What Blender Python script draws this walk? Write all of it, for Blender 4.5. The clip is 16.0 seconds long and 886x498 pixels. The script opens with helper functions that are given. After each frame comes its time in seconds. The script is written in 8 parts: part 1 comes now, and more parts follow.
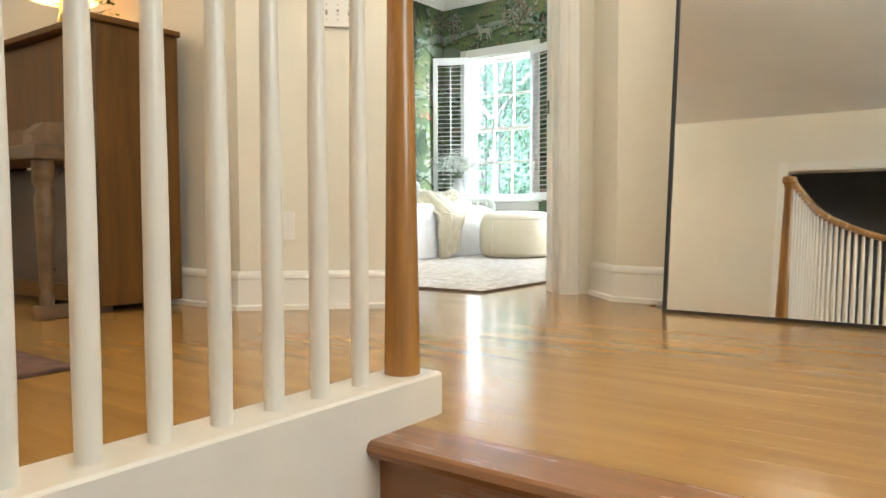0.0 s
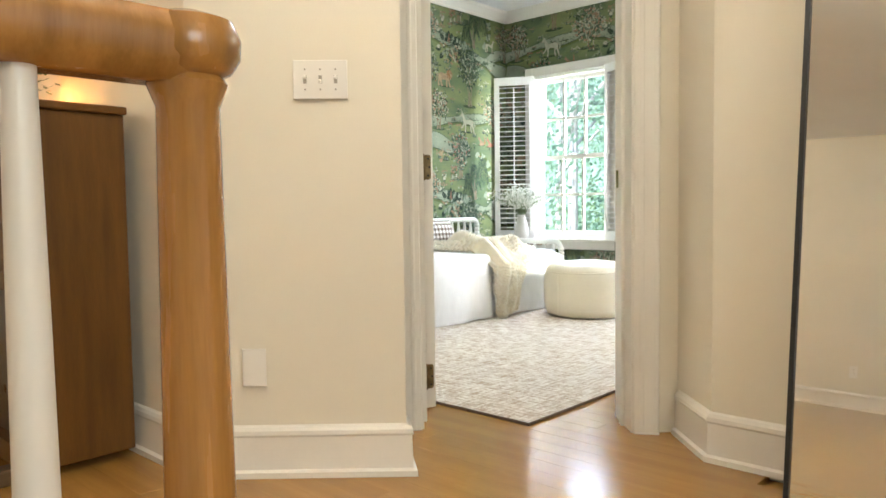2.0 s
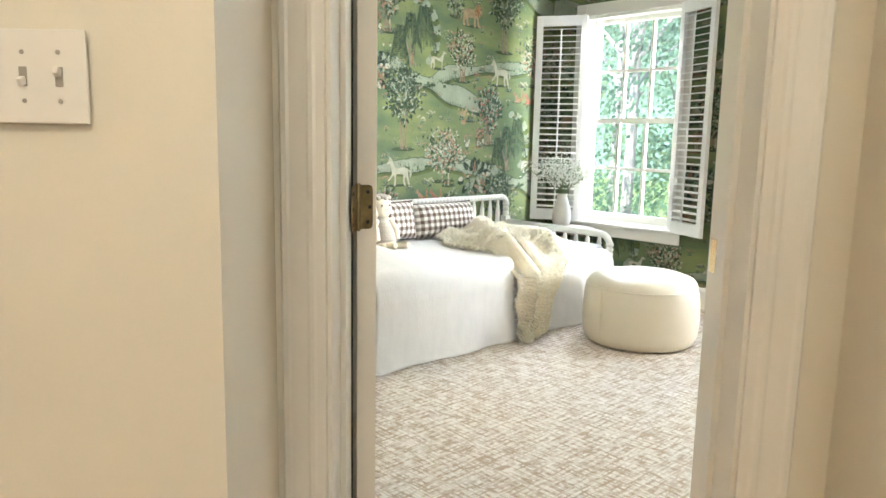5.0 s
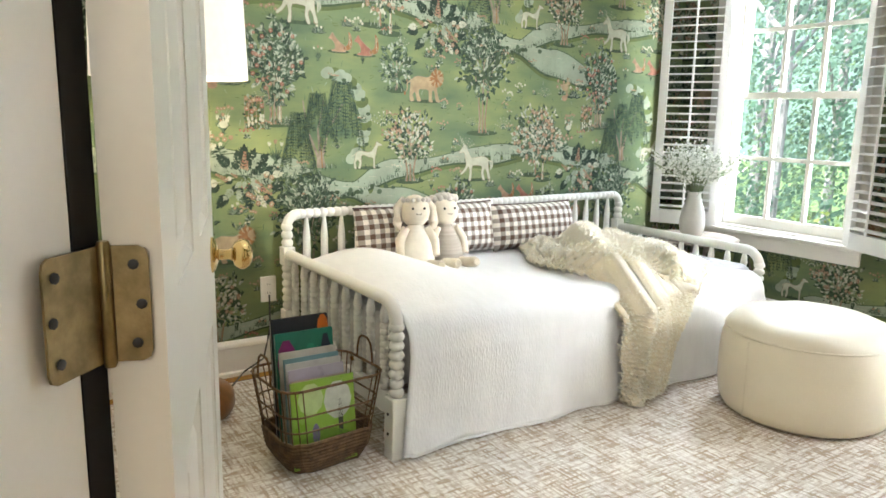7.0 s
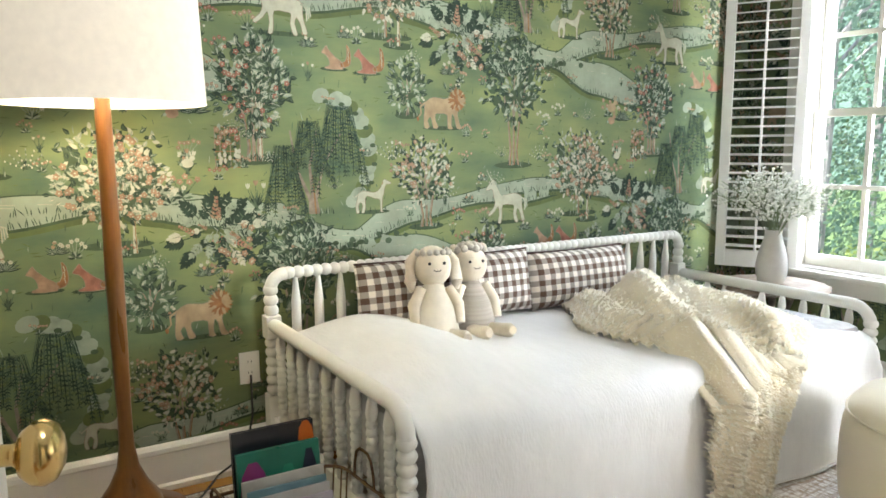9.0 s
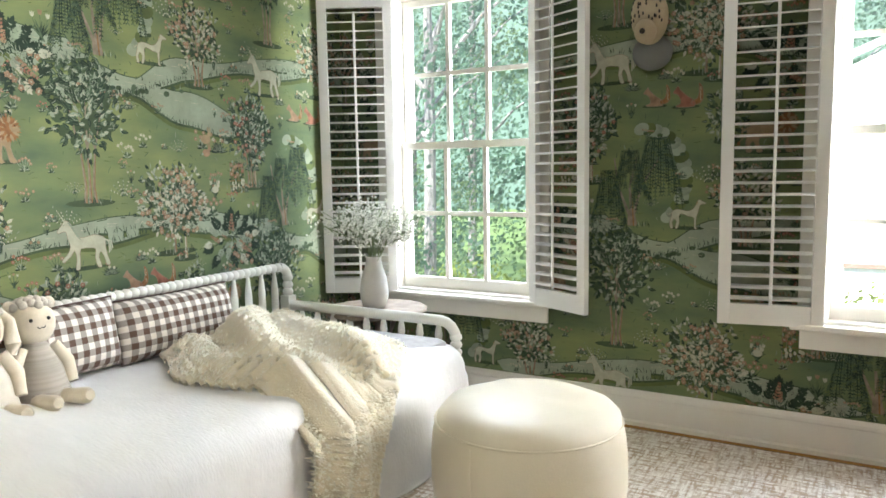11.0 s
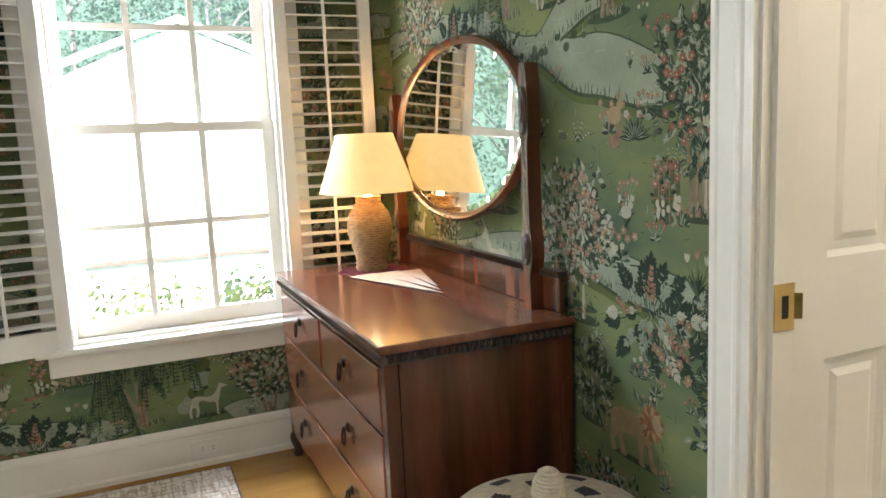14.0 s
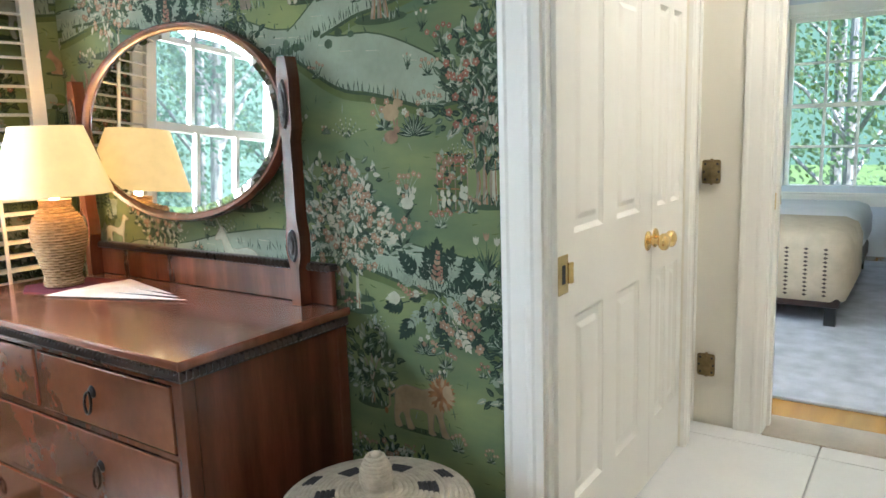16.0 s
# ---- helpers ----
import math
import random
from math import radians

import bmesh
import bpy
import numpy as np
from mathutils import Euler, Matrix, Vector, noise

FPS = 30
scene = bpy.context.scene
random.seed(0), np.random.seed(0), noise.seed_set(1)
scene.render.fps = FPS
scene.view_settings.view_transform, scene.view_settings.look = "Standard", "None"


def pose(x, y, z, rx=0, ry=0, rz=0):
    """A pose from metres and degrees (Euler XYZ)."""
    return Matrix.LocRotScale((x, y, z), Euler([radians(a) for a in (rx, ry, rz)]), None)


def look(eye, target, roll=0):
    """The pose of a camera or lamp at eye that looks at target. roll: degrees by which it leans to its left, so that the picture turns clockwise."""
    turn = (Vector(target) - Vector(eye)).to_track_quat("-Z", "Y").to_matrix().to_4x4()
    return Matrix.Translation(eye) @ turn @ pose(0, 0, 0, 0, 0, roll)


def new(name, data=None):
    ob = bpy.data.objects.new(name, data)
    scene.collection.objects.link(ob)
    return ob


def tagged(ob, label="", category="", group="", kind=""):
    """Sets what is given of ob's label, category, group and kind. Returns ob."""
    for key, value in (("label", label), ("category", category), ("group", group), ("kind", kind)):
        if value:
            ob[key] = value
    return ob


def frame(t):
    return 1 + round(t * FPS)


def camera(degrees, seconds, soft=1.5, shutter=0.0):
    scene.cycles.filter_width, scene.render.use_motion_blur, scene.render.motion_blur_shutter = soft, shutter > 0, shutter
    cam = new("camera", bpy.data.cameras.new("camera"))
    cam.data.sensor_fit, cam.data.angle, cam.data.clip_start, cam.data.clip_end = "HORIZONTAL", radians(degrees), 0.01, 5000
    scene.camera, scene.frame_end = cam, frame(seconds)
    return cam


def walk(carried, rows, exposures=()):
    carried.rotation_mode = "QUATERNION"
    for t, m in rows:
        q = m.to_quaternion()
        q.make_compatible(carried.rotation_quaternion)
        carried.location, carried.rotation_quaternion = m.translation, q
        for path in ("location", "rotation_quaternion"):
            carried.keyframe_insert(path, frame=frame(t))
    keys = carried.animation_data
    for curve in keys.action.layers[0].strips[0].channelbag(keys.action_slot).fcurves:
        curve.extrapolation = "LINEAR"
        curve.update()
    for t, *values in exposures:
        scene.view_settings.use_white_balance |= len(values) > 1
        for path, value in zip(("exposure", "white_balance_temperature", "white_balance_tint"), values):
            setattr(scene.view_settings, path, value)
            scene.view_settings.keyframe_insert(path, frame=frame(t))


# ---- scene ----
cam = camera(63.16, 16.0, soft=1.6)
# seconds, eye x y z, yaw, pitch, roll
PATH = [
    (0, -0.039, 0.065, 0.393, 36.35, -2.79, 0.22),
    (0.5, -0.133, 0.269, 0.531, 37.81, -2.09, 0.53),
    (0.7, -0.169, 0.345, 0.570, 38.32, -1.89, 0.42),
    (1, -0.224, 0.483, 0.623, 39.34, -1.87, 0.06),
    (1.5, -0.300, 0.689, 0.714, 41.88, -2.72, 0.54),
    (2, -0.396, 0.856, 0.823, 42.78, -3.17, 0.77),
    (2.5, -0.429, 0.997, 0.945, 43.00, -4.72, 0.98),
    (3, -0.494, 1.128, 1.023, 44.32, -5.48, 0.65),
    (3.5, -0.614, 1.290, 1.156, 45.04, -5.93, -0.33),
    (3.7, -0.655, 1.365, 1.168, 45.15, -6.61, -0.69),
    (5.8, -1.422, 2.363, 1.145, 48.71, -9.82, -1.49),
    (6, -1.483, 2.451, 1.150, 49.37, -10.07, -1.62),
    (6.5, -1.642, 2.640, 1.153, 51.66, -10.33, -1.21),
    (6.8, -1.723, 2.745, 1.155, 54.40, -10.41, -0.90),
    (7, -1.795, 2.859, 1.153, 56.89, -10.45, -1.04),
    (7.5, -2.008, 3.027, 1.146, 63.32, -10.82, -0.81),
    (8, -2.202, 3.194, 1.157, 67.56, -10.59, -0.29),
    (8.2, -2.313, 3.183, 1.151, 66.52, -10.19, -0.20),
    (10.3, -2.394, 3.402, 1.162, 41.92, -6.41, 0.89),
    (10.5, -2.360, 3.420, 1.153, 39.10, -6.30, 0.90),
    (11, -2.343, 3.434, 1.171, 30.46, -6.25, 0.97),
    (11.5, -2.321, 3.446, 1.184, 21.84, -6.00, 0.88),
    (12, -2.291, 3.471, 1.182, 13.18, -5.78, 1.10),
    (12.5, -2.293, 3.502, 1.187, 4.69, -6.04, 1.37),
    (13, -2.303, 3.545, 1.210, -4.03, -6.49, 1.73),
    (13.5, -2.282, 3.629, 1.197, -13.21, -7.04, 2.10),
    (14, -2.256, 3.786, 1.182, -23.91, -8.03, 2.54),
    (14.5, -2.289, 3.911, 1.175, -35.65, -8.55, 2.82),
    (15, -2.424, 4.019, 1.183, -45.83, -9.15, 2.69),
    (15.5, -2.545, 4.060, 1.186, -52.28, -9.42, 2.40),
    (16, -2.623, 4.053, 1.190, -55.85, -9.33, 1.85),
]

EXPOSURES = [(0.0, 2.9, 5700, 11), (1.5, 2.82, 5850, 13), (2.5, 2.75, 6000, 13), (3.7, 2.68, 6050, 13), (6.0, 2.55, 6150, 13), (7.5, 2.42, 6100, 15), (11.0, 2.1, 6200, 15), (13.0, 2.12, 6300, 16), (14.5, 2.18, 5900, 15), (16.0, 2.3, 5400, 13)]
walk(cam, [(t, pose(x, y, z, 90 + pitch, roll, yaw)) for t, x, y, z, yaw, pitch, roll in PATH], EXPOSURES)

# ---- light ----
world = bpy.data.worlds.new("sky")
scene.world = world
world.use_nodes = True
wn = world.node_tree.nodes
sky = wn.new("ShaderNodeTexSky")
sky.sky_type = "NISHITA"
sky.sun_disc = False
sky.sun_elevation, sky.sun_rotation = radians(58), radians(200)
wn["Background"].inputs["Strength"].default_value = 0.15
world.node_tree.links.new(sky.outputs[0], wn["Background"].inputs["Color"])


def lamp(name, kind, m, power, colour, size=0.1, size_y=None, label="", category="lamp"):
    data = bpy.data.lights.new(name, kind)
    data.energy, data.color = power, colour
    if kind == "AREA":
        data.shape, data.size, data.size_y = "RECTANGLE", size, size_y or size
    elif kind == "POINT":
        data.shadow_soft_size = size
    ob = new(name, data)
    ob.matrix_world = m
    return ob


sun = lamp("sun", "SUN", look((-8, -14, 24), (0, 6, 0)), 5.0, (1.0, 0.95, 0.86))
sun.data.angle = radians(0.53)
# added fill lamps: one at the hall's unseen side opening, the rest under ceilings
lamp("hall_side_fill", "AREA", look((2.5, 0.6, 1.7), (-2, 2.2, 0.6)), 7.5, (1.0, 0.94, 0.82), 1.6, 1.6)
# assumed fill lamps below the ceilings, with no fixture in view
lamp("hall_fill", "POINT", pose(-0.9, 1.2, 2.5), 9.2, (1.0, 0.87, 0.63), 0.18)
lamp("hall_fill", "POINT", pose(-4.6, -1.6, 2.5), 10.5, (1.0, 0.88, 0.66), 0.18)
lamp("bath_fill", "POINT", pose(-0.5, 4.1, 2.3), 6.5, (1.0, 0.90, 0.72), 0.15)
lamp("bedroom_fill", "POINT", pose(-2.7, 4.1, 2.5), 4.3, (0.97, 0.98, 0.97), 0.2)
# unseen lamps throw daylight through both windows, for bright sky and sunlit neighbour house
lamp("sky_fill_east", "AREA", look((0.7, 7.9, 1.2), (-3.6, 6.3, 1.6)), 520, (0.98, 1.0, 0.95), 2.8, 2.8)
lamp("sky_fill_above", "AREA", look((-3.1, 8.0, 3.1), (-3.1, 4.2, 0.2)), 88, (0.82, 0.91, 1.0), 4.2, 1.2)
lamp("sky_fill_west", "AREA", look((-6.9, 7.9, 2.3), (-2.4, 6.4, 1.4)), 70, (0.95, 1.0, 0.98), 1.8, 2.4)

# ---- materials ----
MATS = {}


def mat(name, colour, rough=0.5, metal=0.0, vary=0.12, scale=6.0, bump=0.0, bscale=60.0, stretch=(1, 1, 1), tint=None, spec=0.5, coat=0.0, per_object=0.0, sheen=0.0, glow=0.0, glow_colour=None):
    """A surface with two scales of variation and a fine relief."""
    if name in MATS:
        return MATS[name]
    m = bpy.data.materials.new(name)
    m.use_nodes = True
    nt = m.node_tree
    nodes, links = nt.nodes, nt.links
    b = nodes["Principled BSDF"]
    b.inputs["Roughness"].default_value = rough
    b.inputs["Metallic"].default_value = metal
    b.inputs["Specular IOR Level"].default_value = spec
    b.inputs["Coat Weight"].default_value = coat
    b.inputs["Coat Roughness"].default_value = 0.12
    b.inputs["Sheen Weight"].default_value = sheen
    geo = nodes.new("ShaderNodeNewGeometry")
    mp = nodes.new("ShaderNodeMapping")
    mp.inputs["Scale"].default_value = stretch
    links.new(geo.outputs["Position"], mp.inputs["Vector"])
    n1 = nodes.new("ShaderNodeTexNoise")
    n1.inputs["Scale"].default_value = scale
    n1.inputs["Detail"].default_value = 5.0
    n2 = nodes.new("ShaderNodeTexNoise")
    n2.inputs["Scale"].default_value = bscale
    n2.inputs["Detail"].default_value = 3.0
    links.new(mp.outputs[0], n1.inputs["Vector"])
    links.new(mp.outputs[0], n2.inputs["Vector"])
    ramp = nodes.new("ShaderNodeMapRange")
    ramp.inputs["From Min"].default_value, ramp.inputs["From Max"].default_value = 0.3, 0.7
    links.new(n1.outputs["Fac"], ramp.inputs["Value"])
    dark = tint or tuple(c * (1 - 2.2 * vary) for c in colour)
    mix = nodes.new("ShaderNodeMix")
    mix.data_type = "RGBA"
    mix.inputs[6].default_value = (*dark, 1)
    mix.inputs[7].default_value = (*colour, 1)
    links.new(ramp.outputs[0], mix.inputs[0])
    mix2 = nodes.new("ShaderNodeMix")
    mix2.data_type, mix2.blend_type = "RGBA", "MULTIPLY"
    mix2.inputs[0].default_value = min(1.0, vary * 1.6)
    links.new(mix.outputs[2], mix2.inputs[6])
    links.new(n2.outputs["Color"], mix2.inputs[7])
    hs = nodes.new("ShaderNodeHueSaturation")
    grey = nodes.new("ShaderNodeRGBToBW")
    links.new(n2.outputs["Color"], grey.inputs[0])
    links.new(grey.outputs[0], mix2.inputs[7])
    links.new(mix2.outputs[2], hs.inputs["Color"])
    if per_object:
        info = nodes.new("ShaderNodeObjectInfo")
        rng = nodes.new("ShaderNodeMapRange")
        rng.inputs["To Min"].default_value, rng.inputs["To Max"].default_value = 1 - per_object, 1 + per_object
        links.new(info.outputs["Random"], rng.inputs["Value"])
        links.new(rng.outputs[0], hs.inputs["Value"])
    else:
        hs.inputs["Value"].default_value = 1.0
    links.new(hs.outputs[0], b.inputs["Base Color"])
    rr = nodes.new("ShaderNodeMapRange")
    rr.inputs["To Min"].default_value, rr.inputs["To Max"].default_value = max(0.02, rough - 0.08), min(1.0, rough + 0.08)
    links.new(n1.outputs["Fac"], rr.inputs["Value"])
    links.new(rr.outputs[0], b.inputs["Roughness"])
    if bump:
        bp = nodes.new("ShaderNodeBump")
        bp.inputs["Strength"].default_value = bump
        bp.inputs["Distance"].default_value = 0.004
        links.new(n2.outputs["Fac"], bp.inputs["Height"])
        links.new(bp.outputs[0], b.inputs["Normal"])
    if glow:
        b.inputs["Emission Color"].default_value = (*(glow_colour or colour), 1)
        b.inputs["Emission Strength"].default_value = glow
    MATS[name] = m
    return m


WALL = mat("wall_paint", (0.80, 0.748, 0.625), 0.55, vary=0.03, scale=1.5, bump=0.08, bscale=220)
TRIM = mat("trim_paint", (0.84, 0.81, 0.74), 0.32, vary=0.03, scale=3, bump=0.03, bscale=90)
CEIL = mat("ceiling_paint", (0.85, 0.85, 0.85), 0.8, vary=0.03, scale=2, bump=0.08, bscale=150)
SHUT = mat("shutter_paint", (0.84, 0.83, 0.80), 0.35, vary=0.03, scale=4)
OAK = mat("oak_boards", (0.48, 0.255, 0.064), 0.17, vary=0.09, scale=4.0, bump=0.03, bscale=70, stretch=(0.35, 4.5, 1), coat=0.15, per_object=0.05)
OAKX = mat("oak_nosing", (0.37, 0.15, 0.045), 0.26, vary=0.14, scale=4.0, bump=0.04, bscale=70, stretch=(0.5, 6, 6), coat=0.3)
HONEY = mat("honey_oak", (0.54, 0.25, 0.055), 0.25, vary=0.20, scale=5, bump=0.05, bscale=50, stretch=(7, 7, 0.5), coat=0.35)
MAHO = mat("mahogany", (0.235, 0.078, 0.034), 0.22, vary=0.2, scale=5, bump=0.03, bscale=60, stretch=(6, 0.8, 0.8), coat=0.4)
MAHOD = mat("dark_carving", (0.05, 0.022, 0.014), 0.3, vary=0.2, scale=9, bump=0.1, bscale=90, coat=0.3)
PIANO = mat("walnut_case", (0.175, 0.075, 0.010), 0.5, spec=0.3, vary=0.2, scale=4, bump=0.04, bscale=60, stretch=(5, 5, 0.6), coat=0.08)
BRASS = mat("brass", (0.80, 0.58, 0.24), 0.2, metal=1.0, vary=0.08, scale=20)
ABRASS = mat("aged_brass", (0.42, 0.32, 0.16), 0.38, metal=1.0, vary=0.2, scale=40, bump=0.1, bscale=200)
BLACK = mat("black_metal", (0.02, 0.02, 0.02), 0.4, vary=0.1, scale=20)
PLATE = mat("plate_plastic", (0.83, 0.80, 0.74), 0.35, vary=0.02)
# near-black put in for the shade inside the hinge gap, holes and slots
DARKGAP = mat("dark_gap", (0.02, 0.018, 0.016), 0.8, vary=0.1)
TILE = mat("bath_tile", (0.80, 0.79, 0.77), 0.2, vary=0.04, scale=3, per_object=0.03)
GROUT = mat("grout", (0.55, 0.54, 0.52), 0.8, vary=0.1)
WPAPER = mat("wallpaper_green", (0.235, 0.268, 0.102), 0.75, vary=0.08, scale=2.6, bump=0.05, bscale=320, stretch=(1, 1, 2.6), tint=(0.085, 0.135, 0.078), spec=0.25)


def glass_mat():
    m = bpy.data.materials.new("window_glass")
    m.use_nodes = True
    b = m.node_tree.nodes["Principled BSDF"]
    b.inputs["Roughness"].default_value, b.inputs["Transmission Weight"].default_value, b.inputs["IOR"].default_value = 0.0, 1.0, 1.03
    b.inputs["Base Color"].default_value = (0.97, 1.0, 0.99, 1)
    nt = m.node_tree
    # a trace of translucency puts the hazy window glare into the panes
    glare_veil, mx = nt.nodes.new("ShaderNodeBsdfTranslucent"), nt.nodes.new("ShaderNodeMixShader")
    glare_veil.inputs["Color"].default_value = (0.78, 0.86, 0.82, 1)
    mx.inputs[0].default_value = 0.007
    nt.links.new(b.outputs[0], mx.inputs[1])
    nt.links.new(glare_veil.outputs[0], mx.inputs[2])
    nt.links.new(mx.outputs[0], nt.nodes["Material Output"].inputs["Surface"])
    return m


def mirror_mat():
    m = bpy.data.materials.new("silvered_glass")
    m.use_nodes = True
    b = m.node_tree.nodes["Principled BSDF"]
    b.inputs["Metallic"].default_value, b.inputs["Roughness"].default_value = 1.0, 0.015
    b.inputs["Base Color"].default_value = (0.86, 0.87, 0.85, 1)
    return m


GLASS, MIRROR = glass_mat(), mirror_mat()

# ---- mesh helpers ----
R2 = math.sqrt(2)


def uv(u, v):
    """Plan point from the hall's diagonal axes: u along the door wall, v towards the bedroom."""
    return ((u - v) / R2, (u + v) / R2)


def box(bm, x0, x1, y0, y1, z0, z1, bevel=0.0, m=None):
    vs = [bm.verts.new(c) for c in ((x0, y0, z0), (x1, y0, z0), (x1, y1, z0), (x0, y1, z0), (x0, y0, z1), (x1, y0, z1), (x1, y1, z1), (x0, y1, z1))]
    fs = [bm.faces.new([vs[i] for i in f]) for f in ((3, 2, 1, 0), (4, 5, 6, 7), (0, 1, 5, 4), (1, 2, 6, 5), (2, 3, 7, 6), (3, 0, 4, 7))]
    if bevel:
        es = {e for f in fs for e in f.edges}
        r = bmesh.ops.bevel(bm, geom=list(es), offset=bevel, segments=2, profile=0.5, affect="EDGES")
        vs = list({v for f in r["faces"] for v in f.verts} | {v for v in vs if v.is_valid})
    if m is not None:
        bmesh.ops.transform(bm, matrix=m, verts=vs)
    return vs


def prism(bm, pts, z0, z1):
    lo = [bm.verts.new((x, y, z0)) for x, y in pts]
    hi = [bm.verts.new((x, y, z1)) for x, y in pts]
    n = len(pts)
    bm.faces.new(lo[::-1])
    bm.faces.new(hi)
    for i in range(n):
        bm.faces.new((lo[i], lo[(i + 1) % n], hi[(i + 1) % n], hi[i]))
    return lo + hi


def lathe(bm, profile, segs=20, m=None, cap=True):
    """Turns (radius, height) pairs about z."""
    rings = []
    for r, z in profile:
        rings.append([bm.verts.new((r * math.cos(2 * math.pi * i / segs), r * math.sin(2 * math.pi * i / segs), z)) for i in range(segs)])
    for a, b in zip(rings, rings[1:]):
        for i in range(segs):
            bm.faces.new((a[i], a[(i + 1) % segs], b[(i + 1) % segs], b[i]))
    if cap:
        bm.faces.new(rings[0][::-1])
        bm.faces.new(rings[-1])
    vs = [v for r in rings for v in r]
    if m is not None:
        bmesh.ops.transform(bm, matrix=m, verts=vs)
    return vs


def tube(bm, pts, r, segs=8, closed=False):
    """A round bar along points; r is one radius or one for each point."""
    pts = [Vector(p) for p in pts]
    n = len(pts)
    rs = r if isinstance(r, (list, tuple)) else [r] * n
    rings, up = [], Vector((0, 0, 1))
    for i, p in enumerate(pts):
        a, b = (pts[i - 1], pts[(i + 1) % n]) if closed else (pts[max(0, i - 1)], pts[min(n - 1, i + 1)])
        d = (b - a).normalized()
        side = d.cross(up)
        if side.length < 0.05:
            side = d.cross(Vector((1, 0, 0)))
        side.normalize()
        top = side.cross(d)
        rings.append([bm.verts.new(p + rs[i] * (math.cos(2 * math.pi * k / segs) * side + math.sin(2 * math.pi * k / segs) * top)) for k in range(segs)])
    for i in range(n if closed else n - 1):
        a, b = rings[i], rings[(i + 1) % n]
        for k in range(segs):
            bm.faces.new((a[k], a[(k + 1) % segs], b[(k + 1) % segs], b[k]))
    if not closed:
        bm.faces.new(rings[0][::-1])
        bm.faces.new(rings[-1])
    return rings


def sweep(bm, profile, a, b, out, up=(0, 0, 1)):
    """Extrudes a profile of (out, up) pairs from a to b: mouldings and boards."""
    a, b, out, up = Vector(a), Vector(b), Vector(out).normalized(), Vector(up)
    lo = [bm.verts.new(a + out * o + up * h) for o, h in profile]
    hi = [bm.verts.new(b + out * o + up * h) for o, h in profile]
    n = len(profile)
    bm.faces.new(lo)
    bm.faces.new(hi[::-1])
    for i in range(n):
        bm.faces.new((lo[i], hi[i], hi[(i + 1) % n], lo[(i + 1) % n]))


def finish(name, bm, material, smooth=False, m=None):
    bmesh.ops.recalc_face_normals(bm, faces=bm.faces)
    me = bpy.data.meshes.new(name)
    bm.to_mesh(me)
    bm.free()
    for one in material if isinstance(material, (list, tuple)) else (material,):
        me.materials.append(one)
    if smooth:
        me.polygons.foreach_set("use_smooth", [True] * len(me.polygons))
        if smooth is not True:
            me.set_sharp_from_angle(angle=radians(smooth))
    ob = new(name, me)
    if m is not None:
        ob.matrix_world = m
    return ob


def part(name, bm, material, parent, label="", smooth=False, m=None):
    ob = finish(name, bm, material, smooth)
    ob.parent = parent
    if m is not None:
        ob.matrix_local = m
    if label:
        ob["label"] = label
    return ob


def thing(name, label, category, m=None, group=""):
    ob = new(name)
    ob.empty_display_size = 0.1
    if m is not None:
        ob.matrix_world = m
    return tagged(ob, label, category, group)


def setting(name, bm, material, label, category, smooth=False):
    return tagged(finish(name, bm, material, smooth), label, category, kind="structure")


# ---- structure ----
YN, XW, XE, CZ = 6.63, -4.86, -1.208, 2.74
YS = 2.06          # bedroom's south face
HALL_S = 1.95      # hall's piano wall face
HALL_N = 3.12      # hall's mirror wall face
DU0, DU1, DV0, DV1, DH = 0.328, 1.12, 3.44, 3.65, 2.06
LV0, LV1 = 3.55, 3.785  # the hinge side of the wall stands a little deeper
BY0, BY1 = 4.01, 4.766
W1, W2, WZ0, WZ1 = (-4.53, -3.72), (-2.485, -1.675), 0.535, 2.075

# subfloor
bm = bmesh.new()
box(bm, -6.2, -0.90, -3.1, 6.78, -0.25, -0.019)
box(bm, -0.90, 2.7, 1.03, 3.2, -0.25, -0.019)
setting("floor", bm, OAK, "polished honey oak floor boards running through hall and bedroom", "floor")
bm = bmesh.new()
box(bm, -1.12, 0.31, 3.24, 5.9, -0.2, -0.010)
bath_floor = setting("floor_bath", bm, GROUT, "bathroom floor of large white glossy tiles", "floor")
bm = bmesh.new()
box(bm, 0.31, 4.7, 1.9, 6.8, -0.2, 0.0)
setting("floor_far_bedroom", bm, OAK, "pale oak floor of the far bedroom", "floor")

# bedroom walls
bm = bmesh.new()
xs = [-4.98, *W1, *W2, -1.12]
for a, b in ((0, 1), (2, 3), (4, 5)):
    box(bm, xs[a], xs[b], YN, 6.78, -0.2, 2.9)
for a, b in (W1, W2):
    box(bm, a, b, YN, 6.78, -0.2, WZ0)
    box(bm, a, b, YN, 6.78, WZ1, 2.9)
wall_north = setting("wall_north", bm, WPAPER, "green illustrated woodland wallpaper wall with two windows", "wall")
bm = bmesh.new()
box(bm, -4.98, XW, HALL_S, YN, -0.2, 2.9)
wall_west = setting("wall_west", bm, WPAPER, "green illustrated woodland wallpaper wall behind the daybed", "wall")
bm = bmesh.new()
box(bm, XE, -1.12, BY1, YN, -0.2, 2.9)
box(bm, XE, -1.12, BY0, BY1, DH, 2.9)
wall_east = setting("wall_east", bm, WPAPER, "green illustrated woodland wallpaper wall behind the dresser", "wall")


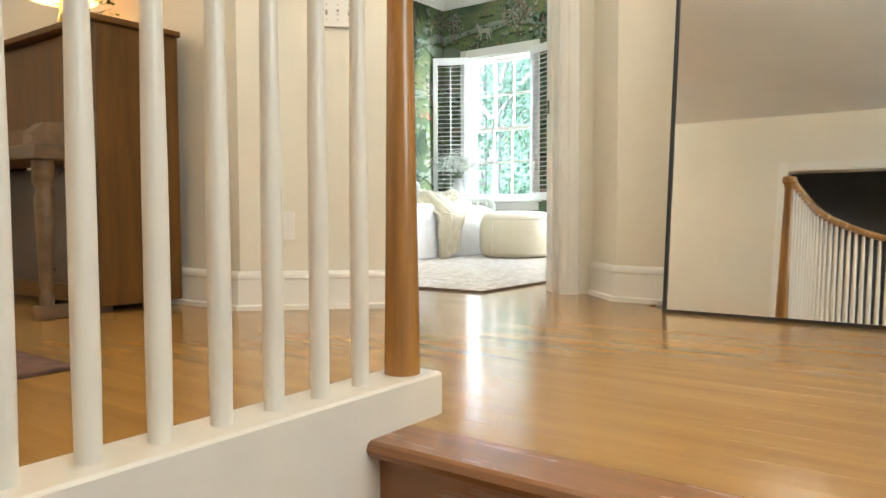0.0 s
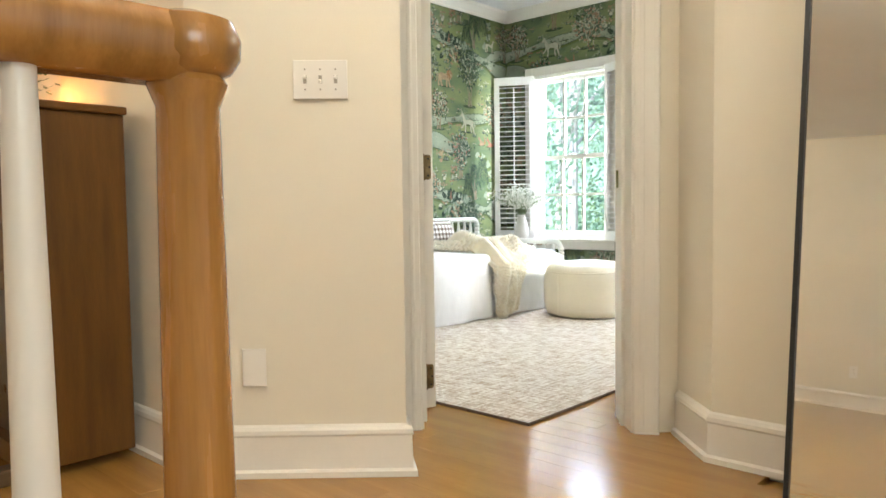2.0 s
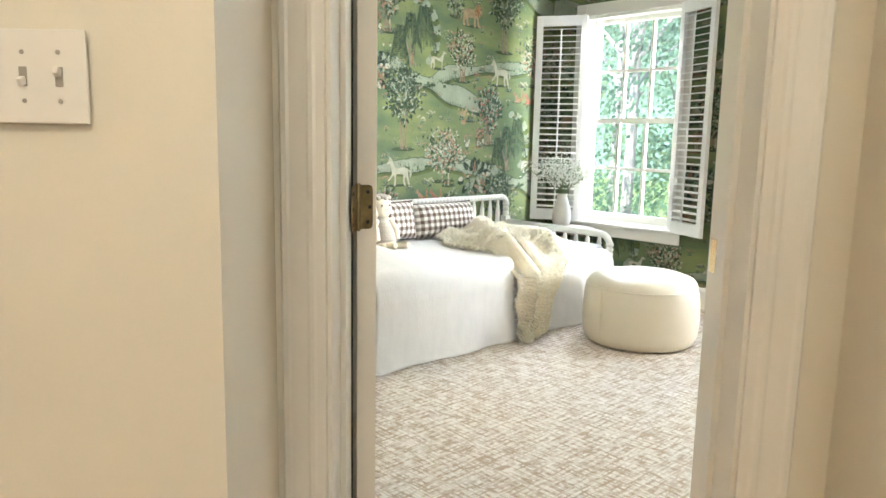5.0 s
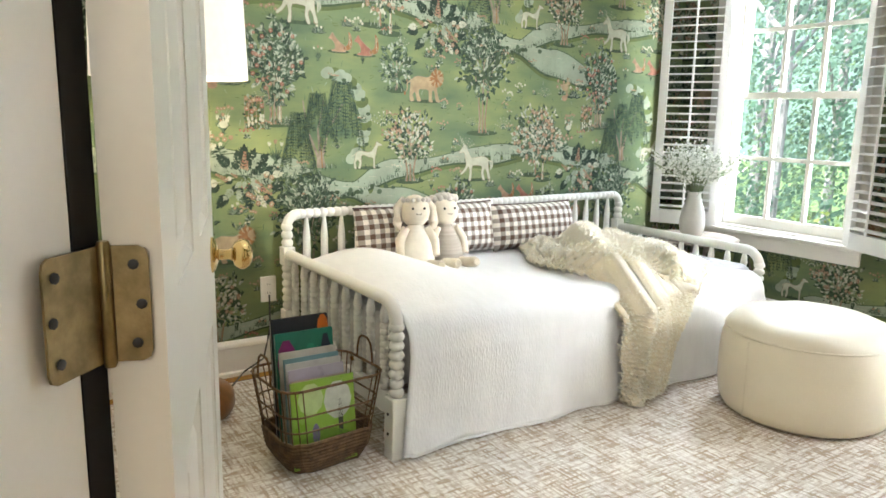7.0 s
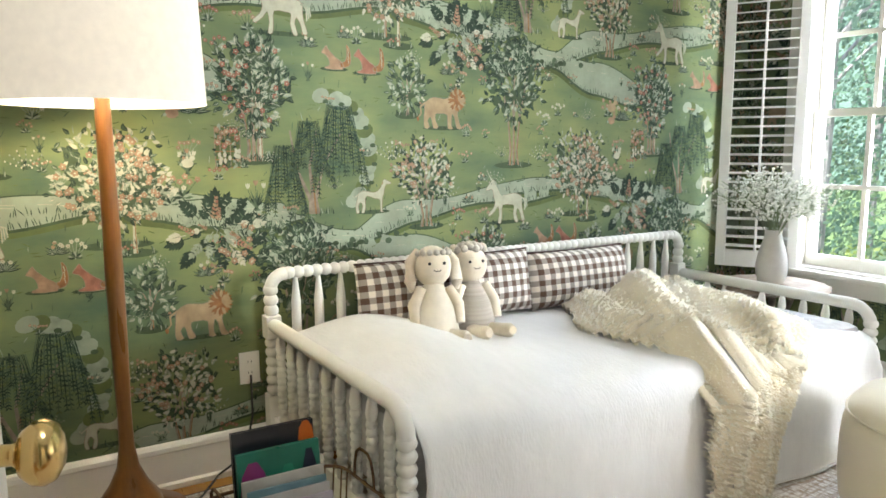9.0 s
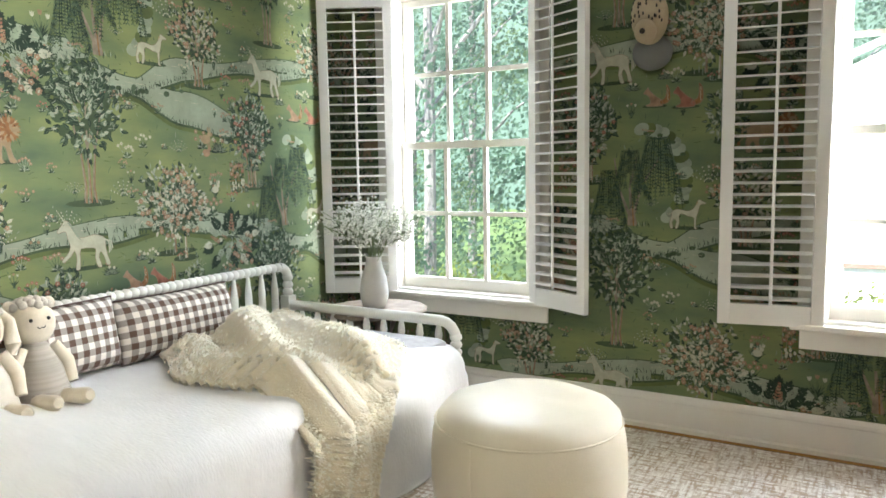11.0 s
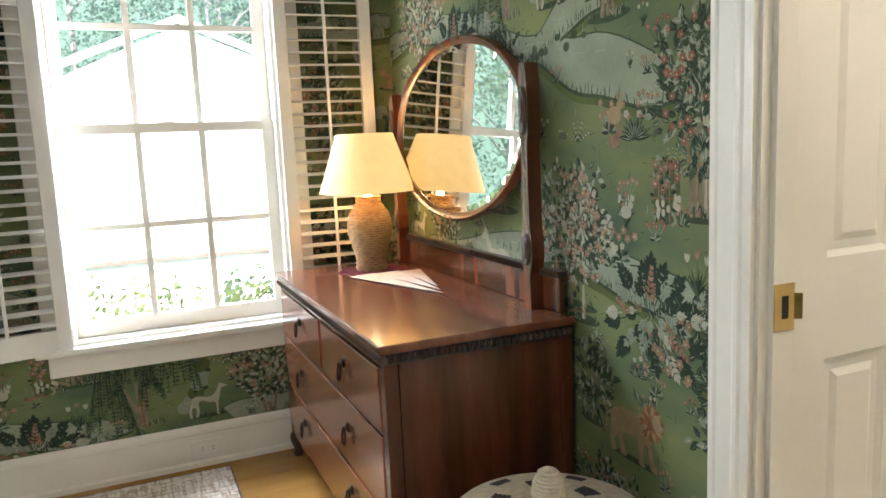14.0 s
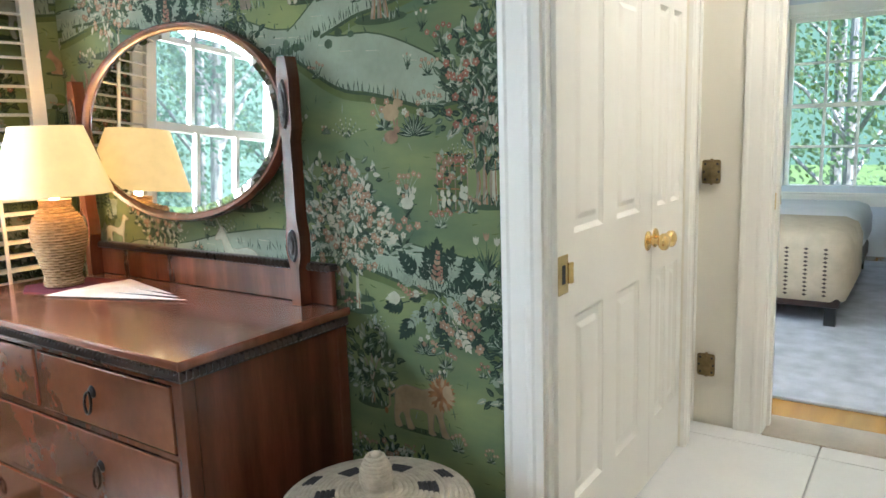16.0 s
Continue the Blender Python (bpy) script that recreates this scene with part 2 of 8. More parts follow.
def wall_solid(name, pts, label, papered):
    """A wall block by its plan, its edges listed in papered (by start index) clad in wallpaper."""
    bm = bmesh.new()
    prism(bm, pts, -0.2, 2.9)
    bm.faces.ensure_lookup_table()
    ob = setting(name, bm, [WALL, WPAPER], label, "wall")
    for p in ob.data.polygons:
        for i in papered:
            a, b = pts[i], pts[(i + 1) % len(pts)]
            mid = Vector(((a[0] + b[0]) / 2, (a[1] + b[1]) / 2))
            if (Vector(p.center[:2]) - mid).length < 0.01 and abs(p.normal.z) < 0.1:
                p.material_index = 1
    return ob


LEFT = [(-6.1, HALL_S), (-2.462, HALL_S), uv(0.288, 3.10), uv(0.238, LV0), uv(DU0, LV0), uv(DU0, LV1), (YS - R2 * LV1, YS), (-4.86, YS), (-6.1, YS)]
wall_solid("wall_switch_corner", LEFT, "cream painted hall wall that turns a corner beside the door", (5, 6))
RIGHT = [uv(DU1, DV0), uv(1.27, DV0), uv(1.27, 3.14), (2.6, HALL_N), (2.6, 3.24), (-1.12, 3.24), (-1.12, BY0), (XE, BY0), (XE, XE + R2 * DV1), uv(DU1, DV1)]
wall_solid("wall_mirror_side", RIGHT, "cream painted hall wall behind the leaning mirror", (7, 8))
bm = bmesh.new()
prism(bm, [uv(DU0, LV0), uv(DU1, DV0), uv(DU1, DV1), uv(DU0, LV1)], DH, 2.9)
setting("wall_over_door", bm, WALL, "cream wall above the bedroom door", "wall")

# hall's outer walls
bm = bmesh.new()
box(bm, -6.2, -6.08, -3.1, 1.94, -0.2, 2.9)
setting("wall_hall_west", bm, WALL, "cream painted hall wall", "wall")
bm = bmesh.new()
box(bm, -6.2, -1.75, -3.1, -2.98, -3.0, 2.9)
box(bm, -1.75, -0.75, -3.1, -2.98, 2.08, 2.9)
box(bm, -1.75, -0.75, -3.1, -2.98, -3.0, 0)
box(bm, -0.75, 2.7, -3.1, -2.98, -3.0, 2.9)
setting("wall_hall_south", bm, WALL, "cream painted hall wall with an open doorway", "wall")
# the window opening is added out of view, to go with the side fill
bm = bmesh.new()
box(bm, 2.6, 2.72, -3.1, -0.2, -3.0, 2.9)
box(bm, 2.6, 2.72, 1.4, 3.24, -3.0, 2.9)
box(bm, 2.6, 2.72, -0.2, 1.4, -3.0, 0.7)
box(bm, 2.6, 2.72, -0.2, 1.4, 2.3, 2.9)
setting("wall_hall_east", bm, WALL, "cream painted hall wall with an added opening for light", "wall")
# unlit room past the doorway: its dimness is put into the wall colour
bm = bmesh.new()
box(bm, -2.6, -0.3, -5.0, -4.9, -0.2, 2.6)
box(bm, -2.7, -2.6, -5.0, -3.1, -0.2, 2.6)
box(bm, -0.3, -0.2, -5.0, -3.1, -0.2, 2.6)
box(bm, -2.7, -0.2, -5.0, -3.1, 2.6, 2.7)
box(bm, -2.7, -0.2, -5.0, -3.1, -0.2, -0.1)
setting("wall_back_room", bm, mat("dim_room_tone", (0.35, 0.36, 0.37), 0.7, vary=0.05), "room beyond the hall doorway, its dimness put into grey walls", "wall")
# bath and far bedroom walls
bm = bmesh.new()
box(bm, -1.12, -1.10, 4.775, 5.06, -0.2, 2.6)
box(bm, -0.055, 0.0, 4.775, 5.06, -0.2, 2.6)
box(bm, -1.10, -0.055, 4.83, 5.06, -0.2, 2.05)
box(bm, -1.10, -0.055, 4.775, 5.06, 2.05, 2.6)
box(bm, 0.0, 0.31, 5.78, 5.9, -0.2, 2.6)
box(bm, -0.12, 0.0, 5.06, 5.9, -0.2, 2.6)
box(bm, 0.22, 0.40, 4.56, 5.78, -0.2, 2.6)
box(bm, 0.22, 0.40, 3.24, 3.74, -0.2, 2.6)
box(bm, 0.22, 0.40, 3.74, 4.56, DH, 2.6)
setting("wall_bath", bm, WALL, "cream painted bathroom walls with a linen closet", "wall")
FW = (4.30, 5.22, 0.60, 2.10)
bm = bmesh.new()
box(bm, 4.5, 4.62, 1.9, FW[0], -0.2, 2.6)
box(bm, 4.5, 4.62, FW[1], 6.8, -0.2, 2.6)
box(bm, 4.5, 4.62, FW[0], FW[1], -0.2, FW[2])
box(bm, 4.5, 4.62, FW[0], FW[1], FW[3], 2.6)
box(bm, 0.40, 4.5, 6.7, 6.8, -0.2, 2.6)
box(bm, 0.40, 4.5, 1.9, 2.0, -0.2, 2.6)
setting("wall_far_bedroom", bm, mat("far_room_paint", (0.62, 0.66, 0.70), 0.7, vary=0.03, scale=2), "pale blue-grey walls of the far bedroom", "wall")

# ceilings
bm = bmesh.new()
box(bm, -6.2, 2.72, -3.1, 3.2, CZ, 2.95)
setting("ceiling", bm, CEIL, "flat white hall ceiling", "ceiling")
bm = bmesh.new()
prism(bm, [(-4.9, 3.2), (-1.15, 3.2), (-1.15, 6.8), (-4.9, 6.8)], CZ, 2.95)
setting("ceiling_bedroom", bm, CEIL, "flat white bedroom ceiling", "ceiling")
bm = bmesh.new()
box(bm, -1.15, 4.7, 3.2, 6.9, 2.5, 2.72)
box(bm, 0.3, 4.7, 1.9, 3.2, 2.5, 2.72)
setting("ceiling_bath", bm, CEIL, "flat white ceiling of bathroom and far bedroom", "ceiling")

# stairs
STEP_Y, RUN, RISE = 1.03, 0.27, 0.19
bm = bmesh.new()
for i in range(1, 13):
    y1 = STEP_Y - (i - 1) * RUN
    box(bm, -0.88, 1.0, y1 - RUN - 0.02, y1 - 0.02, -RISE * i - 0.03, -RISE * i)
    box(bm, -0.88, 1.0, y1 - 0.02, y1, -RISE * i - 0.03, -RISE * (i - 1) - 0.032)
setting("stairs", bm, OAKX, "oak stairs climbing to the upper hall", "stairs")
bm = bmesh.new()
sweep(bm, [(0, 0), (0.112, 0), (0.120, -0.004), (0.125, -0.015), (0.119, -0.027), (0.09, -0.0185), (0, -0.0185)], (-0.885, STEP_Y + 0.069, 0.0), (2.59, STEP_Y + 0.069, 0.0), (0, -1, 0))
setting("nosing", bm, OAKX, "rounded oak nosing at the top step", "stair edge")
bm = bmesh.new()
box(bm, 1.0, 1.1, -3.0, STEP_Y - 0.06, -3.0, 0.0)
setting("stairwell_side", bm, WALL, "white plastered side of the stairwell", "wall")
bm = bmesh.new()
box(bm, -2.7, 2.7, -3.1, 1.2, -3.1, -3.0)
setting("floor_lower", bm, OAK, "oak floor below the stairs", "floor")

# ---- trim ----
BASE = [(0, 0), (0.030, 0), (0.030, 0.018), (0.018, 0.024), (0.016, 0.125), (0.020, 0.132), (0.018, 0.145), (0.010, 0.155), (0, 0.160)]
CROWN = [(0, -0.095), (0.012, -0.095), (0.02, -0.075), (0.06, -0.03), (0.075, -0.018), (0.085, 0), (0, 0)]


def run(name, profile, pts, z, label, category, side=1):
    """A moulding along a plan line; side 1 lets it stand out to the right of the way."""
    bm = bmesh.new()
    n = len(pts)
    dirs = []
    for a, b in zip(pts, pts[1:]):
        d = Vector((b[0] - a[0], b[1] - a[1])).normalized()
        dirs.append(d)
    rows = []
    for i, p in enumerate(pts):
        if i == 0:
            nrm, k = Vector((dirs[0].y, -dirs[0].x)), 1
        elif i == n - 1:
            nrm, k = Vector((dirs[-1].y, -dirs[-1].x)), 1
        else:
            a, b = dirs[i - 1], dirs[i]
            na, nb = Vector((a.y, -a.x)), Vector((b.y, -b.x))
            nrm = (na + nb).normalized()
            k = 1 / max(0.35, nrm.dot(na))
        rows.append([bm.verts.new((p[0] + side * nrm.x * o * k, p[1] + side * nrm.y * o * k, z + h)) for o, h in profile])
    m = len(profile)
    for a, b in zip(rows, rows[1:]):
        for j in range(m):
            bm.faces.new((a[j], a[(j + 1) % m], b[(j + 1) % m], b[j]))
    bm.faces.new(rows[0])
    bm.faces.new(rows[-1][::-1])
    return setting(name, bm, TRIM, label, category)


CW = 0.088  # casing width
run("baseboard", BASE, [(-6.08, HALL_S), (-2.462, HALL_S), uv(0.288, 3.10), uv(0.240, LV0 - 0.02)], 0.0, "cream moulded baseboard along the hall wall", "baseboard")
run("baseboard", BASE, [uv(1.27, DV0 - 0.02), uv(1.27, 3.14), (2.6, HALL_N)], 0.0, "cream moulded baseboard along the hall wall", "baseboard")
run("baseboard", BASE, [(-3.0, YS), (XW, YS), (XW, YN), (XE, YN), (XE, 4.855)], 0.0, "cream moulded baseboard under the wallpaper", "baseboard")
run("baseboard", BASE, [(XE, 3.92), (XE, XE + R2 * DV1), uv(1.23, DV1)], 0.0, "cream moulded baseboard under the wallpaper", "baseboard")
run("crown", CROWN, [(-3.0, YS), (XW, YS), (XW, YN), (XE, YN), (XE, XE + R2 * DV1), uv(-0.6, LV1 + 0.08)], CZ, "white crown moulding round the bedroom ceiling", "trim")
run("crown", CROWN, [(-6.08, HALL_S), (-2.462, HALL_S), uv(0.288, 3.10), uv(0.240, LV0), uv(1.27, DV0), uv(1.27, 3.14), (2.6, HALL_N)], CZ, "white crown moulding round the hall ceiling", "trim")
run("baseboard", BASE, [(-0.75, -2.98), (-6.08, -2.98), (-6.08, 1.94)], 0.0, "cream moulded baseboard along the hall wall", "baseboard")

CASING = [(0, 0), (0.016, 0), (0.020, 0.004), (0.020, 0.014), (0.0175, 0.020), (0.0165, 0.052), (0.019, 0.058), (0.019, 0.066), (0.016, 0.072), (0.014, 0.088), (0, 0.088)]


def casing(name, origin, along, out, width, height, label, cw=CW):
    """A moulded architrave round an opening. origin: floor point at the opening's start; along, out: plan directions."""
    along, out = Vector((*along, 0)).normalized(), Vector((*out, 0)).normalized()
    o = Vector((*origin, 0))
    up = Vector((0, 0, 1))
    ob = thing(name, label, "door casing")
    ob["kind"] = "structure"
    s = cw / 0.088
    for piece, a, b, side in (
        ("jamb_casing", o, o + up * (height + cw), -along),
        ("jamb_casing", o + along * width, o + along * width + up * (height + cw), along),
        ("head_casing", o + up * height, o + along * width + up * height, up),
    ):
        bm = bmesh.new()
        prof = [(p, (0.088 - q) * s) for p, q in CASING]
        lo = [bm.verts.new(a + out * p + side * q) for p, q in prof]
        hi = [bm.verts.new(b + out * p + side * q) for p, q in prof]
        n = len(prof)
        bm.faces.new(lo)
        bm.faces.new(hi[::-1])
        for i in range(n):
            bm.faces.new((lo[i], hi[i], hi[(i + 1) % n], lo[(i + 1) % n]))
        part(piece, bm, TRIM, ob)
    return ob


def lining(name, quad, height, label):
    """Jamb boards inside an opening. quad: (a, b) at one side and (c, d) at the other, in plan; a, c on one face."""
    ob = thing(name, label, "door frame")
    ob["kind"] = "structure"
    a, b, c, d = [Vector(q) for q in quad]
    w = (c - a).normalized() * 0.02
    for piece, p, q, k in (("jamb", a, b, w), ("jamb", c, d, -w)):
        bm = bmesh.new()
        prism(bm, [p, q, q + k, p + k], 0.0, height)
        part(piece, bm, TRIM, ob)
        bm = bmesh.new()
        mid = (p + q) / 2
        e = (q - p).normalized()
        prism(bm, [mid - e * 0.02 + k, mid + e * 0.012 + k, mid + e * 0.012 + k * 1.6, mid - e * 0.02 + k * 1.6], 0.0, height - 0.02)
        part("stop", bm, TRIM, ob)
    bm = bmesh.new()
    prism(bm, [a, c, d, b], height - 0.02, height)
    part("head", bm, TRIM, ob)
    return ob


frame_entry = lining("door_frame_entry", (uv(DU0, LV0), uv(DU0, LV1), uv(DU1, DV0), uv(DU1, DV1)), DH, "cream painted door frame of the bedroom")
AO = (Vector(uv(DU1, DV0)) - Vector(uv(DU0, LV0))).normalized()
AI = (Vector(uv(DU1, DV1)) - Vector(uv(DU0, LV1))).normalized()
casing("casing_entry", Vector(uv(DU0, LV0)) + AO * 0.012, AO, (AO.y, -AO.x), (Vector(uv(DU1, DV0)) - Vector(uv(DU0, LV0))).length - 0.024, DH - 0.012, "cream moulded casing round the bedroom door")
casing("casing_entry_inner", Vector(uv(DU0, LV1)) + AI * 0.012, AI, (-AI.y, AI.x), (Vector(uv(DU1, DV1)) - Vector(uv(DU0, LV1))).length - 0.024, DH - 0.012, "cream moulded casing on the bedroom side")
frame_bath = lining("door_frame_bath", ((XE, BY0), (-1.12, BY0), (XE, BY1), (-1.12, BY1)), DH, "white door frame between bedroom and bathroom")
casing("casing_bath", (XE, BY0 + 0.012), (0, 1), (-1, 0), BY1 - BY0 - 0.024, DH - 0.012, "white moulded casing round the bathroom doorway", 0.10)
frame_far = lining("door_frame_far", ((0.22, 3.74), (0.40, 3.74), (0.22, 4.56), (0.40, 4.56)), DH, "white door frame of the far bedroom")
casing("casing_far", (0.22, 3.755), (0, 1), (-1, 0), 0.79, DH - 0.012, "white moulded casing of the far bedroom door", 0.10)
casing("casing_closet", (-1.10, 4.775), (1, 0), (0, -1), 1.045, 2.05, "white moulded casing round the linen closet", 0.055)
casing("casing_hall_south", (-1.75, -2.98), (1, 0), (0, 1), 1.0, 2.08, "white moulded casing round the hall doorway", 0.10)


# ---- doors and their hardware ----
def hinge(m, door, height=0.09, bend=0, fixed=0.034):
    """A butt hinge; the moving leaf is turned by bend degrees, the fixed leaf is as wide as fixed."""
    ob = new("door_hinge")
    ob.parent, ob.matrix_local = door, m
    ob["label"] = "aged brass butt hinge"
    for sx, nm in ((-1, "leaf"), (1, "leaf")):
        bm = bmesh.new()
        w = 0.038 if sx > 0 and bend else (0.034 if sx > 0 else fixed)
        turn = pose(0, 0, 0, 0, 0, bend if sx > 0 else 0)
        pts = [(0.002, 0), (w - 0.008, 0), (w - 0.002, 0.003), (w, 0.010), (w, height - 0.010), (w - 0.002, height - 0.003), (w - 0.008, height), (0.002, height)]
        lo = [bm.verts.new((sx * x, -0.0012, z)) for x, z in pts]
        hi = [bm.verts.new((sx * x, 0.0012, z)) for x, z in pts]
        bm.faces.new(lo)
        bm.faces.new(hi[::-1])
        for i in range(8):
            bm.faces.new((lo[i], hi[i], hi[(i + 1) % 8], lo[(i + 1) % 8]))
        leaf = part(nm, bm, ABRASS, ob, m=turn)
        for z in (0.016, height / 2, height - 0.016):
            bm = bmesh.new()
            for s in (0, 180):
                lathe(bm, [(0.0045, 0), (0.0045, 0.0018), (0.002, 0.0024)], 8, pose(sx * (w - 0.012 if z != height / 2 else w - 0.007), 0.001 if s else -0.001, z, 90 + s))
            part("screw", bm, MATS["black_metal"], ob, m=turn)
    bm = bmesh.new()
    lathe(bm, [(0.0045, -0.004), (0.006, 0), (0.006, height), (0.0045, height + 0.004)], 10, pose(0, -0.004, 0))
    part("knuckle", bm, ABRASS, ob, smooth=40)
    return ob


def knob(name, m, door):
    """A round brass knob on its rosette, standing out along -y."""
    ob = new(name)
    ob.parent, ob.matrix_local = door, m
    ob["label"] = "polished brass knob"
    t = pose(0, 0, 0, 90)
    bm = bmesh.new()
    lathe(bm, [(0.031, 0), (0.031, 0.003), (0.027, 0.006), (0.022, 0.008), (0.014, 0.011)], 24, t)
    part("rosette", bm, BRASS, ob, smooth=50)
    bm = bmesh.new()
    lathe(bm, [(0.011, 0.008), (0.009, 0.016), (0.009, 0.03), (0.013, 0.036)], 16, t)
    part("neck", bm, BRASS, ob, smooth=True)
    bm = bmesh.new()
    lathe(bm, [(0.010, 0.034), (0.020, 0.038), (0.026, 0.046), (0.027, 0.054), (0.023, 0.062), (0.014, 0.067), (0.004, 0.069)], 24, t)
    part("grip", bm, BRASS, ob, smooth=True)
    return ob


def panel_door(name, m, w, h, label, rows=((0.22, 0.80), (0.98, 1.55), (1.66, 1.92)), thick=0.036):
    """A door leaf with two columns of raised panels; hinge edge at x = 0."""
    ob = thing(name, label, "door", m)
    ob["kind"] = "structure"
    t = thick / 2
    st, mid = 0.11 * min(1, w / 0.7), 0.10 * min(1, w / 0.7)
    xs = [(st, w / 2 - mid / 2), (w / 2 + mid / 2, w - st)]
    cuts = [0] + [z for r in rows for z in r] + [h]
    pieces = [("stile", 0, st, 0.008, h), ("stile", w - st, w, 0.008, h)]
    pieces += [("rail", st, w - st, max(0.008, cuts[i]), cuts[i + 1]) for i in range(0, len(cuts), 2)]
    pieces += [("mullion", xs[0][1], xs[1][0], z0, z1) for z0, z1 in rows]
    for nm, a, b, z0, z1 in pieces:
        bm = bmesh.new()
        box(bm, a, b, -t, t, z0, z1)
        part(nm, bm, TRIM, ob)
    for z0, z1 in rows:
        for x0, x1 in xs:
            bm = bmesh.new()
            for s in (-1, 1):
                prof = [(0, t - 0.002), (0.012, t - 0.010), (0.030, t - 0.010), (0.045, t - 0.003)]
                rings = []
                for d, y in prof:
                    rings.append([bm.verts.new(c) for c in ((x0 + d, s * y, z0 + d), (x1 - d, s * y, z0 + d), (x1 - d, s * y, z1 - d), (x0 + d, s * y, z1 - d))])
                for a, b in zip(rings, rings[1:]):
                    for i in range(4):
                        bm.faces.new((a[i], a[(i + 1) % 4], b[(i + 1) % 4], b[i]))
                bm.faces.new(rings[-1])
            part("panel", bm, TRIM, ob)
    return ob


ENTRY_M = pose(-2.432, 2.967, 0.0, 0, 0, 161.3)
entry = panel_door("door_entry", ENTRY_M, 0.71, 2.03, "white six-panel bedroom door standing open", thick=0.046)
knob("door_knob", pose(0.645, -0.023, 0.910), entry)
knob("door_knob", pose(0.645, 0.023, 0.910, 0, 0, 180), entry)
for z in (0.088, 0.943, 1.80):
    hinge(ENTRY_M.inverted() @ pose(-2.4375, 2.942, z, 0, 0, 135), entry, 0.10, -65, 0.066)
# black strip along the hinge side stands in for the gap's shade
bm = bmesh.new()
prism(bm, [uv(DU0 + 0.006, LV1 + 0.001), uv(DU0 + 0.019, LV1 + 0.001), uv(DU0 + 0.019, LV1 + 0.032), uv(DU0 + 0.006, LV1 + 0.032)], 0.0, DH - 0.02)
part("weatherstrip", bm, DARKGAP, frame_entry, "black strip put in for the shade along the hinge jamb")
# strike plate on the other jamb
for nm, door, m in (("strike_plate", frame_entry, pose(*uv(DU1 - 0.0205, 3.625), 0.895, 0, 0, 135) @ Matrix.Diagonal((0.55, 1, 1.1, 1))), ("strike_plate", frame_bath, pose(-1.160, 4.7325, 0.815, 0, 0, 0) @ Matrix.Diagonal((0.9, 1.0, 1.45, 1.0))), ("strike_plate", frame_far, pose(0.30, 4.539, 0.86, 0, 0, 0))):
    ob = new(nm)
    ob.parent, ob.matrix_local = door, m
    ob["label"] = "small brass strike plate"
    bm = bmesh.new()
    box(bm, -0.028, 0.030, -0.0016, 0.0, 0, 0.062, 0.0007)
    part("plate", bm, BRASS, ob)
    bm = bmesh.new()
    box(bm, -0.006, 0.012, -0.0022, -0.0015, 0.016, 0.046)
    part("latch_hole", bm, DARKGAP, ob)
    bm = bmesh.new()
    sweep(bm, [(0, 0), (0.003, 0.0), (0.010, 0.012), (0.009, 0.013)], (0.030, 0, 0.014), (0.030, 0, 0.048), (0, -1, 0), (1, 0, 0))
    part("lip", bm, BRASS, ob)

CLOSET_ROWS = ((0.22, 0.72), (0.93, 1.55), (1.66, 1.92))
closet = panel_door("door_closet", pose(-1.095, 4.800, 0.0), 0.698, 2.03, "wide white six-panel linen closet door, shut", rows=CLOSET_ROWS)
knob("door_knob", pose(0.664, -0.018, 0.830), closet)
closet_narrow = panel_door("door_closet", pose(-0.393, 4.800, 0.0), 0.335, 2.03, "narrow white panelled linen closet door, shut", rows=CLOSET_ROWS)
knob("door_knob", pose(0.032, -0.018, 0.830), closet_narrow)
leaf2 = panel_door("door_toilet", pose(0.205, 5.46, 0.0, 0, 0, -90), 0.66, 2.03, "white panelled door standing open in the bathroom")
for z in (0.205, 0.96):
    hinge(pose(0.205, 5.46, 0.0, 0, 0, -90).inverted() @ pose(0.192, 4.75, z, 0, 0, 90), leaf2)


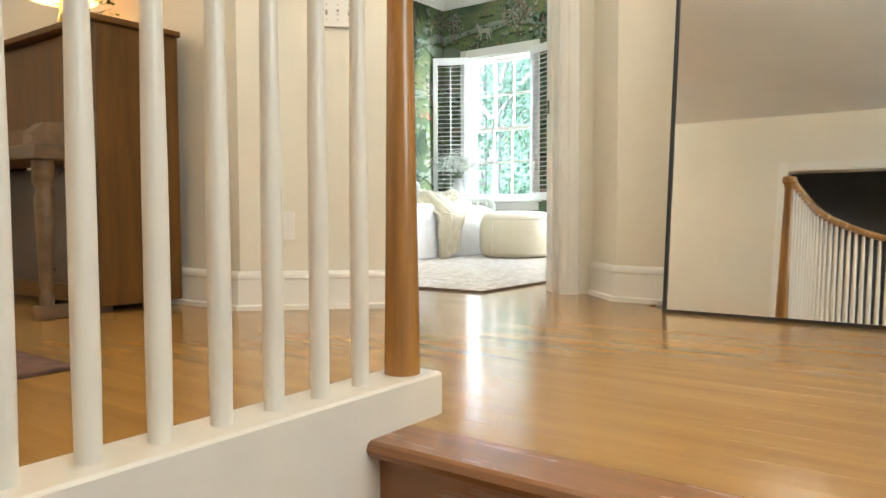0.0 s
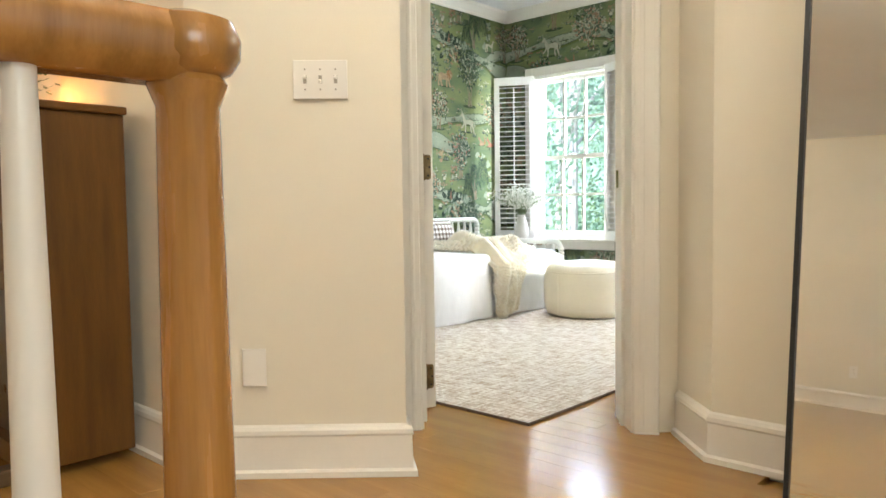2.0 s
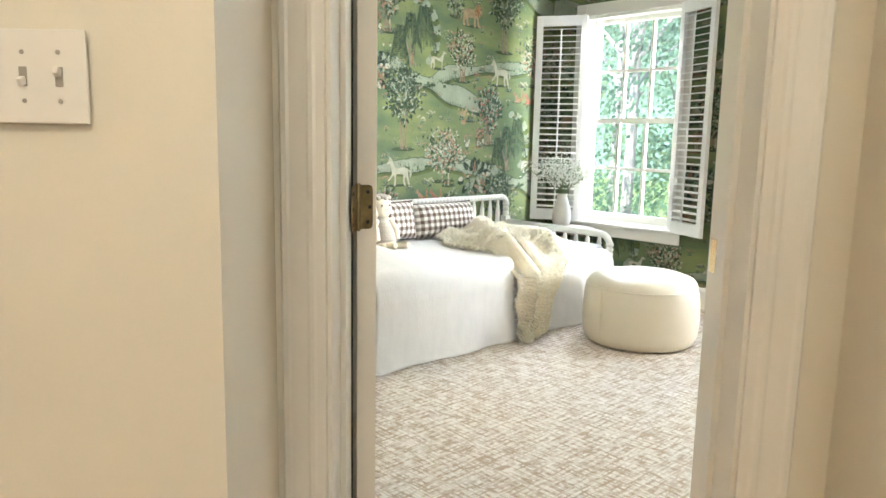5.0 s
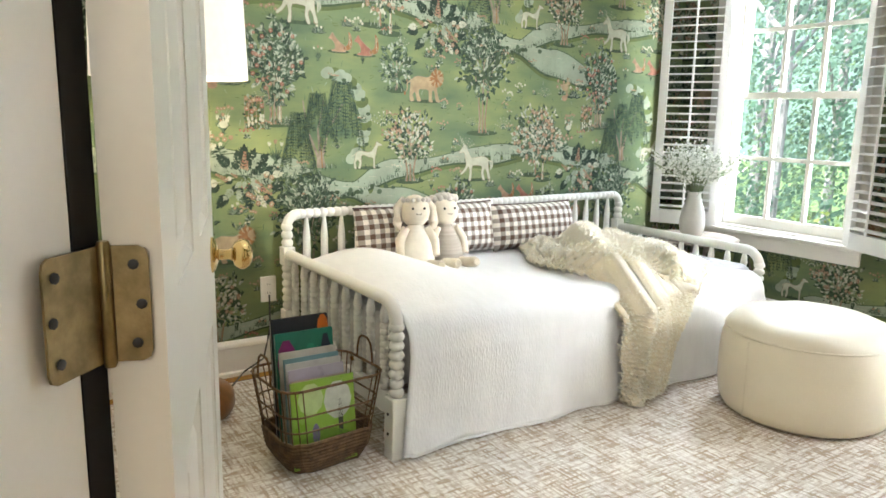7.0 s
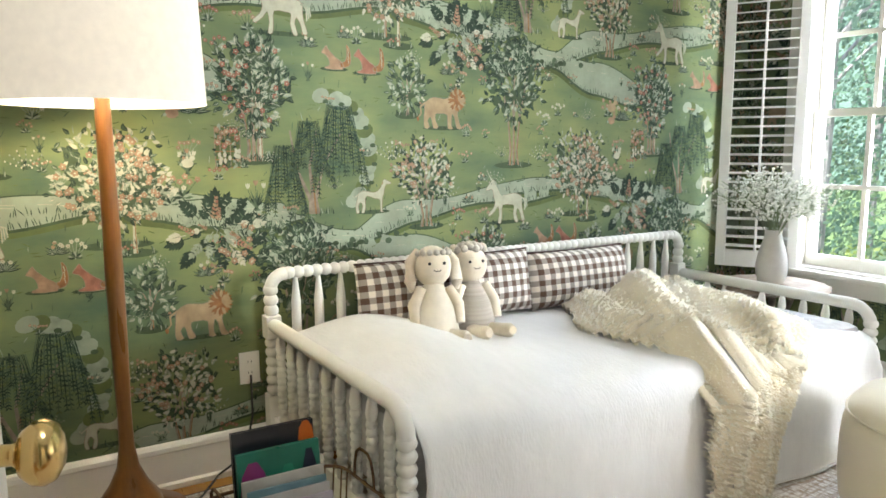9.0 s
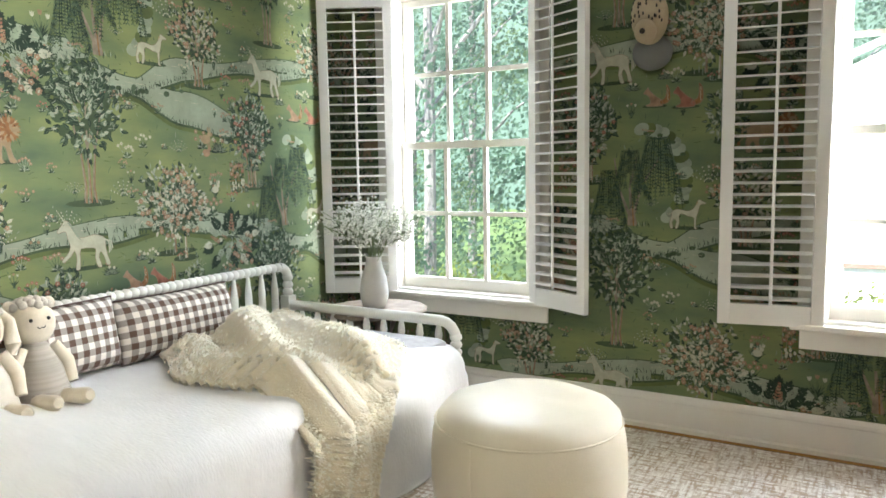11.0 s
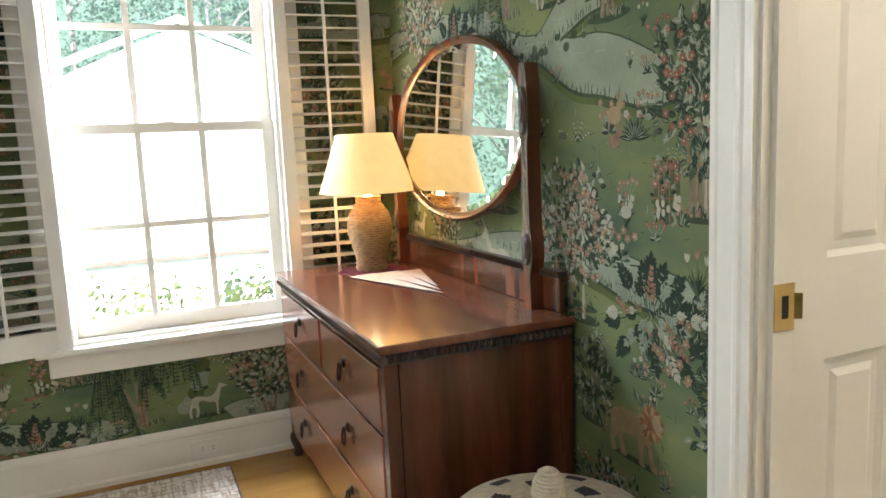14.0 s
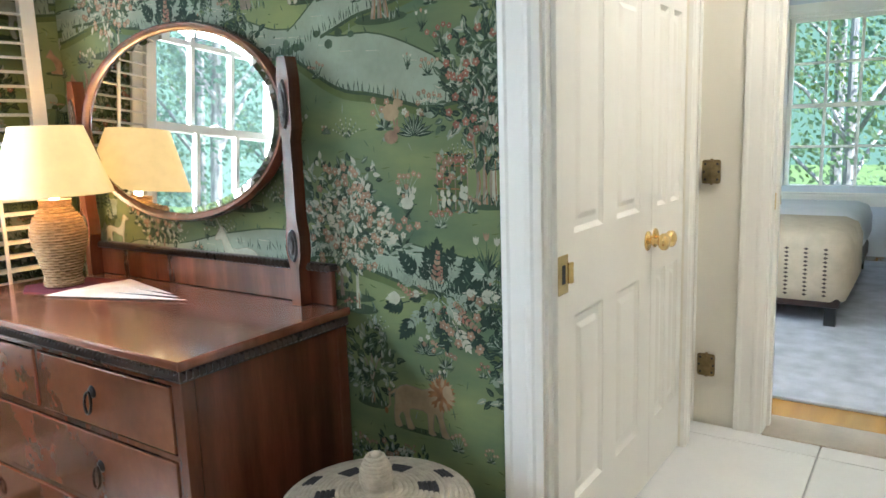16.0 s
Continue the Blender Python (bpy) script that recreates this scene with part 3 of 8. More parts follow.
# ---- windows ----
def window(name, x0, x1, label, m=None):
    """A double-hung sash window, three panes by two in each sash. Local y 0 is the room's wall face; y grows outwards."""
    ob = thing(name, label, "window", m)
    ob["kind"] = "structure"
    z0, zm, z1 = WZ0, 1.30, WZ1
    bm = bmesh.new()
    for a, b in ((x0, x0 + 0.022), (x1 - 0.022, x1)):
        box(bm, a, b, 0.0, 0.15, z0, z1)
    box(bm, x0 + 0.022, x1 - 0.022, 0.0, 0.15, z1 - 0.02, z1)
    box(bm, x0 + 0.022, x1 - 0.022, 0.06, 0.15, z0, z0 + 0.015)
    part("window_frame", bm, TRIM, ob)
    bm = bmesh.new()
    for a, b in ((x0 - 0.085, x0 - 0.001), (x1 + 0.001, x1 + 0.085)):
        box(bm, a, b, -0.018, -0.001, z0, z1 + 0.09, 0.004)
    box(bm, x0 - 0.0008, x1 + 0.0008, -0.018, -0.001, z1, z1 + 0.09, 0.004)
    part("casing", bm, TRIM, ob)
    bm = bmesh.new()
    box(bm, x0 - 0.11, x1 + 0.11, -0.055, -0.002, z0 - 0.024, z0, 0.006)
    box(bm, x0 + 0.001, x1 - 0.001, -0.003, 0.058, z0 - 0.001, z0 + 0.012)
    part("window_sill", bm, TRIM, ob)
    bm = bmesh.new()
    box(bm, x0 - 0.075, x1 + 0.075, -0.020, -0.002, z0 - 0.105, z0 - 0.026, 0.004)
    part("apron", bm, TRIM, ob)
    for nm, a, b, y in (("lower_sash", z0 + 0.015, zm + 0.018, 0.052), ("upper_sash", zm - 0.018, z1 - 0.02, 0.088)):
        bm = bmesh.new()
        xa, xb, r = x0 + 0.024, x1 - 0.024, 0.042
        box(bm, xa, xa + r, y, y + 0.034, a, b)
        box(bm, xb - r, xb, y, y + 0.034, a, b)
        box(bm, xa + r, xb - r, y, y + 0.034, a, a + (0.055 if nm == "lower_sash" else 0.034))
        box(bm, xa + r, xb - r, y, y + 0.034, b - 0.034, b)
        sash = part(nm, bm, TRIM, ob)
        za, zb = a + (0.055 if nm == "lower_sash" else 0.034), b - 0.034
        w, h = xb - xa - 2 * r, zb - za
        for k in (1, 2):
            bm = bmesh.new()
            box(bm, xa + r + w * k / 3 - 0.011, xa + r + w * k / 3 + 0.011, y + 0.004, y + 0.030, za, zb)
            part("muntin", bm, TRIM, sash)
        bm = bmesh.new()
        box(bm, xa + r, xb - r, y + 0.005, y + 0.029, za + h / 2 - 0.011, za + h / 2 + 0.011)
        part("muntin", bm, TRIM, sash)
        for i in range(3):
            for j in range(2):
                bm = bmesh.new()
                px, pz = xa + r + w * i / 3, za + h * j / 2
                box(bm, px + 0.005, px + w / 3 - 0.005, y + 0.015, y + 0.018, pz + 0.005, pz + h / 2 - 0.005)
                pane = part("pane", bm, GLASS, sash)
                pane.visible_shadow = False
    bm = bmesh.new()
    lathe(bm, [(0.014, 0), (0.014, 0.006), (0.006, 0.012), (0.004, 0.016)], 10, pose((x0 + x1) / 2, 0.072, zm + 0.018))
    box(bm, (x0 + x1) / 2 - 0.03, (x0 + x1) / 2 + 0.03, 0.060, 0.082, zm + 0.018, zm + 0.024, 0.002)
    part("sash_lock", bm, TRIM, ob)
    return ob


window("window_1", *W1, "white double-hung window with divided panes by the daybed", pose(0, YN, 0))
window("window_2", *W2, "white double-hung window with divided panes by the dresser", pose(0, YN, 0))
window("window_3", FW[0], FW[1], "white divided window of the far bedroom", pose(4.5, FW[0] + FW[1], 0, 0, 0, -90))

SLAT = None


def shutter(m, w, z0, z1, label, turn=12):
    """A louvred interior shutter; hinge edge at x = 0."""
    global SLAT
    ob = thing("shutter", label, "shutter", m, "louvred window shutters")
    st = 0.048
    bm = bmesh.new()
    box(bm, 0, st, -0.014, 0.014, z0, z1, 0.002)
    part("stile", bm, SHUT, ob)
    bm = bmesh.new()
    box(bm, w - st, w, -0.014, 0.014, z0, z1, 0.002)
    part("stile", bm, SHUT, ob)
    bm = bmesh.new()
    box(bm, st, w - st, -0.013, 0.013, z0, z0 + 0.085)
    part("bottom_rail", bm, SHUT, ob)
    bm = bmesh.new()
    box(bm, st, w - st, -0.013, 0.013, z1 - 0.075, z1)
    part("top_rail", bm, SHUT, ob)
    n = round((z1 - z0 - 0.16) / 0.047)
    step = (z1 - z0 - 0.16) / n
    bm = bmesh.new()
    prof = [(-0.024, 0), (-0.012, 0.0035), (0.012, 0.0035), (0.024, 0), (0.012, -0.0035), (-0.012, -0.0035)]
    lo = [bm.verts.new((st + 0.001, y, z)) for y, z in prof]
    hi = [bm.verts.new((w - st - 0.001, y, z)) for y, z in prof]
    bm.faces.new(lo)
    bm.faces.new(hi[::-1])
    for i in range(6):
        bm.faces.new((lo[i], hi[i], hi[(i + 1) % 6], lo[(i + 1) % 6]))
    first = part("slat", bm, SHUT, ob)
    first.matrix_local = pose(0, 0, z0 + 0.085 + step / 2, turn)
    for i in range(1, n):
        o = bpy.data.objects.new("slat", first.data)
        scene.collection.objects.link(o)
        o.parent = ob
        o.matrix_local = pose(0, 0, z0 + 0.085 + step * (i + 0.5), turn)
    bm = bmesh.new()
    box(bm, w / 2 - 0.006, w / 2 + 0.006, -0.036, -0.027, z0 + 0.09, z1 - 0.10, 0.002)
    part("tilt_rod", bm, SHUT, ob)
    return ob


SZ0, SZ1 = 0.525, 2.085


def hang(hinge_xy, edge_xy, label, z0=SZ0, z1=SZ1, flip=False):
    d = Vector(edge_xy) - Vector(hinge_xy)
    m = pose(hinge_xy[0], hinge_xy[1], 0, 0, 0, math.degrees(math.atan2(d.y, d.x)))
    if flip:
        m = m @ Matrix.Diagonal((1, -1, 1, 1))
    return shutter(m, d.length, z0, z1, label)


hang((-4.50, 6.605), (-4.838, 6.415), "white louvred shutter folded back by the daybed window", flip=True)
hang((-3.725, 6.605), (-3.39, 6.435), "white louvred shutter swung open beside the daybed window")
hang((-2.475, 6.605), (-2.862, 6.535), "white louvred shutter swung open beside the dresser window", flip=True)
hang((-1.685, 6.608), (-1.31, 6.585), "white louvred shutter folded behind the dresser lamp")
hang((4.44, 4.36), (4.30, 4.02), "white louvred shutter of the far bedroom window", 0.62, 2.1)

# ---- hall things ----
WHITEP = mat("baluster_paint", (0.85, 0.785, 0.68), 0.35, vary=0.03, scale=8)


def rail_x(y):
    """The balustrade runs straight, then bends with the stairwell."""
    return -0.93 if y > 0.45 else -0.93 + (0.45 - y) ** 2 / 5.0


balustrade = thing("balustrade", "white balusters with a honey oak newel and handrail on a curb", "railing", pose(-0.93, 1.14, 0))
INV = pose(-0.93, 1.14, 0).inverted()
ys = [1.195, 1.0, 0.7, 0.45, 0.2, -0.05, -0.3, -0.6, -0.9, -1.2, -1.5, -1.8]
bm = bmesh.new()
prev = None
for y in ys:
    x = rail_x(y)
    ring = [bm.verts.new(INV @ Vector(c)) for c in ((x + 0.055, y, -0.6), (x + 0.055, y, 0.078), (x + 0.050, y, 0.083), (x - 0.050, y, 0.083), (x - 0.055, y, 0.078), (x - 0.055, y, -0.6))]
    if prev:
        for i in range(6):
            bm.faces.new((prev[i], prev[(i + 1) % 6], ring[(i + 1) % 6], ring[i]))
    else:
        bm.faces.new(ring)
    prev = ring
bm.faces.new(prev[::-1])
part("curb", bm, WHITEP, balustrade, "white painted curb under the balusters")
bm = bmesh.new()
lathe(bm, [(0.035, 0.083), (0.035, 0.12), (0.0310, 0.35), (0.0265, 0.70), (0.0240, 0.905), (0.028, 0.915), (0.031, 0.923), (0.026, 0.930)], 28)
part("newel_post", bm, HONEY, balustrade, "round tapered honey oak newel post", smooth=40)
bm = bmesh.new()
lathe(bm, [(0.026, 0.928), (0.034, 0.932), (0.041, 0.943), (0.042, 0.957), (0.036, 0.971), (0.016, 0.978)], 28)
part("newel_cap", bm, HONEY, balustrade, smooth=40)
bm = bmesh.new()
prev = None
for y in [1.13] + ys[1:]:
    x = rail_x(y)
    ring = [bm.verts.new(INV @ Vector((x + a, y, 0.948 + b))) for a, b in ((0.020, -0.026), (0.031, -0.010), (0.033, 0.008), (0.024, 0.024), (0.0, 0.030), (-0.024, 0.024), (-0.033, 0.008), (-0.031, -0.010), (-0.020, -0.026))]
    if prev:
        for i in range(9):
            bm.faces.new((prev[i], prev[(i + 1) % 9], ring[(i + 1) % 9], ring[i]))
    else:
        bm.faces.new(ring)
    prev = ring
bm.faces.new(prev[::-1])
part("handrail", bm, HONEY, balustrade, smooth=60)
bm = bmesh.new()
lathe(bm, [(0.0165, 0.080), (0.0175, 0.20), (0.0170, 0.45), (0.0140, 0.74), (0.0115, 0.925)], 12)
first = part("baluster", bm, WHITEP, balustrade, smooth=60)
y = 1.02
k = 0
while y > -1.75:
    m = pose(rail_x(y) + 0.93, y - 1.14, 0)
    if k == 0:
        first.matrix_local = m
    else:
        o = bpy.data.objects.new("baluster", first.data)
        scene.collection.objects.link(o)
        o.parent = balustrade
        o.matrix_local = m
    k += 1
    y -= 0.100

# tall mirror leaning on the wall
LEAN_M = pose(-1.025, 2.87, 0.0, -5.8)
mirror = thing("leaning_mirror", "tall black-framed mirror leaning on the hall wall", "mirror", LEAN_M)
MW, MH, FR = 0.95, 1.95, 0.013
bm = bmesh.new()
box(bm, FR, MW - FR, 0.006, 0.010, FR, MH - FR)
part("mirror_glass", bm, MIRROR, mirror)
bm = bmesh.new()
box(bm, 0, FR, -0.004, 0.028, 0, MH, 0.001)
box(bm, MW - FR, MW, -0.004, 0.028, 0, MH, 0.001)
box(bm, FR, MW - FR, -0.004, 0.028, 0, FR)
box(bm, FR, MW - FR, -0.004, 0.028, MH - FR, MH)
part("frame", bm, BLACK, mirror, "thin black metal frame")
bm = bmesh.new()
box(bm, FR, MW - FR, 0.012, 0.026, FR, MH - FR)
part("backing", bm, BLACK, mirror)


# switch plates and outlets: local x along the wall, -y out of it
def plate(name, m, w, h, kind, label):
    ob = thing(name, label, "wall plate", m)
    bm = bmesh.new()
    box(bm, -w / 2, w / 2, -0.005, 0.0, -h / 2, h / 2, 0.002)
    part("cover_plate", bm, PLATE, ob)
    if kind == "switch":
        for i in (-1, 0, 1):
            bm = bmesh.new()
            box(bm, i * 0.046 - 0.005, i * 0.046 + 0.005, -0.0058, -0.0045, -0.012, 0.012)
            part("switch_slot", bm, mat("slot_shadow", (0.42, 0.38, 0.32), 0.6), ob)
            bm = bmesh.new()
            s = 1 if i else -1
            box(bm, -0.0035, 0.0035, -0.010, 0.0, -0.005, 0.005, 0.001, pose(i * 0.046, -0.005, 0.004 * s, -25 * s))
            part("toggle", bm, PLATE, ob)
            for z in (-0.030, 0.030):
                bm = bmesh.new()
                lathe(bm, [(0.003, 0), (0.003, 0.001)], 8, pose(i * 0.046, -0.005, z, 90))
                part("screw", bm, mat("slot_shadow", (0.42, 0.38, 0.32), 0.6), ob)
    elif kind == "outlet":
        for z in (-0.020, 0.020):
            bm = bmesh.new()
            box(bm, -0.016, 0.016, -0.0065, -0.0045, z - 0.013, z + 0.013, 0.0008)
            face = part("socket", bm, PLATE, ob)
            for x, hh in ((-0.006, 0.0045), (0.006, 0.0035)):
                bm = bmesh.new()
                box(bm, x - 0.001, x + 0.001, -0.0072, -0.0062, z - hh + 0.003, z + hh + 0.003)
                part("slot", bm, DARKGAP, face)
    return ob


plate("switch_plate", pose(*uv(0.046, 3.0985), 1.218, 0, 0, 45), 0.163, 0.116, "switch", "cream triple light switch plate on the hall wall")
plate("blank_plate", pose(*uv(-0.175, 3.0985), 0.345, 0, 0, 45), 0.072, 0.116, "blank", "cream blank cover plate low on the hall wall")
plate("wall_outlet", pose(XW + 0.0015, 3.935, 0.375, 0, 0, 90), 0.072, 0.116, "outlet", "white wall outlet beside the daybed")
plate("wall_outlet", pose(-2.06, YN - 0.0175, 0.068, 0, 90, 0), 0.072, 0.116, "outlet", "white outlet set sideways in the baseboard")
plate("wall_outlet", pose(-2.2, -2.978, 0.36, 0, 0, 180), 0.072, 0.116, "outlet", "cream wall outlet in the hall")

# upright piano
PM = pose(-2.80, 1.905, 0.0)
piano = thing("upright_piano", "old walnut upright piano against the hall wall", "piano", PM)
L = 1.45
bm = bmesh.new()
box(bm, -0.035, 0.0, -0.36, 0.0, 0.03, 1.145, 0.003)
part("side_panel", bm, PIANO, piano)
bm = bmesh.new()
box(bm, -L, -L + 0.035, -0.36, 0.0, 0.03, 1.145, 0.003)
part("side_panel", bm, PIANO, piano)
bm = bmesh.new()
box(bm, -L - 0.02, 0.02, -0.385, 0.005, 1.146, 1.172, 0.006)
part("lid", bm, PIANO, piano)
bm = bmesh.new()
box(bm, -L + 0.036, -0.036, -0.335, -0.315, 0.72, 1.14)
sweep(bm, [(0, 0), (0.012, 0.0), (0.012, 0.02), (0, 0.03)], (-L + 0.06, -0.336, 0.75), (-0.06, -0.336, 0.75), (0, -1, 0))
part("upper_panel", bm, PIANO, piano)
bm = bmesh.new()
box(bm, -L + 0.036, -0.036, -0.30, -0.28, 0.10, 0.60)
part("lower_panel", bm, MAHOD, piano, "dark lower panel")
bm = bmesh.new()
box(bm, -L + 0.036, -0.036, -0.34, -0.02, 0.03, 0.10, 0.003)
part("plinth", bm, PIANO, piano)
bm = bmesh.new()
box(bm, -L + 0.002, -0.002, -0.60, -0.361, 0.60, 0.655, 0.006)
part("keybed", bm, mat("worn_walnut", (0.21, 0.125, 0.06), 0.45, vary=0.2, scale=5, stretch=(0.6, 5, 5)), piano)
for x0 in (-L + 0.002, -0.078):
    bm = bmesh.new()
    vs = prism(bm, [(-0.60, 0.656), (-0.60, 0.70), (-0.56, 0.735), (-0.44, 0.75), (-0.385, 0.80), (-0.361, 0.80), (-0.361, 0.656)], x0, x0 + 0.075)
    for v in vs:
        v.co = Vector((v.co.z, v.co.x, v.co.y))
    part("cheek", bm, MATS["worn_walnut"], piano)
bm = bmesh.new()
sweep(bm, [(0, 0), (0.20, 0.0), (0.19, 0.05), (0.06, 0.10), (0, 0.11)], (-L + 0.08, -0.362, 0.657), (-0.08, -0.362, 0.657), (0, -1, 0))
part("fallboard", bm, PIANO, piano)
for x in (-L + 0.06, -0.06):
    bm = bmesh.new()
    lathe(bm, [(0.024, 0.05), (0.028, 0.08), (0.018, 0.10), (0.024, 0.13), (0.030, 0.30), (0.036, 0.46), (0.026, 0.49), (0.040, 0.52), (0.040, 0.60)], 14, pose(x, -0.54, 0))
    part("leg", bm, MATS["worn_walnut"], piano, smooth=50)
    bm = bmesh.new()
    box(bm, x - 0.035, x + 0.035, -0.58, -0.30, 0.0, 0.05, 0.006)
    part("foot", bm, MATS["worn_walnut"], piano)

SHADEM = mat("lit_linen_shade", (0.85, 0.74, 0.52), 0.8, vary=0.05, scale=40, bump=0.1, bscale=300, glow=0.22, glow_colour=(1.0, 0.48, 0.08))
SHADEF = mat("lit_drum_shade", (0.85, 0.80, 0.68), 0.8, vary=0.04, scale=40, bump=0.1, bscale=300, glow=0.13, glow_colour=(1.0, 0.88, 0.66))
SHADED = mat("lit_empire_shade", (0.85, 0.68, 0.40), 0.8, vary=0.04, scale=30, bump=0.1, bscale=300, glow=0.17, glow_colour=(1.0, 0.58, 0.15))


def shade(bm, r0, r1, z0, z1, segs=40, t=0.002):
    """An open lampshade shell."""
    rings = []
    for r, z in ((r0, z0), (r1, z1), (r1 - t, z1), (r0 - t, z0)):
        rings.append([bm.verts.new((r * math.cos(2 * math.pi * i / segs), r * math.sin(2 * math.pi * i / segs), z)) for i in range(segs)])
    for a, b in zip(rings, rings[1:] + rings[:1]):
        for i in range(segs):
            bm.faces.new((a[i], a[(i + 1) % segs], b[(i + 1) % segs], b[i]))


pl = thing("piano_lamp", "lit brass table lamp with a yellow shade on the piano", "lamp", pose(-3.40, 1.72, 1.172))
bm = bmesh.new()
lathe(bm, [(0.07, 0), (0.07, 0.015), (0.03, 0.03), (0.016, 0.06), (0.028, 0.10), (0.014, 0.15), (0.010, 0.24)], 18)
part("base", bm, BRASS, pl, smooth=50)
bm = bmesh.new()
shade(bm, 0.15, 0.085, 0.20, 0.39)
part("shade", bm, SHADEM, pl, smooth=60)
bm = bmesh.new()
lathe(bm, [(0.012, 0.24), (0.028, 0.27), (0.03, 0.30), (0.012, 0.33)], 14)
part("bulb", bm, mat("bulb_glow", (1, 0.9, 0.7), 0.3, glow=4, glow_colour=(1.0, 0.72, 0.36)), pl, smooth=True)
lamp("piano_bulb", "POINT", pose(-3.40, 1.72, 1.55), 3.0, (1.0, 0.46, 0.09), 0.04)
LEAFM = mat("houseplant_leaf", (0.10, 0.20, 0.03), 0.5, vary=0.25, scale=12)
plant = thing("trailing_plant", "small green trailing plant in a pot on the piano", "plant", pose(-3.12, 1.70, 1.172))
bm = bmesh.new()
lathe(bm, [(0.035, 0), (0.05, 0.06), (0.052, 0.075), (0.046, 0.075)], 16)
part("pot", bm, mat("cream_pot", (0.7, 0.66, 0.55), 0.5), plant, smooth=40)
rnd = random.Random(4)
bm = bmesh.new()
for i in range(70):
    a, r, z = rnd.uniform(0, 6.28), rnd.uniform(0.01, 0.11), rnd.uniform(0.07, 0.15)
    p = Vector((r * math.cos(a), r * math.sin(a), z - r * 0.3))
    d = Vector((math.cos(a + rnd.uniform(-1, 1)), math.sin(a + rnd.uniform(-1, 1)), rnd.uniform(-0.4, 0.5))).normalized() * rnd.uniform(0.02, 0.04)
    s = d.cross(Vector((0, 0, 1))).normalized() * 0.010
    bm.faces.new([bm.verts.new(q) for q in (p, p + d * 0.5 + s, p + d, p + d * 0.5 - s)])
part("foliage", bm, LEAFM, plant)["kind"] = "stuff"
hrug = tagged(finish("hall_rug", (lambda b: (box(b, -3.6, -1.87, 0.1, 0.98, 0.0, 0.012, 0.003), b)[1])(bmesh.new()), mat("hall_rug_wool", (0.26, 0.13, 0.09), 0.9, vary=0.3, scale=18, bump=0.3, bscale=180)), "reddish patterned wool rug on the hall floor", "rug")

# ---- daybed ----
BEDW = mat("daybed_paint", (0.82, 0.81, 0.76), 0.35, vary=0.03, scale=10)
X0, X1, Y0, Y1 = -4.755, -3.785, 3.965, 6.055
bed = thing("daybed", "white spindle daybed with bobbin-turned rails", "bed", pose(X0, Y0, 0))
BX, BY = X1 - X0, Y1 - Y0


def bobbins(length, pitch, r0, r1):
    """Profile of a spool turning."""
    n = max(2, round(length / pitch))
    out = []
    for i in range(n):
        z = length * i / n
        p = length / n
        out += [(r0, z), (r0 + (r1 - r0) * 0.7, z + p * 0.2), (r1, z + p * 0.5), (r0 + (r1 - r0) * 0.7, z + p * 0.8)]
    out.append((r0, length))
    return out


def turned(name, a, b, prof_len, pitch, r0, r1, segs=12):
    a, b = Vector(a), Vector(b)
    d = b - a
    bm = bmesh.new()
    lathe(bm, bobbins(d.length, pitch, r0, r1), segs, Matrix.Translation(a) @ d.to_track_quat("Z", "Y").to_matrix().to_4x4())
    return part(name, bm, BEDW, bed, smooth=60)


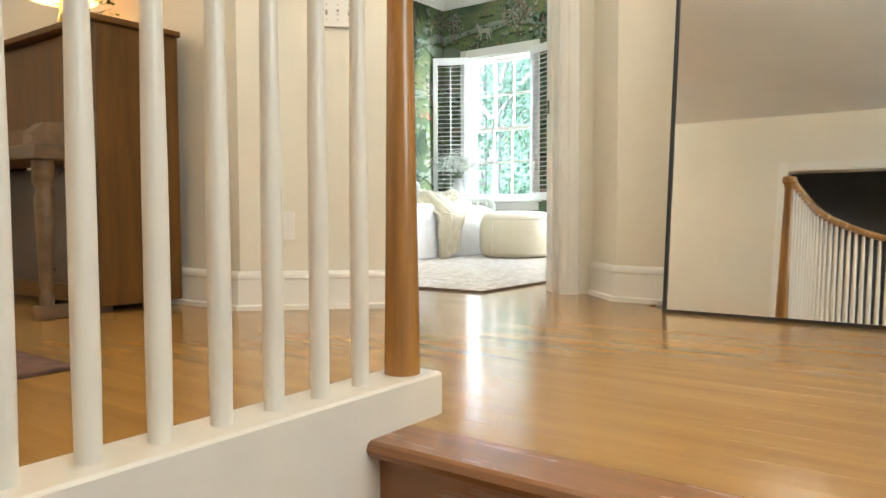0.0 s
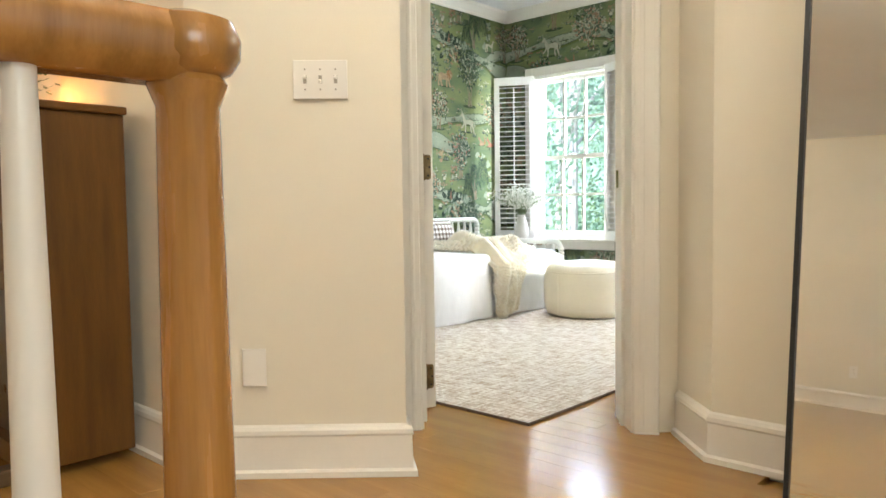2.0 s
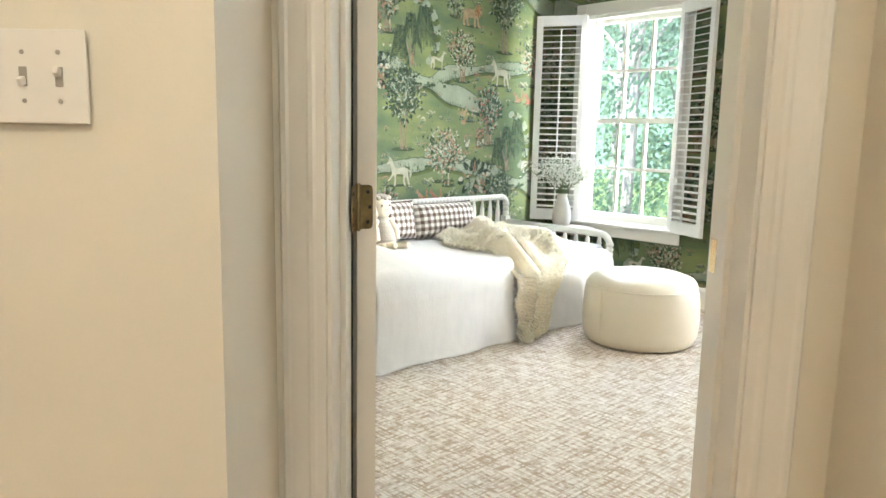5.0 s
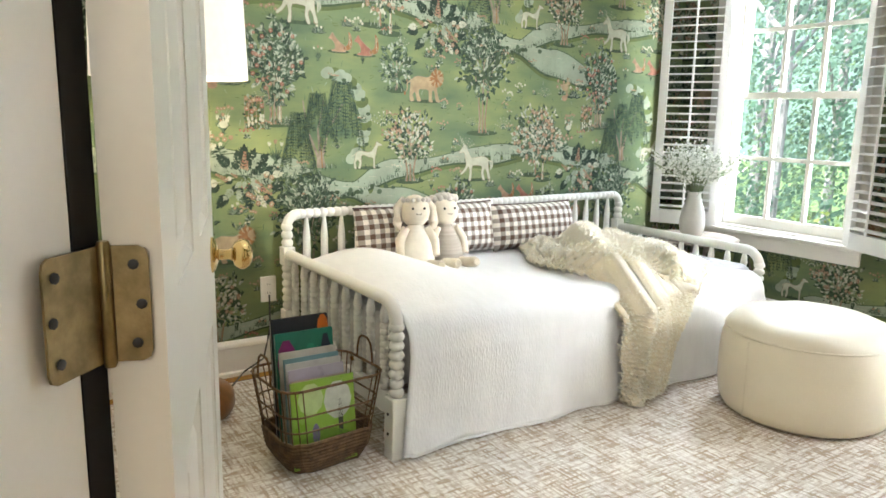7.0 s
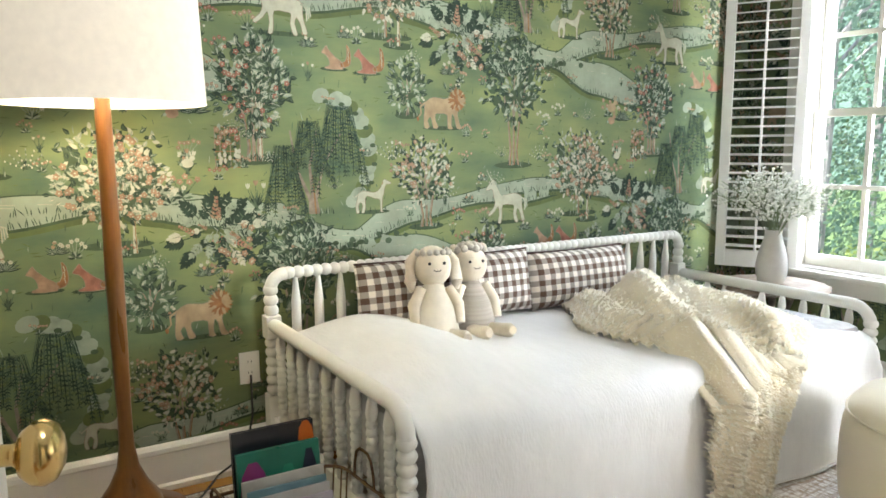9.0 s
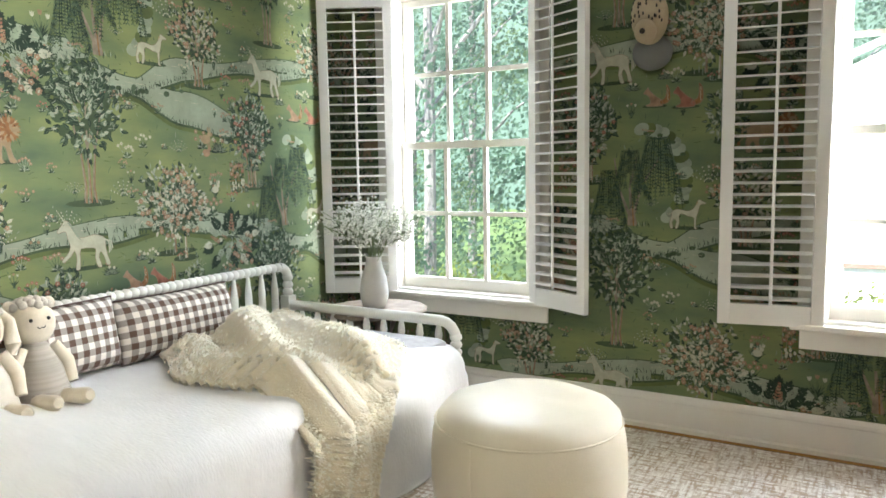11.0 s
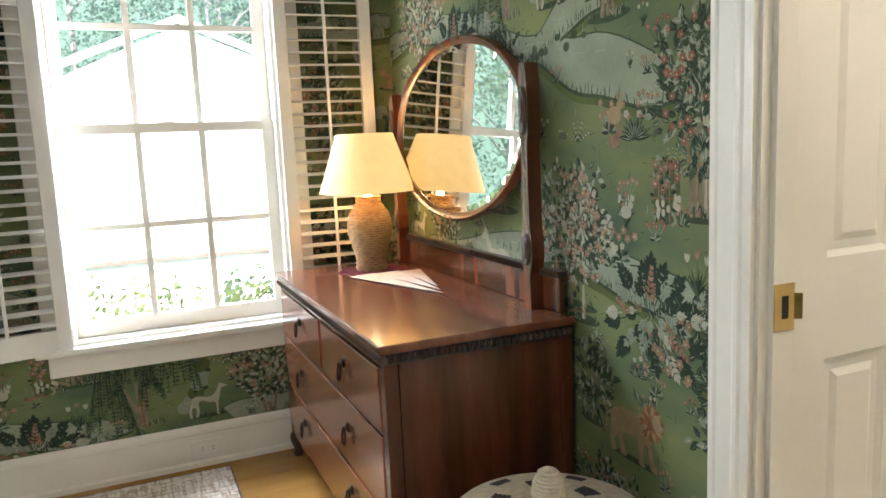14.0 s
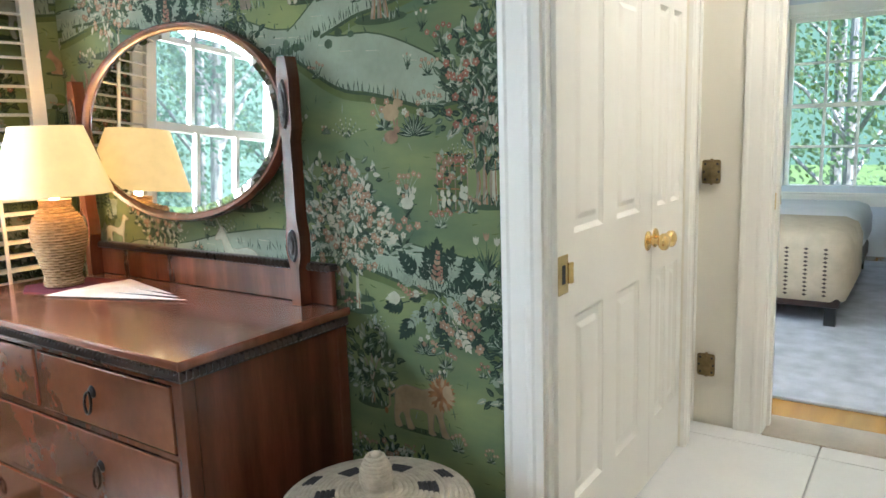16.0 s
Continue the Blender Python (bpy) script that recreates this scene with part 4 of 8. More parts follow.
BACKZ, ARMZ = 0.722, 0.548
BXF, ARMF = BX, ARMZ
for y in (0.025, BY - 0.025):
    # the far end is a little narrower and lower
    BX, ARMZ = (BXF, ARMF) if y < 1 else (BXF - 0.035, ARMF - 0.014)
    bm = bmesh.new()
    box(bm, -0.028, 0.028, y - 0.028, y + 0.028, 0, 0.30, 0.004)
    part("post_block", bm, BEDW, bed)
    bm = bmesh.new()
    box(bm, -0.027, 0.027, y - 0.027, y + 0.027, 0.50, 0.58, 0.004)
    part("post_block", bm, BEDW, bed)
    turned("back_post", (0, y, 0.30), (0, y, 0.50), 0, 0.034, 0.017, 0.027)
    turned("back_post", (0, y, 0.58), (0, y, 0.685), 0, 0.035, 0.017, 0.026)
    bm = bmesh.new()
    box(bm, BX - 0.03, BX + 0.03, y - 0.03, y + 0.03, 0, 0.225, 0.004)
    part("post_block", bm, BEDW, bed)
    turned("front_post", (BX, y, 0.225), (BX, y, 0.485), 0, 0.034, 0.017, 0.027)
    # arm: a bar that bends down into the front post
    bm = bmesh.new()
    pts = [(0.02, y, ARMZ)] + [(BX * k, y, ARMZ) for k in (0.3, 0.6, 0.85)] + [(BX - 0.075 + 0.075 * math.sin(a), y, ARMZ - 0.075 + 0.075 * math.cos(a)) for a in (0.0, 0.4, 0.8, 1.2, 1.57)]
    tube(bm, pts, 0.023, 14)
    part("arm_rail", bm, BEDW, bed, smooth=60)
    bm = bmesh.new()
    box(bm, 0.028, BX - 0.03, y - 0.014, y + 0.014, 0.15, 0.225, 0.003)
    part("side_rail", bm, BEDW, bed)
    for i in range(9):
        x = 0.085 + i * (BX - 0.17) / 8
        turned("arm_spindle", (x, y, 0.225), (x, y, ARMZ - 0.085), 0, 0.022, 0.0125, 0.0165, 10)
        bm = bmesh.new()
        lathe(bm, [(0.013, 0), (0.017, 0.02), (0.013, 0.05), (0.006, 0.075)], 10, pose(x, y, ARMZ - 0.086))
        part("spindle_tip", bm, BEDW, bed, smooth=60)
    for k, z in ((0, 0.10), (1, 0.17)):
        bm = bmesh.new()
        lathe(bm, [(0.006, 0), (0.006, 0.002)], 8, pose(BX, y + (-0.031 if y < 1 else 0.031), z, 90 if y < 1 else -90))
        part("bolt_hole", bm, DARKGAP, bed)
BX, ARMZ = BXF, ARMF
# back: top rail of bobbins with rounded ends
turned("back_rail", (0, 0.075, BACKZ), (0, BY - 0.075, BACKZ), 0, 0.034, 0.015, 0.022, 14)
for s, y in ((1, 0.025), (-1, BY - 0.025)):
    bm = bmesh.new()
    tube(bm, [(0, y + s * 0.055 * (1 - math.cos(a)), BACKZ - 0.055 + 0.055 * math.sin(a)) for a in (-0.1, 0.3, 0.6, 0.9, 1.2, 1.57)], 0.022, 14)
    part("rail_corner", bm, BEDW, bed, smooth=60)
bm = bmesh.new()
box(bm, -0.012, 0.012, 0.055, BY - 0.055, 0.15, 0.225, 0.003)
part("back_bottom_rail", bm, BEDW, bed)
nb = 23
for i in range(nb):
    y = 0.115 + i * (BY - 0.23) / (nb - 1)
    bm = bmesh.new()
    lathe(bm, [(0.010, 0.225), (0.013, 0.27), (0.017, 0.42), (0.013, 0.47), (0.017, 0.50), (0.0165, 0.62), (0.012, 0.66), (0.007, 0.705)], 10, pose(0, y, 0))
    part("back_spindle", bm, BEDW, bed, smooth=60)
bm = bmesh.new()
box(bm, BX - 0.014, BX + 0.014, 0.056, BY - 0.056, 0.15, 0.225, 0.003)
part("front_rail", bm, BEDW, bed)
bm = bmesh.new()
box(bm, 0.03, BX - 0.04, 0.06, BY - 0.06, 0.23, 0.475, 0.04)
tick = mat("mattress_ticking", (0.55, 0.54, 0.53), 0.9, vary=0.1, scale=30)
mattress = tagged(finish("mattress", bm, tick, smooth=40, m=pose(X0, Y0, 0)), "grey mattress on the daybed under the coverlet", "mattress")

QUILT = mat("white_quilt", (0.84, 0.835, 0.83), 0.85, vary=0.03, scale=9, bump=0.55, bscale=55, stretch=(1, 2.6, 1), sheen=0.25)


def coverlet_z(x, y):
    """Height of the made bed over the floor."""
    top = 0.487 - 0.04 * max(0.0, (y - 5.55) / 0.45) ** 2 + 0.012 * noise.noise((x * 2.2, y * 2.0, 3.1))
    hump = 0.095 * math.exp(-((y - 4.25) / 0.26) ** 2) * (1 / (1 + math.exp(-(x + 4.72) / 0.05))) * (1 / (1 + math.exp((x + 3.98) / 0.07)))
    return top + hump


bm = bmesh.new()
NY, rows = 110, []
prof = [("t", x) for x in np.linspace(-4.71, -3.86, 26)] + [("c", a) for a in np.linspace(0.25, 1.57, 6)] + [("d", d) for d in np.linspace(0.03, 0.385, 16)]
for j in range(NY + 1):
    y = 4.03 + (6.0 - 4.03) * j / NY
    row = []
    ze = coverlet_z(-3.86, y)
    for k, v in prof:
        if k == "t":
            x, z = v, coverlet_z(v, y)
        elif k == "c":
            x, z = -3.86 + 0.10 * math.sin(v), ze - 0.10 * (1 - math.cos(v))
        else:
            f = v / 0.385
            fold = 0.012 * math.sin(y * 17 + 2.0 * math.sin(y * 5)) * f + 0.010 * noise.noise((y * 6, v * 5, 1.0))
            hem = 0.010 * math.sin(y * 21) * max(0, f - 0.8) * 5
            x, z = -3.752 + fold + 0.012 * f, ze - 0.10 - v + hem + (0.02 if j < 2 or j > NY - 2 else 0) * f
        yy = y + (0.05 * max(0, (v / 0.385)) * (-1 if y < 5 else 1) * (abs(y - 5.0) ** 6) if k == "d" else 0)
        row.append(bm.verts.new((x, yy, max(0.022, z))))
    rows.append(row)
for a, b in zip(rows, rows[1:]):
    for i in range(len(prof) - 1):
        bm.faces.new((a[i], a[i + 1], b[i + 1], b[i]))
hem_line = [r[-1].co.copy() for r in rows]
quilt = tagged(finish("coverlet", bm, QUILT, smooth=True), "white quilted coverlet draped over the daybed to the floor", "bedspread")
sm = quilt.modifiers.new("thickness", "SOLIDIFY")
sm.thickness, sm.offset = 0.007, -1

bm = bmesh.new()
tube(bm, hem_line, 0.0045, 6)
part("hem", bm, QUILT, quilt, "stitched hem of the coverlet")

# throw blanket
FUR = mat("cream_fur_knit", (0.90, 0.81, 0.62), 0.95, vary=0.06, scale=14, bump=0.9, bscale=170, sheen=0.6)


def ridged(s, t):
    """Short overlapping rows of pile across the length, on soft uneven padding."""
    row = (t * 48 + 0.55 * math.sin(s * 9 + t * 5) + 0.9 * noise.noise((s * 2.5, t * 4, 5.0))) % 1.0
    return 0.026 * row ** 1.5 + 0.010 * noise.noise((s * 3, t * 6, 0.3))


def folds(s, t):
    """Three long folds that wander and meet towards the hanging end."""
    h = 0.0
    for c, drift, width, tall in ((-0.66, 0.12, 0.20, 0.075), (-0.10, -0.16, 0.21, 0.105), (0.50, -0.12, 0.24, 0.085)):
        d = (s - c - drift * math.sin(t * 5.5 + c * 3)) / width
        h = max(h, tall * math.exp(-d * d) * (0.75 + 0.25 * math.sin(t * 11 + c * 7)))
    return h


bm = bmesh.new()
# centre line over the bed from the far rail to the floor, with its half width
line = [(-4.68, 5.75, 0.32), (-4.50, 5.58, 0.40), (-4.30, 5.43, 0.46), (-4.10, 5.31, 0.44), (-3.92, 5.25, 0.36), (-3.80, 5.22, 0.29)]
down = [(-3.725, 5.20, 0.44, 0.22), (-3.715, 5.17, 0.33, 0.19), (-3.712, 5.14, 0.22, 0.16), (-3.708, 5.11, 0.12, 0.125), (-3.70, 5.10, 0.045, 0.10)]
NT, NS = 170, 64
rows = []
for j in range(NT + 1):
    t = j / NT
    f = t * 10
    row = []
    for i in range(NS + 1):
        s = 2 * i / NS - 1
        if f <= 5:
            k = min(4, int(f))
            g = f - k
            cx = line[k][0] * (1 - g) + line[k + 1][0] * g
            cy = line[k][1] * (1 - g) + line[k + 1][1] * g
            hw = line[k][2] * (1 - g) + line[k + 1][2] * g
            wob = 1 + 0.12 * math.sin(t * 20 + (3 if s > 0 else 0))
            x = cx + s * hw * 0.62 * wob
            y = cy + s * hw * 0.70 * wob
            edge = 1 - abs(s) ** 6
            xx = min(x, -3.745)
            drop = max(0, x + 3.80)
            z = coverlet_z(min(x, -3.86), y) + 0.016 * edge + folds(s, t) * edge + ridged(s, t) - (0.5 * drop if x > -3.80 else 0) - max(0, x + 3.86) * 0.25
            row.append(bm.verts.new((xx, y, max(z, coverlet_z(min(x, -3.86), y) + 0.006 - max(0, x + 3.86)))))
        else:
            g0 = (f - 5) / 5 * 4
            k = min(3, int(g0))
            g = g0 - k
            a, b = down[k], down[k + 1]
            cx, cy, cz, hw = [a[q] * (1 - g) + b[q] * g for q in range(4)]
            hang_fold = 0.5 * folds(s, t)
            row.append(bm.verts.new((cx + hang_fold + ridged(s, t) + 0.012 * (1 - abs(s) ** 6), cy + s * hw * (1 + 0.05 * math.sin(t * 30)), max(0.02, cz + 0.05 * s))))
    rows.append(row)
for a, b in zip(rows, rows[1:]):
    for i in range(NS):
        bm.faces.new((a[i], a[i + 1], b[i + 1], b[i]))
bm.normal_update()
bm.faces.ensure_lookup_table()
rnd = random.Random(31)
tuft_v, tuft_f = [], []
for f in bm.faces:
    a, b, c, d = [v.co for v in f.verts]
    n = f.normal if f.normal.z + f.normal.x > 0 else -f.normal
    along = (d - a).normalized()
    for _ in range(max(3, min(90, int(f.calc_area() / 2.6e-5)))):
        p = a.lerp(b, rnd.random()).lerp(d.lerp(c, rnd.random()), rnd.random()) + n * 0.001
        tip = p + along * rnd.uniform(0.012, 0.026) + n * rnd.uniform(0.005, 0.013) + Vector((rnd.gauss(0, 0.003), rnd.gauss(0, 0.003), rnd.gauss(0, 0.002)))
        side = (tip - p).cross(n).normalized() * rnd.uniform(0.0018, 0.0034)
        k = len(tuft_v)
        tuft_v += [p - side, p + side, p.lerp(tip, 0.6) + side * 0.8, tip, p.lerp(tip, 0.6) - side * 0.8]
        tuft_f.append((k, k + 1, k + 2, k + 3, k + 4))
throw = tagged(finish("throw_blanket", bm, FUR, smooth=True), "chunky cream faux-fur throw tossed over the daybed", "blanket")
sm = throw.modifiers.new("thickness", "SOLIDIFY")
sm.thickness, sm.offset = 0.012, -1


me = bpy.data.meshes.new("fur")
me.from_pydata([tuple(v) for v in tuft_v], [], tuft_f)
TIPS = mat("cream_fur_tips", (0.97, 0.95, 0.86), 0.95, vary=0.02, scale=20)
nt = TIPS.node_tree
tr, mx = nt.nodes.new("ShaderNodeBsdfTranslucent"), nt.nodes.new("ShaderNodeMixShader")
tr.inputs["Color"].default_value = (0.97, 0.93, 0.80, 1)
mx.inputs[0].default_value = 0.5
nt.links.new(nt.nodes["Principled BSDF"].outputs[0], mx.inputs[1])
nt.links.new(tr.outputs[0], mx.inputs[2])
nt.links.new(mx.outputs[0], nt.nodes["Material Output"].inputs["Surface"])
me.materials.append(TIPS)
fur = new("fur", me)
fur.parent = throw
fur["kind"] = "stuff"
fur["label"] = "soft pale tufts of the throw"


# gingham bolsters
def gingham(name, dark, light, pitch):
    m = bpy.data.materials.new(name)
    m.use_nodes = True
    nt = m.node_tree
    b = nt.nodes["Principled BSDF"]
    b.inputs["Roughness"].default_value = 0.9
    tc = nt.nodes.new("ShaderNodeTexCoord")
    sep = nt.nodes.new("ShaderNodeSeparateXYZ")
    nt.links.new(tc.outputs["Object"], sep.inputs[0])
    stripes = []
    for ax in (1, 2):
        mul = nt.nodes.new("ShaderNodeMath")
        mul.operation = "MULTIPLY"
        mul.inputs[1].default_value = 1 / pitch
        fr = nt.nodes.new("ShaderNodeMath")
        fr.operation = "FRACT"
        gt = nt.nodes.new("ShaderNodeMath")
        gt.operation = "GREATER_THAN"
        gt.inputs[1].default_value = 0.5
        nt.links.new(sep.outputs[ax], mul.inputs[0])
        nt.links.new(mul.outputs[0], fr.inputs[0])
        nt.links.new(fr.outputs[0], gt.inputs[0])
        stripes.append(gt)
    add = nt.nodes.new("ShaderNodeMath")
    add.operation = "ADD"
    nt.links.new(stripes[0].outputs[0], add.inputs[0])
    nt.links.new(stripes[1].outputs[0], add.inputs[1])
    half = nt.nodes.new("ShaderNodeMath")
    half.operation = "MULTIPLY"
    half.inputs[1].default_value = 0.5
    nt.links.new(add.outputs[0], half.inputs[0])
    ramp = nt.nodes.new("ShaderNodeValToRGB")
    ramp.color_ramp.interpolation = "CONSTANT"
    e = ramp.color_ramp.elements
    e[0].position, e[0].color = 0.0, (*light, 1)
    e[1].position, e[1].color = 0.25, (*[(a + c) / 2 * 0.75 for a, c in zip(dark, light)], 1)
    e3 = e.new(0.75)
    e3.color = (*dark, 1)
    nt.links.new(half.outputs[0], ramp.inputs[0])
    nz = nt.nodes.new("ShaderNodeTexNoise")
    nz.inputs["Scale"].default_value = 260
    bp = nt.nodes.new("ShaderNodeBump")
    bp.inputs["Strength"].default_value, bp.inputs["Distance"].default_value = 0.3, 0.002
    nt.links.new(nz.outputs["Fac"], bp.inputs["Height"])
    nt.links.new(bp.outputs[0], b.inputs["Normal"])
    nt.links.new(ramp.outputs[0], b.inputs["Base Color"])
    return m


GING = gingham("brown_gingham", (0.11, 0.062, 0.042), (0.78, 0.73, 0.66), 0.044)


def pillow(name, m, w, h, t, label, mat_, puff=0.55):
    """A stuffed cushion: width along y, height along z."""
    ob = thing(name, label, "pillow", m)
    bm = bmesh.new()
    n1, n2 = 28, 14
    grid = {}
    for s in (-1, 1):
        for i in range(n1 + 1):
            for j in range(n2 + 1):
                a, b = 2 * i / n1 - 1, 2 * j / n2 - 1
                k = (max(0, 1 - abs(a) ** 4) * max(0, 1 - abs(b) ** 3)) ** puff
                if k < 1e-6 and s == 1:
                    grid[s, i, j] = grid[-1, i, j]
                    continue
                pinch = 1 - 0.05 * (1 - abs(a) ** 2) * abs(b) ** 3
                grid[s, i, j] = bm.verts.new((s * (t / 2 * k + 0.004 * noise.noise((a * 4, b * 3, s))), a * w / 2, b * h / 2 * pinch))
    for s in (-1, 1):
        for i in range(n1):
            for j in range(n2):
                q = [grid[s, i, j], grid[s, i + 1, j], grid[s, i + 1, j + 1], grid[s, i, j + 1]]
                if len(set(q)) == 4:
                    bm.faces.new(q)
    part("cover", bm, mat_, ob, smooth=True)
    bm = bmesh.new()
    pts = []
    for i in range(n1 + 1):
        pts.append((0, (2 * i / n1 - 1) * w / 2, h / 2 * (1 - 0.05 * (1 - (2 * i / n1 - 1) ** 2))))
    tube(bm, pts, 0.004, 6)
    part("piping", bm, mat("dark_piping", (0.10, 0.06, 0.05), 0.9), ob)
    return ob


pillow("bolster_pillow", pose(-4.645, 4.645, 0.622, 0, -12), 0.76, 0.245, 0.15, "brown and white gingham bolster against the bed rail", GING)
pillow("bolster_pillow", pose(-4.645, 5.285, 0.605, 0, -12), 0.54, 0.235, 0.15, "brown and white gingham bolster leaning on the bed rail", GING)

# two soft dolls, each one plain mesh
def blob(bm, c, r, m=None, segs=16, rings=10):
    r = r if isinstance(r, tuple) else (r, r, r)
    geo = bmesh.ops.create_uvsphere(bm, u_segments=segs, v_segments=rings, radius=1.0)
    mm = Matrix.Translation(c) @ (m or Matrix()) @ Matrix.Diagonal((*r, 1))
    bmesh.ops.transform(bm, matrix=mm, verts=geo["verts"])
    return geo["verts"]


DOLL = mat("undyed_wool", (0.78, 0.69, 0.54), 0.95, vary=0.08, scale=20, bump=0.6, bscale=330, sheen=0.3)
DOLLD = mat("striped_wool", (0.60, 0.54, 0.46), 0.95, vary=0.16, scale=2.5, bump=0.5, bscale=300, stretch=(0.2, 0.2, 30))
DOT = mat("stitched_dot", (0.02, 0.02, 0.02), 0.6)


def doll(m, head, hair, body_mat, label):
    bm = bmesh.new()
    n0 = 0

    def take(idx):
        nonlocal n0
        bm.faces.ensure_lookup_table()
        for f in bm.faces[n0:]:
            f.material_index = idx
        n0 = len(bm.faces)

    lathe(bm, [(0.095, 0.0), (0.092, 0.03), (0.075, 0.12), (0.045, 0.19), (0.032, 0.215)], 20)
    take(1)
    blob(bm, (0, 0, 0.275), (0.070, 0.072, 0.078))
    for s in (-1, 1):
        tube(bm, [(0.015, s * 0.05, 0.195), (0.025, s * 0.085, 0.13), (0.045, s * 0.085, 0.06)], [0.022, 0.024, 0.020], 10)
        tube(bm, [(0.05, s * 0.04, 0.02), (0.13, s * 0.045, 0.022), (0.20, s * 0.05, 0.024), (0.225, s * 0.05, 0.026)], [0.026, 0.025, 0.027, 0.016], 10)
    if head == "ears":
        for s in (-1, 1):
            tube(bm, [(0, s * 0.05, 0.335), (0.0, s * 0.085, 0.29), (0.01, s * 0.09, 0.22), (0.012, s * 0.085, 0.185)], [0.016, 0.022, 0.024, 0.012], 10)
    else:
        for s in (-1, 1):
            blob(bm, (0.0, s * 0.062, 0.335), (0.016, 0.022, 0.022), segs=10, rings=6)
    take(0)
    for i in range(9 if hair == "crown" else 26):
        a = math.pi * (i / 8 - 0.5) * 1.0 if hair == "crown" else i * 2.4
        rr = 0.066 if hair == "crown" else 0.058 * math.sqrt((i + 1) / 26)
        z = 0.325 if hair == "crown" else 0.275 + math.sqrt(max(0, 0.080 ** 2 - rr ** 2)) * 0.98
        blob(bm, (rr * math.cos(a), rr * math.sin(a), z), 0.012 if hair == "crown" else 0.016, segs=8, rings=5)
    take(2)
    for s in (-1, 1):
        blob(bm, (0.064, s * 0.028, 0.285), 0.0065, segs=8, rings=5)
    tube(bm, [(0.067, -0.014, 0.262), (0.070, -0.006, 0.255), (0.0715, 0, 0.259), (0.070, 0.006, 0.255), (0.067, 0.014, 0.262)], 0.0018, 5)
    take(3)
    ob = tagged(finish("soft_doll", bm, [DOLL, body_mat, mat("pale_yarn", (0.72, 0.67, 0.58), 0.95, bump=0.6, bscale=300), DOT], smooth=50), label, "doll")
    ob.matrix_world = m
    return ob


doll(pose(-4.490, 4.490, 0.480, 0, -8, -14) @ Matrix.Diagonal((0.94, 0.94, 0.94, 1)), "ears", "crown", mat("pale_dress", (0.74, 0.68, 0.57), 0.95, vary=0.05, scale=30, bump=0.5, bscale=320), "cream knitted rabbit doll sitting against the bolsters")
doll(pose(-4.505, 4.660, 0.476, 0, -8, -6) @ Matrix.Diagonal((0.92, 0.92, 0.92, 1)), "lamb", "curls", DOLLD, "striped knitted lamb doll sitting beside a rabbit doll")

# ---- pouffe, rug, side table ----
POUF = mat("ivory_leather", (0.80, 0.73, 0.58), 0.42, vary=0.04, scale=5, bump=0.15, bscale=190)
pouf = thing("pouffe", "round ivory leather pouffe on the rug", "ottoman", pose(-3.295, 5.585, 0.012) @ Matrix.Diagonal((1.0, 1.0, 0.95, 1)))
bm = bmesh.new()
pr = [(0.20, 0.0), (0.275, 0.004), (0.300, 0.02), (0.318, 0.06), (0.326, 0.14), (0.326, 0.24), (0.320, 0.31), (0.308, 0.352)]
lathe(bm, pr, 56)
for v in bm.verts:
    a = math.atan2(v.co.y, v.co.x)
    k = 1 + 0.008 * noise.noise((math.cos(a) * 2, math.sin(a) * 2, v.co.z * 4)) + 0.003 * math.sin(a * 8)
    v.co.x, v.co.y = v.co.x * k, v.co.y * k
part("body", bm, POUF, pouf, smooth=60)
bm = bmesh.new()
lathe(bm, [(0.308, 0.350), (0.303, 0.372), (0.280, 0.398), (0.235, 0.415), (0.15, 0.425), (0.06, 0.428), (0.01, 0.428)], 56)
for v in bm.verts:
    v.co.z += 0.010 * noise.noise((v.co.x * 7, v.co.y * 7, 0.5)) * (1 if v.co.z > 0.36 else 0)
part("top_panel", bm, POUF, pouf, smooth=60)
bm = bmesh.new()
tube(bm, [(0.311 * math.cos(a), 0.311 * math.sin(a), 0.352) for a in np.linspace(0, 2 * math.pi, 57)[:-1]], 0.0035, 6, closed=True)
part("seam", bm, POUF, pouf)
bm = bmesh.new()
tube(bm, [(0.3275, 0.0, 0.02 + 0.32 * k / 6) for k in range(7)], 0.0025, 5)
bmesh.ops.transform(bm, matrix=pose(0, 0, 0, 0, 0, 262), verts=bm.verts)
part("side_seam", bm, POUF, pouf)


